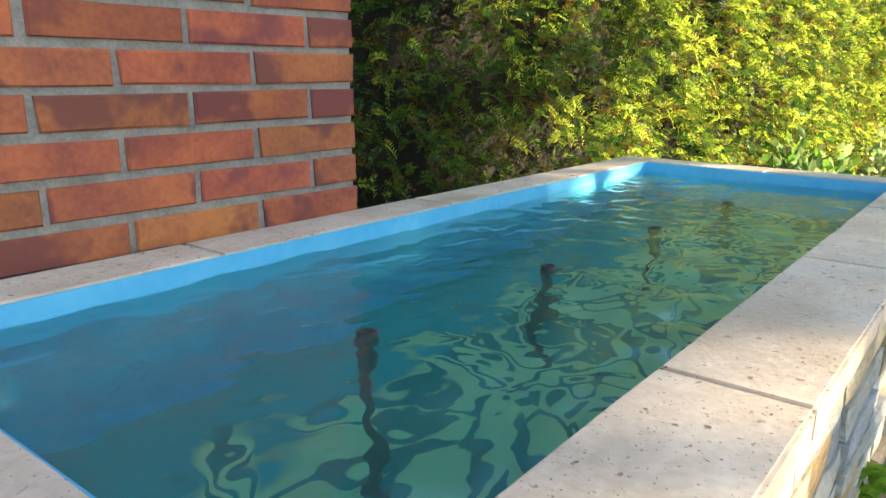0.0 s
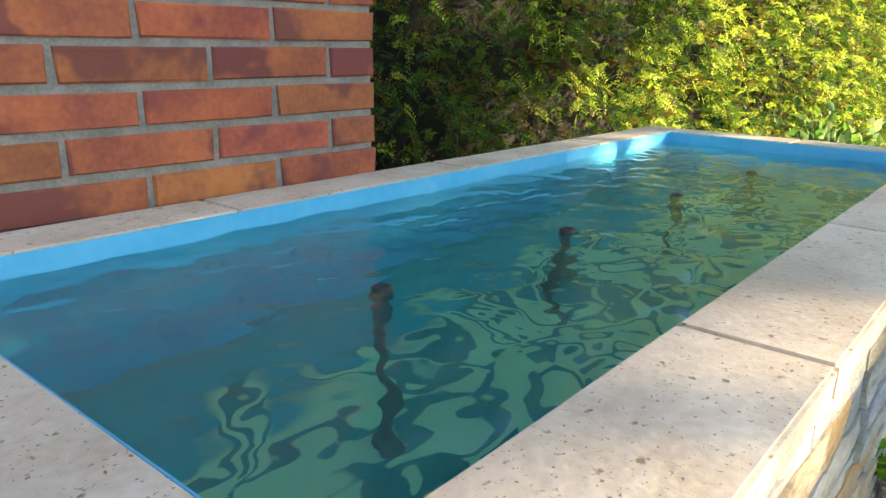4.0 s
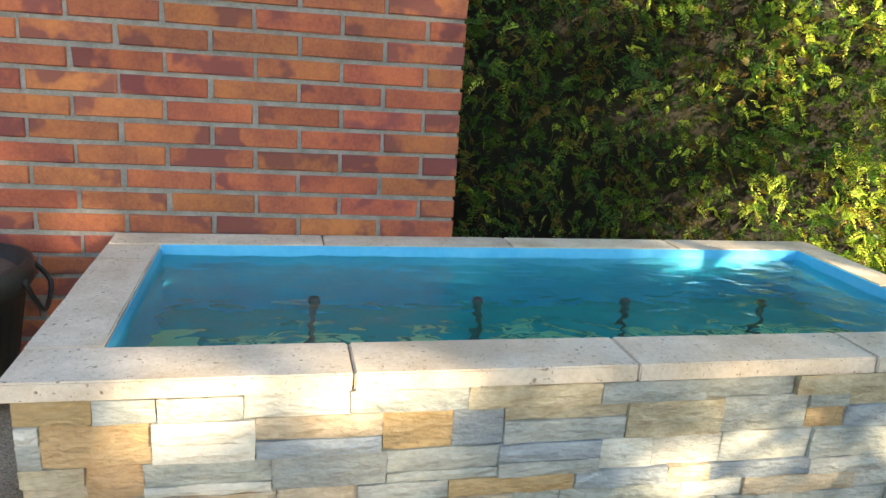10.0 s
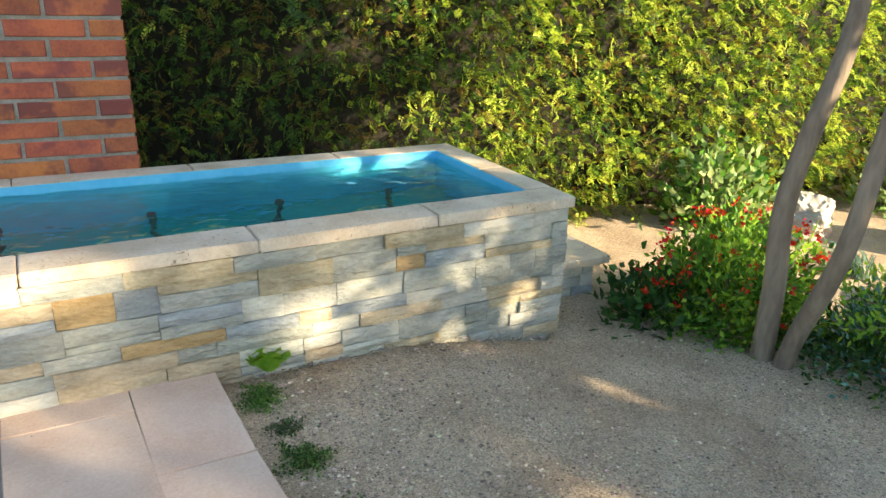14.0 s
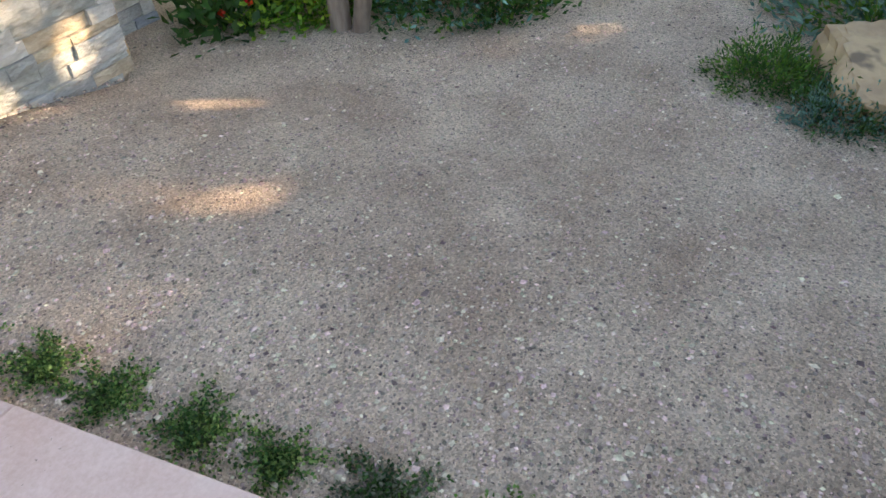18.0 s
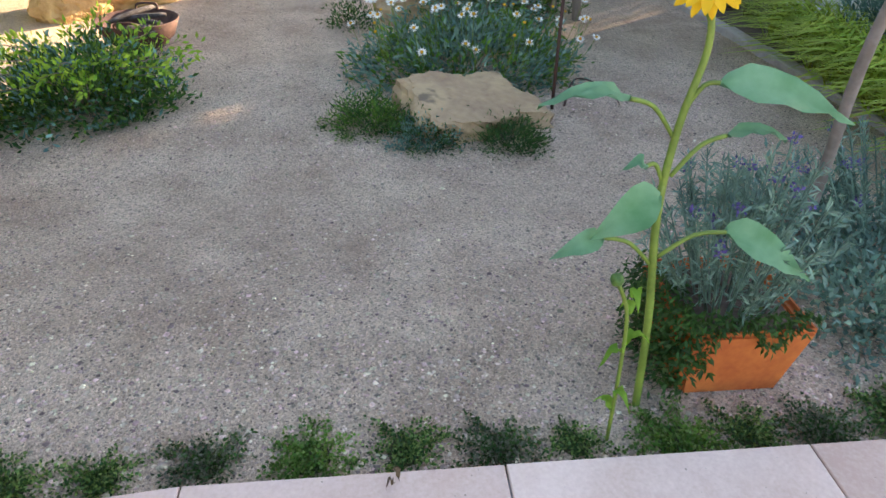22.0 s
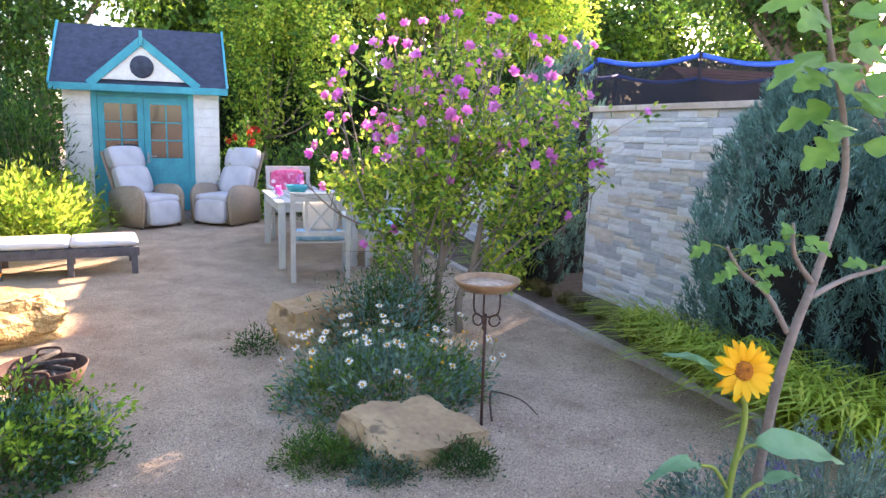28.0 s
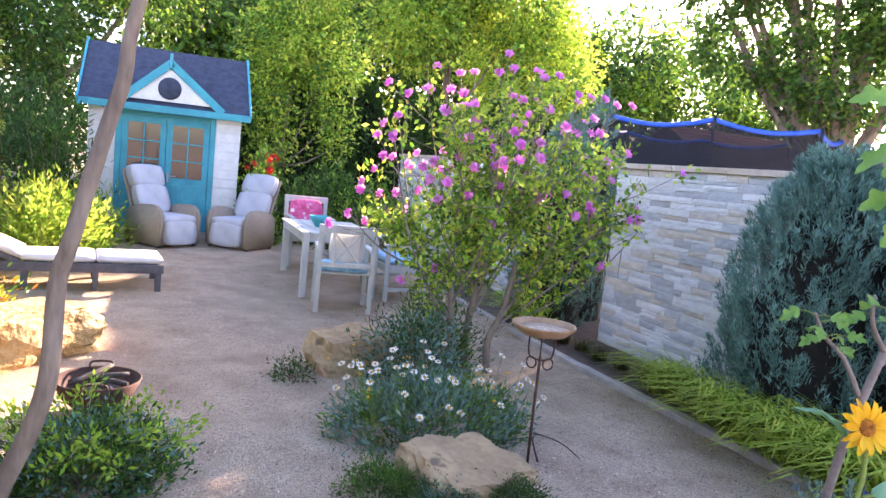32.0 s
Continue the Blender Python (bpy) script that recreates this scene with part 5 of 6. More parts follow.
for i in range(4):
    a = i * 0.8
    tagged(part("charred_log", tube_bm(smooth_line([(-0.16, -0.02, 0.0), (0, 0.01, 0.012), (0.15, 0.0, 0.0)], 3), [0.010, 0.014, 0.016, 0.015, 0.016, 0.013, 0.009], 7), M_ash, None, at=pose(4.85, -0.81 + 0.03 * (i - 2), G(4.86, -0.84) + 0.15 + 0.02 * i, 0, 6, 57 * a)), "charred piece of firewood in the fire bowl", "firewood")


# ---------------------------------------------------------------- plants
def spread(n, r, ratio=1.0):
    a = rng.random(n) * 2 * math.pi
    q = np.sqrt(rng.random(n)) * r
    return np.stack([q * np.cos(a), q * np.sin(a) * ratio], -1)


def stems(n, r, h, rad, mat, parent, lean=0.4, z0=0.0, name="stem"):
    """Thin twigs from a common foot; returns their tips."""
    bm = bmesh.new()
    tips = []
    for i in range(n):
        a, q = rng.random() * 6.283, r * math.sqrt(rng.random())
        t = Vector((q * math.cos(a), q * math.sin(a), h * (0.6 + 0.4 * rng.random())))
        b = Vector((t.x * 0.2, t.y * 0.2, z0))
        m = b.lerp(t, 0.5) + Vector((t.x * 0.1, t.y * 0.1, 0)) * lean
        tube_bm(smooth_line([b, m, t], 2), [rad, rad * 0.9, rad * 0.7, rad * 0.6, rad * 0.5], 4, bm, cap=False)
        tips.append(t)
    part(name, bm, mat, parent)["kind"] = "stuff"
    return tips


def bush(name, label, at, r, h, count, mats, leaf=0.03, aspect=0.45, flat=None, twigs=24, shell=0.35, ratio=1.0):
    b = thing(name, label, "bush", at)
    stems(twigs, r * 0.75, h * 0.8, 0.006, M_bark, b, name="twig")
    for mat in mats:
        n = count // len(mats)
        nc = max(8, n // 14)
        p = unit(rng.normal(size=(nc, 3)))
        p[:, 2] = np.abs(p[:, 2])
        rad = (shell + (1 - shell) * rng.random((nc, 1))) ** 0.7
        lump = np.array([1 + 0.28 * noise.noise(Vector(q) * 2.5 + Vector((r * 7, h * 3, 0))) for q in p])[:, None]
        c = p * rad * lump * np.array([r, r * ratio, h])
        i = rng.integers(0, nc, n)
        cc = c[i] + rng.normal(size=(n, 3)) * leaf * 1.1
        cc[:, 2] = np.maximum(cc[:, 2], 0.0)
        leaves("foliage", cc, p[i] + rng.normal(size=(n, 3)) * 0.7 + np.array([0, 0, 0.35]), leaf * (0.6 + 0.8 * rng.random(n)), leaf * aspect, mat, b)
    return b


def gp(x, y, dz=0.0, rz=0):
    return pose(x, y, G(x, y) + dz, 0, 0, rz)


bush("low_bush", "rounded small-leaved green shrub at the foot of the tree", gp(3.86, -0.84), 0.40, 0.32, 5200, [M_leafdark, M_leafmid, M_juniper, M_leafdark], 0.038, 0.40)
lb_ = bpy.data.objects["low_bush"]
bm = bmesh.new()
lc, ld = [], []
for k in range(30):
    a = k * 2.4
    e = Vector((math.cos(a) * (0.30 + 0.22 * rng.random()), math.sin(a) * (0.30 + 0.22 * rng.random()), 0.18 + 0.20 * rng.random()))
    ln = smooth_line([(0, 0, 0.03), (e.x * 0.4, e.y * 0.4, e.z * 0.8), e], 6)
    tube_bm(ln, [0.004 * (1 - 0.7 * j / (len(ln) - 1)) for j in range(len(ln))], 4, bm, cap=False)
    for b in ln[4:]:
        for _ in range(5):
            o = rng.normal(size=3)
            lc.append(np.array(b) + o * 0.018)
            ld.append(o * 0.8 + np.array(e) * 1.4)
part("shoot", bm, M_bark, lb_)
leaves("shoot_leaves", np.array(lc), np.array(ld), 0.040 * (0.7 + 0.5 * rng.random(len(lc))), 0.016, M_leafbright, lb_)
rb_ = bush("red_flower_bush", "green bush with small bright red flowers", gp(3.66, -0.12), 0.36, 0.44, 5600, [M_leafmid, M_leafbright], 0.042, 0.5)
p, d = in_ball(105, 0.37, (0, 0, 0.26), 0.75, 0.85)
p = np.repeat(p, 7, 0) + rng.normal(size=(735, 3)) * 0.011
leaves("red_blossom", p[p[:, 2] > 0.1], (np.repeat(d, 7, 0) + rng.normal(size=(735, 3)) * 0.6)[p[:, 2] > 0.1], 0.018, 0.018, M_red, rb_, "clusters of red petals")
lo_ = bush("red_flower_plant", "low dark-leaved plant with a few red flowers", gp(3.30, 0.02), 0.17, 0.16, 420, [M_leafdark], 0.06, 0.6, twigs=8)
p, d = in_ball(8, 0.14, (0, 0, 0.14), 0.5, 0.8)
p = np.repeat(p, 8, 0) + rng.normal(size=(64, 3)) * 0.007
leaves("red_blossom", p, rng.normal(size=(64, 3)), 0.02, 0.02, M_red, lo_)
bush("broadleaf_shrub", "pale broad-leaved shrub growing against the hedge", gp(4.70, 0.95), 0.30, 0.50, 900, [M_palebroad, M_leafmid], 0.07, 0.7)
bush("broadleaf_shrub", "pale broad-leaved shrub growing against the hedge", gp(6.35, 0.86), 0.22, 0.45, 500, [M_palebroad], 0.07, 0.7)
bush("yellow_shrub", "yellow and orange leaved low shrub behind the boulder", gp(7.0, 0.42), 0.48, 0.42, 1100, [M_grassy, M_orange, M_leafmid], 0.065, 0.36)
bush("yellow_shrub", "yellow and orange leaved low shrub behind the boulder", gp(6.7, 0.75), 0.38, 0.36, 800, [M_grassy, M_orange, M_leafmid], 0.065, 0.36)
bush("flower_border", "sunlit light green perennials behind the lounger", gp(10.0, 0.25), 0.75, 0.85, 4200, [M_leafbright, M_grassy, M_yewlight], 0.09, 0.35)
bush("flower_border", "sunlit light green perennials beside the shed", gp(10.9, 0.05), 0.6, 0.7, 3000, [M_leafbright, M_grassy], 0.1, 0.25)
bush("tall_shrub", "tall narrow-leaved shrub beside the shed", gp(11.5, 0.35), 0.45, 2.0, 3200, [M_leafdark, M_leafmid], 0.12, 0.2)
bush("dark_shrub", "dark evergreen shrub behind the shed corner", gp(12.6, 1.1), 0.9, 2.2, 5000, [M_leafdark], 0.09, 0.4)
rs = bush("rose_bush", "climbing rose with red flowers beside the shed", gp(11.9, -2.45), 0.30, 1.35, 1600, [M_leafmid, M_leafbright], 0.07, 0.6)
p, d = in_ball(9, 0.26, (0, 0, 1.25), 0.7, 0.8)
p = np.repeat(p, 16, 0) + rng.normal(size=(144, 3)) * 0.018
leaves("rose_blossom", p, rng.normal(size=(144, 3)), 0.045, 0.045, M_red, rs)
bush("mixed_shrub", "mixed green shrubs behind the garden table", gp(11.6, -4.3), 0.8, 1.1, 4200, [M_leafmid, M_leafdark, M_leafbright], 0.09, 0.3)
bush("mixed_shrub", "mixed green shrubs behind the garden table", gp(12.6, -3.6), 0.9, 1.3, 4200, [M_leafdark, M_leafmid], 0.1, 0.35)

# daisies in the island bed
da = bush("daisy_plant", "grey-green marguerite cushion with white daisies", gp(4.32, -2.62), 0.52, 0.27, 7500, [M_leafblue, M_leafmid, M_lav], 0.045, 0.32, twigs=10, shell=0.6, ratio=1.12)
bm = bmesh.new()
pc, pd, cen = [], [], []
for i in range(64):
    a, q = rng.random() * 6.283, 0.60 * math.sqrt(rng.random())
    t = Vector((q * math.cos(a) * 0.95, q * math.sin(a) * 1.15, 0.30 + 0.17 * rng.random() - 0.2 * q * q))
    tube_bm([Vector((t.x * 0.85, t.y * 0.85, 0.1)), Vector((t.x * 0.93, t.y * 0.93, t.z * 0.6)), t], 0.0016, 4, bm, cap=False)
    n = Vector((t.x * 0.5 - 0.5, t.y * 0.5 + 0.1, 0.9)).normalized()
    u = n.orthogonal().normalized()
    w = n.cross(u)
    cen.append((t, n))
    if i % 4:
        for k in range(11):
            dd = u * math.cos(k * 0.571) + w * math.sin(k * 0.571)
            pc.append(t + dd * 0.005)
            pd.append(dd + n * 0.08)
part("flower_stem", bm, M_stem, da)["kind"] = "stuff"
leaves("daisy_petal", np.array(pc), np.array(pd), 0.021, 0.010, M_petal_white, da, "white daisy petals", fold=0.0)
bm = bmesh.new()
for t, n in cen:
    bmesh.ops.create_icosphere(bm, subdivisions=1, radius=0.009, matrix=Matrix.Translation(t + n * 0.003) @ n.to_track_quat("Z", "Y").to_matrix().to_4x4() @ Matrix.Diagonal((1, 1, 0.6, 1)))
part("flower_centre", bm, M_yelcentre, da, "yellow flower centres")["kind"] = "stuff"
bush("low_groundcover", "low dark green ground cover round the flat stone", gp(3.58, -2.10), 0.20, 0.11, 3200, [M_leafdark, M_leafmid], 0.02, 0.35, twigs=6)
bush("low_groundcover", "low dark green ground cover round the flat stone", gp(3.38, -2.34), 0.16, 0.09, 2600, [M_leafdark, M_leafblue], 0.02, 0.35, twigs=6)
bush("low_groundcover", "low dark green ground cover round the flat stone", gp(3.36, -2.68), 0.17, 0.08, 2600, [M_leafdark], 0.02, 0.3, twigs=6)
bush("small_conifer", "spreading dark green dwarf conifer under the hibiscus", gp(5.35, -2.85), 0.42, 0.55, 3600, [M_leafdark, M_juniper], 0.05, 0.22)
bush("small_conifer", "spreading dark green dwarf conifer under the hibiscus", gp(5.8, -3.2), 0.4, 0.6, 3000, [M_leafdark, M_leafmid], 0.05, 0.25)
bush("low_groundcover", "small grey-green cushion plant on the gravel", gp(5.45, -2.0), 0.15, 0.13, 500, [M_leafdark], 0.03, 0.35, twigs=5)

# hibiscus
hb = thing("hibiscus_shrub", "tall rose of Sharon shrub with pink flowers", "shrub", gp(5.55, -3.42))
trunks = [smooth_line(q, 4) for q in ([(0, 0.21, -0.03), (0.02, 0.20, 0.3), (0.0, 0.24, 0.62), (-0.05, 0.33, 0.95)], [(0, -0.14, -0.03), (0.03, -0.13, 0.25), (0.0, -0.22, 0.5), (0.02, -0.30, 0.9)],
                                      [(0.12, 0.02, -0.03), (0.15, 0.0, 0.4), (0.12, -0.05, 0.8), (0.15, -0.02, 1.15)])]
for q in trunks:
    part("trunk", tube_bm(q, [0.034 - 0.012 * k / (len(q) - 1) for k in range(len(q))], 9), M_bark, hb)
bm = bmesh.new()
shoots = []
for i in range(34):
    a = i * 2.4
    q = 1.12 * math.sqrt((i + 0.5) / 34)
    t = Vector((q * math.cos(a) * 0.7, q * math.sin(a) * 1.12 - 0.15, 2.42 - 0.75 * q * q + 0.22 * rng.random() - (0.55 if i % 4 == 0 else 0)))
    tk = min(trunks, key=lambda w: (w[-1] - t).length)
    f = tk[min(4 + i % 9, len(tk) - 1)]
    m = f.lerp(t, 0.5) + Vector((t.x * 0.12, t.y * 0.12, -0.02))
    ln = smooth_line([f, m, t], 5)
    tube_bm(ln, [0.013 * (1 - 0.8 * k / (len(ln) - 1)) for k in range(len(ln))], 5, bm, cap=False)
    shoots.append(ln[3:])
    for k in range(7):
        b = ln[2 + k]
        o = Vector((b.x, b.y + 0.15, 0)).normalized() * 0.10 + Vector(rng.normal(size=3)) * 0.13 + Vector((0, 0, 0.13))
        tw = smooth_line([b, b + o * 0.55 + Vector((0, 0, -0.01)), b + o * 1.35], 3)
        tube_bm(tw, [0.005 * (1 - 0.7 * j / (len(tw) - 1)) for j in range(len(tw))], 4, bm, cap=False)
        shoots.append(tw[1:])
part("branching", bm, M_figbark, hb)
lc, ld, fc, fd = [], [], [], []
for ln in shoots:
    for k in range(52):
        b = ln[rng.integers(0, len(ln))]
        o = rng.normal(size=3)
        lc.append(np.array(b) + o * 0.038)
        ld.append(o + np.array([0, 0, 0.1]))
    if rng.random() < (0.95 if ln[-1].z > 1.3 else 0.2):
        b = np.array(ln[-1])
        n = Vector(b - np.array((0, -0.15, 1.2)) + np.array((-0.8, 0.2, 0.1))).normalized()
        u = n.orthogonal().normalized()
        w = n.cross(u)
        for j in range(11):
            dd = u * math.cos(j * 1.257 + (j > 4) * 0.6) + w * math.sin(j * 1.257 + (j > 4) * 0.6)
            fc.append(b)
            fd.append(dd + n * (0.35 if j < 5 else 0.9))
for m_i, mat in enumerate((M_leafbright, M_leafmid, M_yewlight)):
    q = np.array(lc)
    sel = (np.arange(len(lc)) % 3 == m_i) & (np.abs(q[:, 1] + 0.08) < 0.42 + 0.66 * np.maximum(q[:, 2] - 0.35, 0)) & ~in_gap(np.array(lc) + np.array([5.55, -3.42, G(5.55, -3.42)]))
    leaves("foliage", np.array(lc)[sel], np.array(ld)[sel], 0.055 * (0.6 + 0.7 * rng.random(sel.sum())), 0.032, mat, hb)
leaves("blossom", np.array(fc), np.array(fd), 0.047, 0.045, M_petal_pink, hb, "pink double flowers", fold=0.1)

# bird bath
bb = thing("bird_bath", "shallow ceramic bird bath on a rusty iron stand", "bird bath", gp(3.75, -2.965))
part("bowl", lathe_bm([(0.06, 0.705), (0.12, 0.715), (0.155, 0.745), (0.167, 0.76), (0.167, 0.768), (0.156, 0.766), (0.15, 0.745), (0.11, 0.73), (0.02, 0.727)], 30), M_ceram, bb, "tan glazed bowl with a pale rim")
part("seed", lathe_bm([(0.01, 0.73), (0.135, 0.736), (0.14, 0.742), (0.01, 0.745)], 20), M_pebble, bb)
part("pole", tube_bm([(0, 0, -0.05), (0.003, 0, 0.3), (0, 0, 0.59)], 0.008, 8), M_rust, bb)
for k in range(3):
    a = k * 2.094 + 0.5
    u = Vector((math.cos(a), math.sin(a), 0))
    part("scroll", tube_bm([Vector((0, 0, 0.55)) + u * 0.05 + (u * math.cos(s) + Vector((0, 0, 1)) * math.sin(s)) * 0.03 for s in np.linspace(0, 6.1, 14)], 0.0045, 5), M_rust, bb)
    part("support_arm", tube_bm(smooth_line([(0, 0, 0.57), Vector((0, 0, 0.59)) + u * 0.07, Vector((0, 0, 0.705)) + u * 0.075], 4), 0.005, 6), M_rust, bb)

# ---------------------------------------------------------------- sunflower, pot with lavender
def big_leaf(base, tip, width, parent, mat, droop=0.03, side=None, name="leaf"):
    """A heart-shaped leaf with a middle fold and wavy rim."""
    base, tip = Vector(base), Vector(tip)
    d = tip - base
    s = d.cross(Vector((0, 0, 1))).normalized() if side is None else Vector(side).normalized()
    up = s.cross(d).normalized()
    if up.z < 0:
        up = -up
    bm = bmesh.new()
    prof = [(0.0, 0.10), (0.06, 0.55), (0.18, 0.92), (0.33, 1.0), (0.5, 0.86), (0.68, 0.58), (0.85, 0.28), (1.0, 0.02)]
    rows = []
    for t, w in prof:
        c = base + d * t - Vector((0, 0, 1)) * droop * (t ** 2) + up * 0.02 * math.sin(t * 3)
        row = []
        for k in (-1, -0.5, 0, 0.5, 1):
            row.append(bm.verts.new(c + s * (k * w * width / 2) + up * (abs(k) * 0.16 * width * w + 0.006 * math.sin(t * 17 + k * 4))))
        rows.append(row)
    for a, b in zip(rows, rows[1:]):
        for k in range(4):
            f = bm.faces.new((a[k], a[k + 1], b[k + 1], b[k]))
            f.smooth = True
    return part(name, bm, mat, parent)


sf = thing("sunflower", "single yellow sunflower on a tall green stem", "sunflower", pose(1.73, -2.683, 0.04))
so = Matrix.Translation((-1.73, 2.683, -0.04))
st = smooth_line([(1.73, -2.683, 0.02), (1.725, -2.665, 0.30), (1.722, -2.636, 0.55), (1.72, -2.640, 0.72), (1.72, -2.662, 0.86), (1.725, -2.645, 0.955)], 5)
part("stem", tube_bm(st, [0.0092 - 0.004 * i / len(st) for i in range(len(st))], 10), M_stem, sf, at=so)
for b, e, t, w, sd_ in (((1.722, -2.635, 0.705), (1.71, -2.544, 0.779), (1.68, -2.386, 0.789), 0.040, (0.9, 0.2, 0.35)), ((1.722, -2.643, 0.75), (1.71, -2.69, 0.803), (1.70, -2.936, 0.737), 0.075, (0.8, 0, 0.6)),
                        ((1.722, -2.645, 0.63), (1.72, -2.729, 0.706), (1.71, -2.833, 0.707), 0.028, (0.9, 0, 0.4)), ((1.722, -2.637, 0.585), (1.71, -2.628, 0.602), (1.69, -2.505, 0.537), 0.078, (0.55, 0.3, 0.8)),
                        ((1.724, -2.655, 0.46), (1.71, -2.769, 0.518), (1.69, -2.949, 0.423), 0.085, (0.6, 0.2, 0.78)), ((1.724, -2.645, 0.44), (1.71, -2.538, 0.515), (1.69, -2.435, 0.497), 0.045, (0.7, 0.1, 0.7)),
                        ((1.72, -2.655, 0.90), (1.74, -2.62, 0.93), (1.80, -2.50, 1.0), 0.06, None), ((1.722, -2.632, 0.62), (1.71, -2.59, 0.655), (1.70, -2.545, 0.665), 0.030, (0.8, 0.1, 0.5))):
    m_ = (Vector(b) + Vector(e)) / 2 + Vector((0, 0, 0.02))
    part("leaf_stalk", tube_bm(smooth_line([b, m_, e], 4), 0.0042, 6), M_stem, sf, at=so)
    big_leaf(e, t, w, sf, M_sunleaf, side=sd_, droop=0.012).matrix_basis = so
hc = Vector((1.715, -2.64, 0.97))
hn = Vector((-0.93, 0.25, 0.28)).normalized()
hm = Matrix.Translation(hc) @ hn.to_track_quat("Z", "Y").to_matrix().to_4x4()
part("flower_disc", lathe_bm([(0.005, -0.014), (0.020, -0.012), (0.022, 0.0), (0.019, 0.005), (0.010, 0.006), (0.003, 0.003)], 20), material("sunflower_disc", lin("6e3a0a"), lin("b8700f"), scale=80, rough=0.95, bump=0.8, fine=300, dist=0.006), sf, at=so @ hm)
part("flower_back", lathe_bm([(0.008, -0.03), (0.03, -0.02), (0.034, -0.012), (0.004, -0.010)], 16), M_stem, sf, at=so @ hm)
for ring, n_, ln_, tilt in ((0, 14, 0.050, 0.10), (1, 13, 0.044, 0.45)):
    for k in range(n_):
        a = 6.283 * (k + 0.5 * ring) / n_ + rng.normal() * 0.05
        dd = Vector((math.cos(a), math.sin(a), tilt + rng.normal() * 0.12))
        bm = bmesh.new()
        rows = []
        sd = Vector((-math.sin(a), math.cos(a), rng.normal() * 0.3)).normalized()
        for t, w in ((0, 0.3), (0.3, 0.85), (0.6, 1.0), (0.85, 0.6), (1.0, 0.08)):
            c = Vector((math.cos(a), math.sin(a), 0)) * 0.017 + dd * ln_ * t - Vector((0, 0, 0.012)) * t * t
            rows.append([bm.verts.new(c + sd * (j * w * 0.0095) + Vector((0, 0, abs(j) * 0.003))) for j in (-1, 0, 1)])
        for p0, p1 in zip(rows, rows[1:]):
            for j in range(2):
                bm.faces.new((p0[j], p0[j + 1], p1[j + 1], p1[j])).smooth = True
        part("petal", bm, M_petal_yel, sf, at=so @ hm)
M_budgreen = material("bud_dark_green", lin("34501c"), lin("5c7a2c"), scale=60, rough=0.7, bump=0.5, fine=160)
# side shoot with a bud
sb = thing("sunflower_shoot", "thin sunflower side shoot with a closed bud", "sunflower", pose(1.63, -2.585, 0.04))
part("stem", tube_bm(smooth_line([(0, 0, -0.02), (0.005, 0.0, 0.2), (-0.005, 0.012, 0.36), (-0.01, 0.04, 0.435)], 4), 0.0042, 6), M_stem, sb)
part("bud", lathe_bm([(0.004, -0.012), (0.011, -0.005), (0.013, 0.003), (0.008, 0.010), (0.002, 0.012)], 12), M_budgreen, sb, at=pose(-0.01, 0.045, 0.445, 20, 0, 0))
for z, a, ln_ in ((0.12, 0.6, 0.07), (0.16, 3.6, 0.06), (0.27, 2.0, 0.09), (0.29, 5.0, 0.08), (0.36, 0.2, 0.06), (0.40, 3.0, 0.05)):
    big_leaf((0, 0.005, z), (math.cos(a) * ln_ * 0.7, math.sin(a) * ln_ * 0.7, z + 0.012), 0.022, sb, M_leafbright)

pt = thing("terracotta_pot", "square orange terracotta pot with moss hanging over the rim", "plant pot", pose(1.865, -2.90, 0.062, 0, 0, 0))
bm = bmesh.new()
lo = [bm.verts.new((x * 0.115, y * 0.115, 0)) for x, y in ((-1, -1), (1, -1), (1, 1), (-1, 1))]
hi = [bm.verts.new((x * 0.15, y * 0.145, 0.20)) for x, y in ((-1, -1), (1, -1), (1, 1), (-1, 1))]
hn_ = [bm.verts.new((x * 0.13, y * 0.125, 0.20)) for x, y in ((-1, -1), (1, -1), (1, 1), (-1, 1))]
li = [bm.verts.new((x * 0.125, y * 0.12, 0.17)) for x, y in ((-1, -1), (1, -1), (1, 1), (-1, 1))]
bm.faces.new(lo[::-1])
for a, b in ((lo, hi), (hi, hn_), (hn_, li)):
    for i in range(4):
        bm.faces.new((a[i], a[(i + 1) % 4], b[(i + 1) % 4], b[i]))
bm.faces.new(li)
bmesh.ops.bevel(bm, geom=[e for e in bm.edges if e.calc_length() > 0.1], offset=0.012, segments=3, affect="EDGES")
part("pot_body", bm, M_terra, pt)
part("potting_soil", box_bm(-0.115, 0.115, -0.115, 0.115, 0.16, 0.185), M_soil, pt)
n = 1500
c = np.stack([rng.normal(size=n) * 0.012 - 0.12 - 0.03 * 0.8, rng.uniform(-0.12, 0.17, n), rng.uniform(0.07, 0.25, n)], -1)
keep = c[:, 2] > np.where(c[:, 1] > 0.09, 0.13, 0.19) + 0.03 * np.sin(c[:, 1] * 40)
tagged(leaves("hanging_moss", c[keep] + np.array([1.865, -2.90, 0.062]), rng.normal(size=(keep.sum(), 3)) + np.array([-0.5, 0, -0.6]), 0.022, 0.008, M_leafdark), "dark green mossy creeper hanging over the pot", "creeper")
n = 1800
c = np.stack([rng.uniform(-0.15, 0.13, n), 0.15 + rng.normal(size=n) * 0.025, rng.uniform(0.03, 0.25, n)], -1)
tagged(leaves("hanging_moss", c + np.array([1.865, -2.90, 0.062]), rng.normal(size=(n, 3)) + np.array([0, 0.5, -0.6]), 0.022, 0.008, M_leafdark), "dark green mossy creeper hanging over the pot", "creeper")
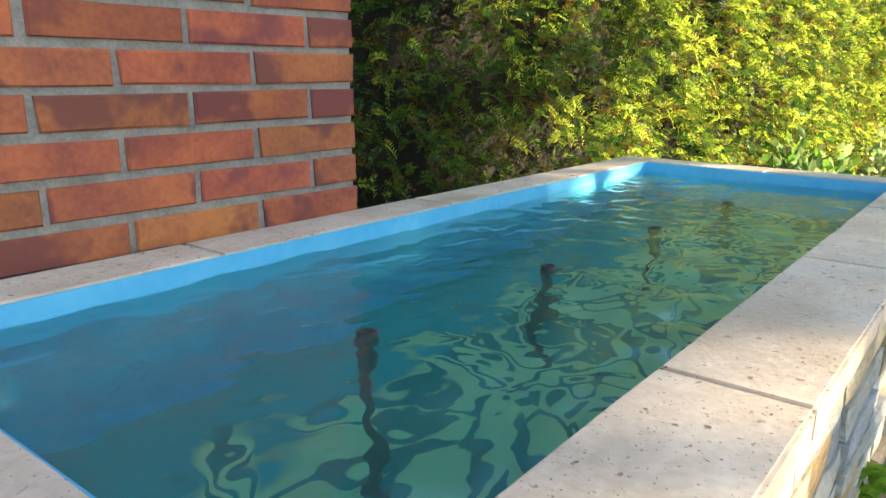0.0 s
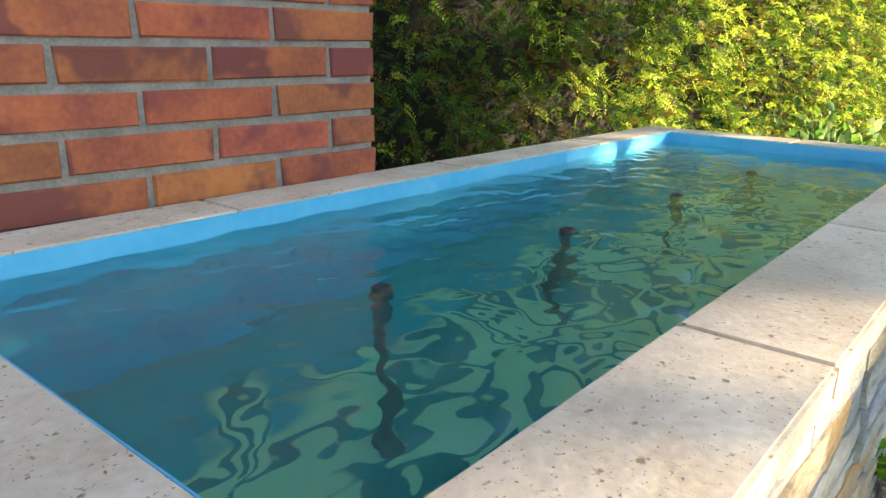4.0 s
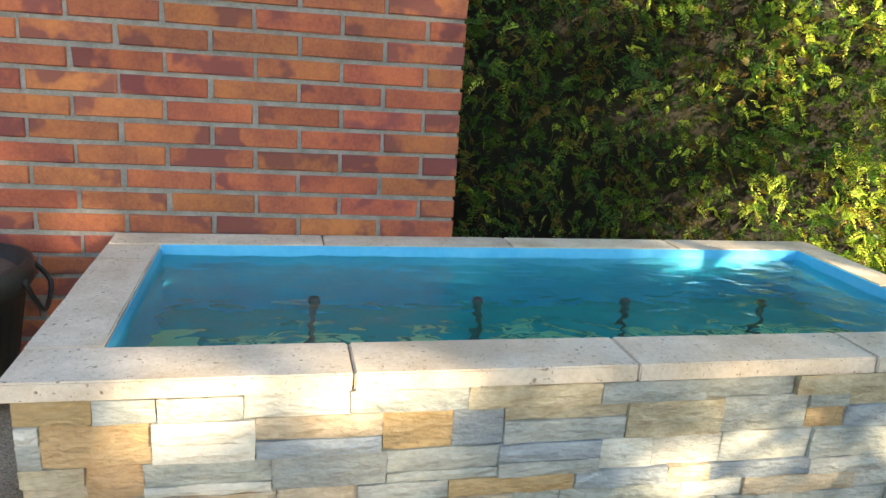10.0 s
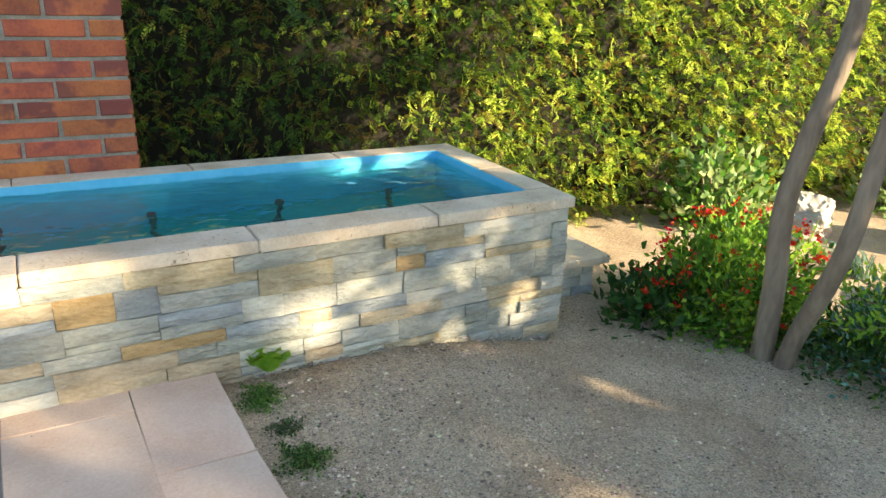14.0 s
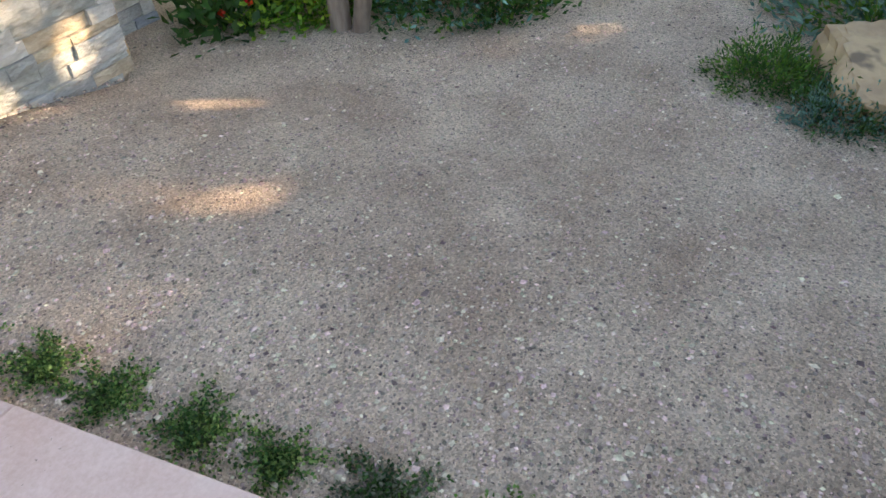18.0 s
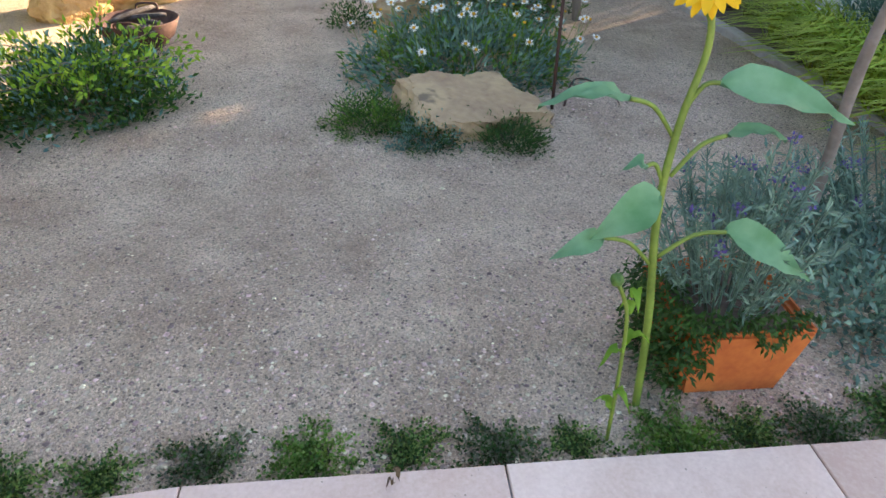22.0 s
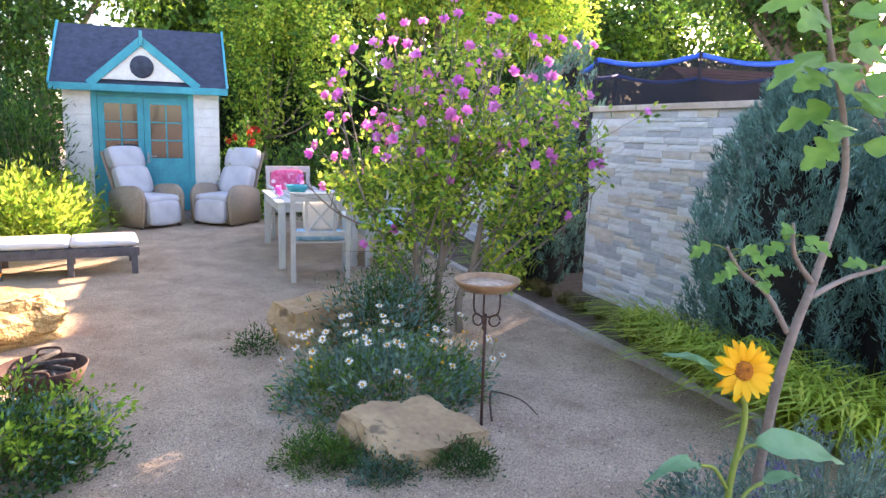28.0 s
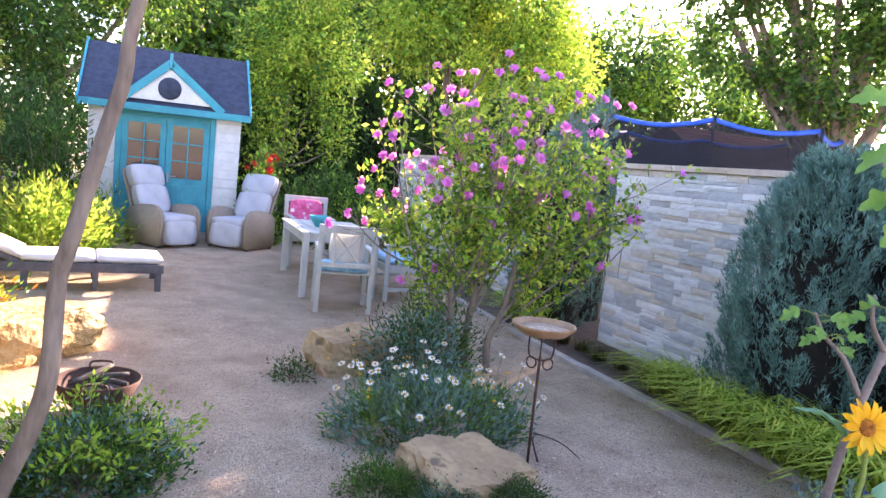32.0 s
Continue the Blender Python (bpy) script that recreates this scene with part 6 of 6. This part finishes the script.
lv = thing("lavender", "grey-green lavender with purple flower spikes in the pot", "lavender", pose(1.87, -2.91, 0.245))


def lavender(parent, n_st, r, h, off=(0, 0, 0)):
    cs, ds = [], []
    bm = bmesh.new()
    fl = []
    for i in range(n_st):
        a, q = rng.random() * 6.283, r * math.sqrt(rng.random())
        t = Vector((q * math.cos(a), q * math.sin(a), h * (0.55 + 0.45 * rng.random()) * (1 - 0.35 * (q / r) ** 2)))
        b = Vector((t.x * 0.5, t.y * 0.5, 0))
        o = Vector(off)
        tube_bm([b + o, b.lerp(t, 0.5) + o, t + o], [0.003, 0.0024, 0.0015], 4, bm, cap=False)
        for k in range(34):
            s = 0.15 + 0.85 * rng.random() ** 0.7
            cs.append(np.array(b.lerp(t, s) + o))
            ds.append(np.array((t - b).normalized()) * 0.7 + rng.normal(size=3) * 0.6)
        if i % 5 == 0:
            fl.append(t + o)
    part("stalk", bm, M_lav, parent)["kind"] = "stuff"
    leaves("foliage", np.array(cs), np.array(ds), 0.034, 0.0052, M_lav, parent)
    pc = np.repeat(np.array(fl), 14, 0) + rng.normal(size=(len(fl) * 14, 3)) * np.array([0.006, 0.006, 0.009])
    leaves("flower_spike", pc, rng.normal(size=pc.shape) + np.array([0, 0, 0.8]), 0.010, 0.007, M_lavflower, parent, "small purple flower heads")


M_lavflower = leafmat("lavender_flower", "4a3a6e", "7a68a4")
lavender(lv, 66, 0.22, 0.38)
lv2 = thing("lavender", "spreading grey-green lavender in the bed", "lavender", gp(2.35, -3.75))
lavender(lv2, 110, 0.40, 0.42)
bush("silver_groundcover", "low silvery ground cover beside the pot", gp(2.0, -3.45), 0.33, 0.12, 2600, [M_leafblue, M_lav], 0.03, 0.45, twigs=4)
bush("silver_groundcover", "low silvery ground cover beside the pot", gp(2.5, -3.5), 0.35, 0.12, 2200, [M_leafblue, M_lav], 0.03, 0.45, twigs=4)

M_mat = material("matted_stems", lin("2c3018"), lin("4a4a28"), scale=40, rough=1.0, bump=0.8, fine=160)
M_drymat = leafmat("dull_thyme", "62644c", "888a6e", vary=0.3)
# thyme cushions along the terrace
TH = [(1.50, -0.14, 0.085, 0), (1.525, -0.34, 0.06, 2), (1.53, -0.50, 0.085, 3), (1.55, -0.80, 0.08, 1), (1.575, -1.03, 0.085, 3), (1.58, -1.20, 0.085, 1), (1.60, -1.41, 0.09, 3), (1.61, -1.58, 0.08, 3), (1.635, -1.78, 0.09, 2), (1.63, -1.98, 0.095, 0), (1.63, -2.17, 0.085, 3),
      (1.625, -2.36, 0.09, 2), (1.625, -2.515, 0.075, 1), (1.615, -2.73, 0.105, 0), (1.62, -2.89, 0.085, 1), (1.62, -3.05, 0.10, 2), (1.64, -3.25, 0.11, 1)]
for x, y, r, k in TH:
    b = thing("thyme_cushion", ("fresh green", "dark green", "dull brownish green", "yellow-green")[k] + " creeping thyme cushion at the terrace edge", "ground cover", gp(x, y), "thyme cushions")
    cs, ds = [], []
    for i in range(int(150 * (r / 0.1) ** 2)):
        a = rng.random() * 6.283
        reach = r * (0.45 + 0.55 * rng.random() ** 0.6) * (1.04 + 0.75 * noise.noise(Vector((math.cos(a) * 2.2 + x * 9, math.sin(a) * 2.2 + y * 9, 0))))
        u = np.array([math.cos(a), math.sin(a) * 1.1, 0.0])
        hgt = 0.03 * r + 0.008 * rng.random()
        for q in np.arange(0.12, 1.0, 0.0065 / reach):
            cs.append(u * reach * q + np.array([0, 0, hgt * math.sin(min(1.0, q * 1.25) * 2.6) + 0.003]) + rng.normal(size=3) * 0.003)
            ds.append(rng.normal(size=3) * 0.8 + u * 0.6 + np.array([0, 0, 0.15]))
    part("mat", lathe_bm([(r * 0.44, 0.0), (r * 0.4, 0.002), (r * 0.28, 0.004), (r * 0.1, 0.005)], 14), M_mat, b)
    cs, ds = np.array(cs), np.array(ds)
    for m_i, mat in enumerate([(M_thyme, M_leafmid), (M_leafdark, M_thyme), (M_leafdark, M_drymat), (M_thyme, M_leafdark)][k]):
        leaves("foliage", cs[m_i::2], ds[m_i::2], 0.0092, 0.0072, mat, b)
big = thing("broadleaf_weed", "low plant with large round light green leaves at the pool foot", "plant", gp(1.56, 0.02))
for k in range(7):
    a = k * 0.9
    big_leaf((0.01 * math.cos(a), 0.01 * math.sin(a) - 0.02, 0.02), (0.07 * math.cos(a), 0.03 * math.sin(a) - 0.06, 0.10 + 0.02 * (k % 3)), 0.085, big, M_leafbright, side=(1, 0.3 * math.sin(a), 0.2 * math.cos(a)))

# ---------------------------------------------------------------- bed: grass, junipers, fig
def grass_tuft(name, label, at, n, h, r, mat, width=0.008):
    g = thing(name, label, "grass", at)
    v, f = [], []
    for i in range(n):
        a, q = rng.random() * 6.283, r * 0.35 * math.sqrt(rng.random())
        ln_, da_ = h * (0.7 + 0.6 * rng.random()), rng.random() * 6.283
        dx, dy = math.cos(da_) * 0.9 - 0.15, math.sin(da_) * 0.8 + 0.7
        b = np.array([q * math.cos(a), q * math.sin(a), 0.0])
        sd = np.array([-dy, dx, 0]) * width / 2
        o = len(v)
        for t, w in ((0, 0.6), (0.35, 1.0), (0.7, 0.8), (1.0, 0.1)):
            c = b + np.array([dx, dy, 0]) * r * (t ** 1.5) * 0.9 + np.array([0, 0, ln_ * (t - 0.62 * t * t)])
            v += [c - sd * w, c + sd * w]
        f += [(o + 2 * k, o + 2 * k + 1, o + 2 * k + 3, o + 2 * k + 2) for k in range(3)]
    raw("blades", v, f, mat, g)
    return g


gt = grass_tuft("hakone_grass", "arching yellow-green ornamental grass along the curb", gp(4.3, -4.72), 110, 0.72, 0.46, M_grassy, 0.012)
gt["group"] = "ornamental grass tufts"
for x, y in ((3.0, -4.55), (3.35, -4.75), (3.7, -4.6), (3.95, -4.85), (4.6, -4.8), (4.85, -4.75), (3.2, -5.0), (7.0, -4.75), (7.4, -4.8), (2.75, -4.8), (4.1, -4.6), (3.15, -4.50), (3.5, -4.54), (3.85, -4.56), (2.8, -4.52)):
    copy_thing(gt, gp(x, y, 0, rng.random() * 40 - 20))
st_ = grass_tuft("silver_tuft", "small spiky silvery tuft beside the red flowers", gp(4.74, -0.03), 90, 0.26, 0.2, M_lav, 0.01)
gd = grass_tuft("dry_grass", "reddish dark grass at the foot of the wall", gp(5.2, -4.85), 160, 0.34, 0.18, leafmat("reddish_grass", "5a4a30", "7c7a44"), 0.005)
for x in (5.5, 5.8, 6.1, 6.4, 6.7):
    copy_thing(gd, gp(x, -4.85 + 0.1 * rng.random(), 0, rng.random() * 90))


def juniper(name, label, at, r, h, count):
    j = thing(name, label, "conifer", at)
    part("trunk", tube_bm([(0, 0, -0.05), (0.02, 0, h * 0.4), (0, 0, h * 0.85)], [0.06, 0.04, 0.01], 8), M_bark, j)
    nc = count // 40
    z = rng.random(nc) ** 0.8 * h
    rr = r * np.clip(1.15 - (z / h) ** 2.2, 0.05, 1) * (0.75 + 0.3 * rng.random(nc))
    a = rng.random(nc) * 6.283
    rr *= 1 + 0.18 * np.sin(a * 3 + z * 4)
    c = np.stack([rr * np.cos(a), rr * np.sin(a), z], -1)
    d = np.stack([np.cos(a) * 0.5, np.sin(a) * 0.5, np.ones(nc)], -1)
    i = rng.integers(0, nc, count)
    s = rng.random((count, 1))
    p = c[i] + unit(d[i]) * s * 0.16 - np.stack([np.cos(a[i]), np.sin(a[i]), np.zeros(count)], -1) * 0.0 + rng.normal(size=(count, 3)) * 0.02 * (1.2 - s)
    keep = ~in_gap(p + np.array(at.translation))
    leaves("foliage", p[keep], (d[i] + rng.normal(size=(count, 3)) * 0.45)[keep], 0.055, 0.009, M_juniper, j)
    # dark filler, coloured as the shade inside the juniper
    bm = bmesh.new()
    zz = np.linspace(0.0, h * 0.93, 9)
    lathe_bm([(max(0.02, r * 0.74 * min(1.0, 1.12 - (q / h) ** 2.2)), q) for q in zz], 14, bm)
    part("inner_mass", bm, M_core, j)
    return j


juniper("juniper", "dense blue-green juniper beside the wall", gp(4.08, -5.28), 0.58, 1.8, 44000)
juniper("juniper", "dense blue-green juniper beside the wall", gp(3.35, -5.75), 0.6, 1.7, 12000)
juniper("juniper", "dense blue-green juniper beside the wall", gp(3.72, -5.85), 0.6, 1.95, 12000)
juniper("juniper", "dense blue-green juniper beside the wall", gp(2.75, -5.5), 0.6, 1.9, 12000)
juniper("juniper", "upright dark juniper between the wall pieces", gp(7.15, -5.0), 0.45, 2.15, 18000)
juniper("juniper", "upright dark juniper behind the wall", gp(7.6, -5.6), 0.4, 2.5, 8000)

# fig
fg = thing("fig_tree", "young fig tree with smooth grey stem and lobed leaves", "tree", gp(2.45, -3.42))
fo = Matrix.Translation((-2.45, 3.37, -G(2.45, -3.42)))
F0 = smooth_line([(2.45, -3.42, 0.0), (2.42, -3.40, 0.25), (2.32, -3.33, 0.62), (2.26, -3.32, 0.86), (2.25, -3.37, 1.03), (2.25, -3.44, 1.30), (2.25, -3.40, 1.53), (2.24, -3.32, 1.69), (2.23, -3.25, 1.86)], 4)
part("trunk", tube_bm(F0, [0.019 - 0.013 * i / len(F0) for i in range(len(F0))], 10), M_figbark, fg, at=fo)
F1 = smooth_line([(2.27, -3.30, 0.84), (2.27, -3.20, 0.97), (2.25, -3.07, 1.05), (2.24, -3.0, 1.13)], 4)
F2 = smooth_line([(2.25, -3.34, 0.95), (2.25, -3.50, 1.01), (2.24, -3.68, 1.05), (2.22, -3.85, 1.15)], 4)
F3 = smooth_line([(2.25, -3.36, 1.0), (2.22, -3.24, 1.10), (2.2, -3.2, 1.2)], 4)
for ln in (F1, F2, F3):
    part("branch", tube_bm(ln, [0.010 - 0.006 * i / len(ln) for i in range(len(ln))], 7), M_figbark, fg, at=fo)


def fig_leaf(base, d, width, face, parent):
    """A lobed leaf from base along d, its face turned to the way given."""
    base, d, face = Vector(base), Vector(d), Vector(face)
    s = d.cross(face).normalized()
    up = s.cross(d).normalized()
    prof = [(0.0, 0.10), (0.04, 0.50), (0.13, 0.86), (0.24, 0.98), (0.33, 0.70), (0.38, 0.40), (0.45, 0.50), (0.56, 0.86), (0.66, 0.74), (0.72, 0.40), (0.78, 0.36), (0.88, 0.30), (1.0, 0.03)]
    bm = bmesh.new()
    rows = [[bm.verts.new(base + d * t + d * (0.10 * abs(k) * w) + s * (k * w * width / 2) + up * (abs(k) * w * 0.10 * width + 0.004 * math.sin(9 * t + 3 * k)) - Vector((0, 0, 0.18 * d.length * t * t))) for k in (-1, -0.5, 0, 0.5, 1)] for t, w in prof]
    for a, b in zip(rows, rows[1:]):
        for k in range(4):
            bm.faces.new((a[k], a[k + 1], b[k + 1], b[k])).smooth = True
    return part("leaf", bm, M_figleaf, parent, at=fo)


M_figleaf = leafmat("fig_leaf", "5c8a3c", "86ae54", vary=0.15, transl=0.4)
for ln, n_, s0, size in ((F0, 20, 0.68, 0.15), (F1, 9, 0.5, 0.065), (F2, 5, 0.5, 0.08), (F3, 5, 0.5, 0.075)):
    for k in range(n_):
        b = Vector(ln[min(int((s0 + (1 - s0) * (k + 0.5) / n_) * (len(ln) - 1)), len(ln) - 1)])
        a = k * 2.4 + n_
        o = Vector((math.cos(a) * 0.8 - 0.2, math.sin(a), 0.25))
        e = b + o * (0.03 + 0.04 * rng.random())
        part("leaf_stalk", tube_bm([b, (b + e) / 2 + Vector((0, 0, 0.006)), e], 0.0022, 5), M_stem, fg, at=fo)
        fig_leaf(e, Vector((o.x, o.y, -0.55 + 0.8 * rng.random())).normalized() * size * (0.75 + 0.5 * rng.random()), size * 0.72, (-0.7 + rng.normal() * 0.3, 0.3 + rng.normal() * 0.3, 0.7), fg)

# ---------------------------------------------------------------- beyond the wall
tp = thing("trampoline", "trampoline with black net and blue upper edge behind the wall", "trampoline", pose(10.0, -9.3, -0.1))
RT = 1.98
corner = [Vector((RT * math.cos(k * math.pi / 4 + 0.1), RT * math.sin(k * math.pi / 4 + 0.1), 2.62)) for k in range(9)]
ring = []
for k in range(8):
    for q in range(5):
        ring.append(corner[k].lerp(corner[k + 1], q / 5) - Vector((0, 0, 0.10 * math.sin(math.pi * q / 5))))
ring.append(ring[0].copy())
part("blue_edge", tube_bm(ring, 0.035, 8), M_fabricblue, tp, "bright blue padded rim")
part("frame_ring", tube_bm([Vector((p.x, p.y, 0.75)) for p in ring], 0.03, 8), M_metalgrey, tp)
v = [(p.x * 0.995, p.y * 0.995, 0.78 + (p.z - 0.8) * q) for q in (0, 0.33, 0.66, 1.0) for p in ring[:-1]]
f = [(j * 40 + i, j * 40 + (i + 1) % 40, (j + 1) * 40 + (i + 1) % 40, (j + 1) * 40 + i) for j in range(3) for i in range(40)]
M_netsee = material("black_net_see_through", lin("101218"), lin("20242c"), scale=6, rough=0.9, bump=0.0)
nt = M_netsee.node_tree
tr_, mx_ = nt.nodes.new("ShaderNodeBsdfTransparent"), nt.nodes.new("ShaderNodeMixShader")
mx_.inputs["Fac"].default_value = 0.12
nt.links.new(nt.nodes["Principled BSDF"].outputs["BSDF"], mx_.inputs[1])
nt.links.new(tr_.outputs["BSDF"], mx_.inputs[2])
nt.links.new(mx_.outputs["Shader"], nt.nodes["Material Output"].inputs["Surface"])
raw("net", v, f, M_netsee, tp)
part("jumping_mat", lathe_bm([(0.02, 0.74), (RT * 0.9, 0.74), (RT * 0.9, 0.76), (0.02, 0.76)], 30), M_net, tp)
for k in range(8):
    a = k * math.pi / 4 + 0.1
    part("pole", tube_bm([(RT * 1.03 * math.cos(a), RT * 1.03 * math.sin(a), 0), (RT * 1.03 * math.cos(a), RT * 1.03 * math.sin(a), 2.66)], 0.022, 8), M_net, tp)

th = None
for i in range(13):
    x, y = 15.6 + 0.25 * math.sin(i * 2.1), -2.2 - i * 0.72
    hgt = 3.0 + 0.35 * math.sin(i * 1.7)
    if th is None:
        th = thing("thuja", "narrow dark green thuja in a row", "conifer", pose(x, y, 0), "row of thujas")
        # dark filler, coloured as the shade inside the thuja
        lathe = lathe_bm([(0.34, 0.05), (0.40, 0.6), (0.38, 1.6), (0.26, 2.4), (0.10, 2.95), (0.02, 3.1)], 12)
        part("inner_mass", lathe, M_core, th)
        z = rng.random(5200) ** 0.85 * 3.15
        rr = np.interp(z, [0, 0.6, 1.6, 2.4, 2.95, 3.2], [0.42, 0.47, 0.45, 0.33, 0.17, 0.04]) * (0.85 + 0.25 * rng.random(5200))
        a = rng.random(5200) * 6.283
        leaves("foliage", np.stack([rr * np.cos(a), rr * np.sin(a), z], -1), np.stack([np.cos(a) * 0.6, np.sin(a) * 0.6, np.ones(5200)], -1) + rng.normal(size=(5200, 3)) * 0.4, 0.11, 0.04, M_leafdark, th)
    else:
        copy_thing(th, pose(x, y, 0, 0, 0, i * 50))

hs = thing("neighbour_house", "neighbouring low house with a clay tile roof", "house", pose(24.0, -29.0, -0.6))
part("wall", box_bm(0, 8, -10, 6, 0, 3.0), M_housewall, hs)
rt_ = []
for k in range(14):
    t0, t1 = k / 14, (k + 1) / 14
    part("tile_course", beam_bm((-0.6 + 4.6 * t0, -2, 2.8 + 2.4 * t0 + 0.03), (-0.6 + 4.6 * t1 + 0.1, -2, 2.8 + 2.4 * t1 + 0.03), 17.0, 0.06, 0.01), M_rooftile, hs)
part("roof", beam_bm((8.6, -2, 2.8), (4.0, -2, 5.2), 17.0, 0.08), M_rooftile, hs)

M_dry = leafmat("dry_leaf_brown", "5c4630", "84684a", vary=0.3, transl=0.2)

# ---------------------------------------------------------------- loose gravel stones
def pebbles(name, label, n, area, smin, smax, bias=0.0):
    x0, x1, y0, y1 = area
    x, y = rng.uniform(x0, x1, n), rng.uniform(y0, y1, n)
    s = smin + (smax - smin) * rng.random(n) ** 2.5
    z = np.array([G(a, b) for a, b in zip(x, y)])
    base = np.array([(1, 0, 0), (0, 1, 0), (-1, 0, 0), (0, -1, 0), (0, 0, 0.7)])
    q = base[None] * (0.75 + 0.5 * rng.random((n, 5, 1)))
    a = rng.random(n) * 6.283
    ca, sa = np.cos(a)[:, None], np.sin(a)[:, None]
    px = q[:, :, 0] * ca - q[:, :, 1] * sa
    py = (q[:, :, 0] * sa + q[:, :, 1] * ca)
    st_ = (0.7 + 0.6 * rng.random(n))[:, None]
    v = np.stack([x[:, None] + px * s[:, None] * st_, y[:, None] + py * s[:, None], z[:, None] + q[:, :, 2] * s[:, None] * 0.8 - s[:, None] * 0.05], -1).reshape(-1, 3)
    o = np.arange(n)[:, None] * 5
    tri = np.array([0, 1, 4, 1, 2, 4, 2, 3, 4, 3, 0, 4])
    idx = (o + tri[None]).reshape(-1)
    me = bpy.data.meshes.new(name)
    me.vertices.add(len(v))
    me.vertices.foreach_set("co", v.astype(np.float32).ravel())
    me.loops.add(len(idx))
    me.loops.foreach_set("vertex_index", idx.astype(np.int32))
    me.polygons.add(n * 4)
    me.polygons.foreach_set("loop_start", np.arange(0, n * 12, 3, dtype=np.int32))
    me.update(calc_edges=True)
    me.materials.append(M_pebble)
    return tagged(new(name, me), label, "gravel", kind="stuff")


pebbles("fine_gravel", "fine loose grey and tan gravel grains", 110000, (1.5, 4.6, -4.4, 0.3), 0.0013, 0.0062)
pebbles("fine_gravel", "fine loose gravel grains along the path", 24000, (4.6, 8.0, -4.4, -0.2), 0.003, 0.008)
pebbles("edge_pebbles", "rounded pebbles along the terrace edge", 3200, (1.42, 1.9, -3.4, 0.05), 0.003, 0.0095)

pebbles("scattered_stones", "small scattered stones on the gravel", 6000, (1.5, 4.6, -4.4, 0.3), 0.004, 0.011)

tw_ = smooth_line([(3.74, -3.02, 0.02), (3.95, -3.10, 0.05), (4.12, -3.20, 0.03), (3.98, -3.30, 0.02), (3.77, -3.30, 0.01)], 4)
tagged(part("fallen_twig", tube_bm([(q.x, q.y, q.z + G(q.x, q.y)) for q in tw_], [0.006 - 0.004 * k / len(tw_) for k in range(len(tw_))], 6), M_rust), "thin dark bent twig on the gravel beside the bird bath", "twig")

# dry leaves on the terrace
for x, y, a in ((1.524, -2.152, 20), (1.512, -2.14, 130)):
    dl = thing("dry_leaf", "small curled brown dry leaf on the terrace pavers", "leaf", pose(x, y, 0.1235, 0, 0, a), "dry leaves")
    big_leaf((0, 0, 0.001), (0.018, 0.002, 0.004), 0.010, dl, M_dry, droop=0.0, name="blade")
    part("leaf_stalk", tube_bm([(0.002, 0, 0.002), (-0.006, 0.001, 0.002)], 0.0006, 5), M_dry, dl)

# dark planter between the wall and the pool
pl = thing("round_planter", "large black plastic planter with soil and leaf litter", "plant pot", pose(-0.27, 0.78, 0.115))
part("tub", lathe_bm([(0.02, 0.0), (0.17, 0.0), (0.225, 0.33), (0.235, 0.335), (0.25, 0.36), (0.25, 0.415), (0.232, 0.42), (0.222, 0.36), (0.02, 0.36)], 32), M_pipe, pl)
part("potting_soil", lathe_bm([(0.02, 0.362), (0.222, 0.365), (0.2, 0.385), (0.02, 0.392)], 20), M_soil, pl)
part("carry_handle", tube_bm(smooth_line([(0.19, 0.17, 0.38), (0.235, 0.2, 0.3), (0.25, 0.1, 0.24), (0.262, 0.0, 0.3), (0.25, -0.04, 0.38)], 4), 0.008, 6), M_pipe, pl)
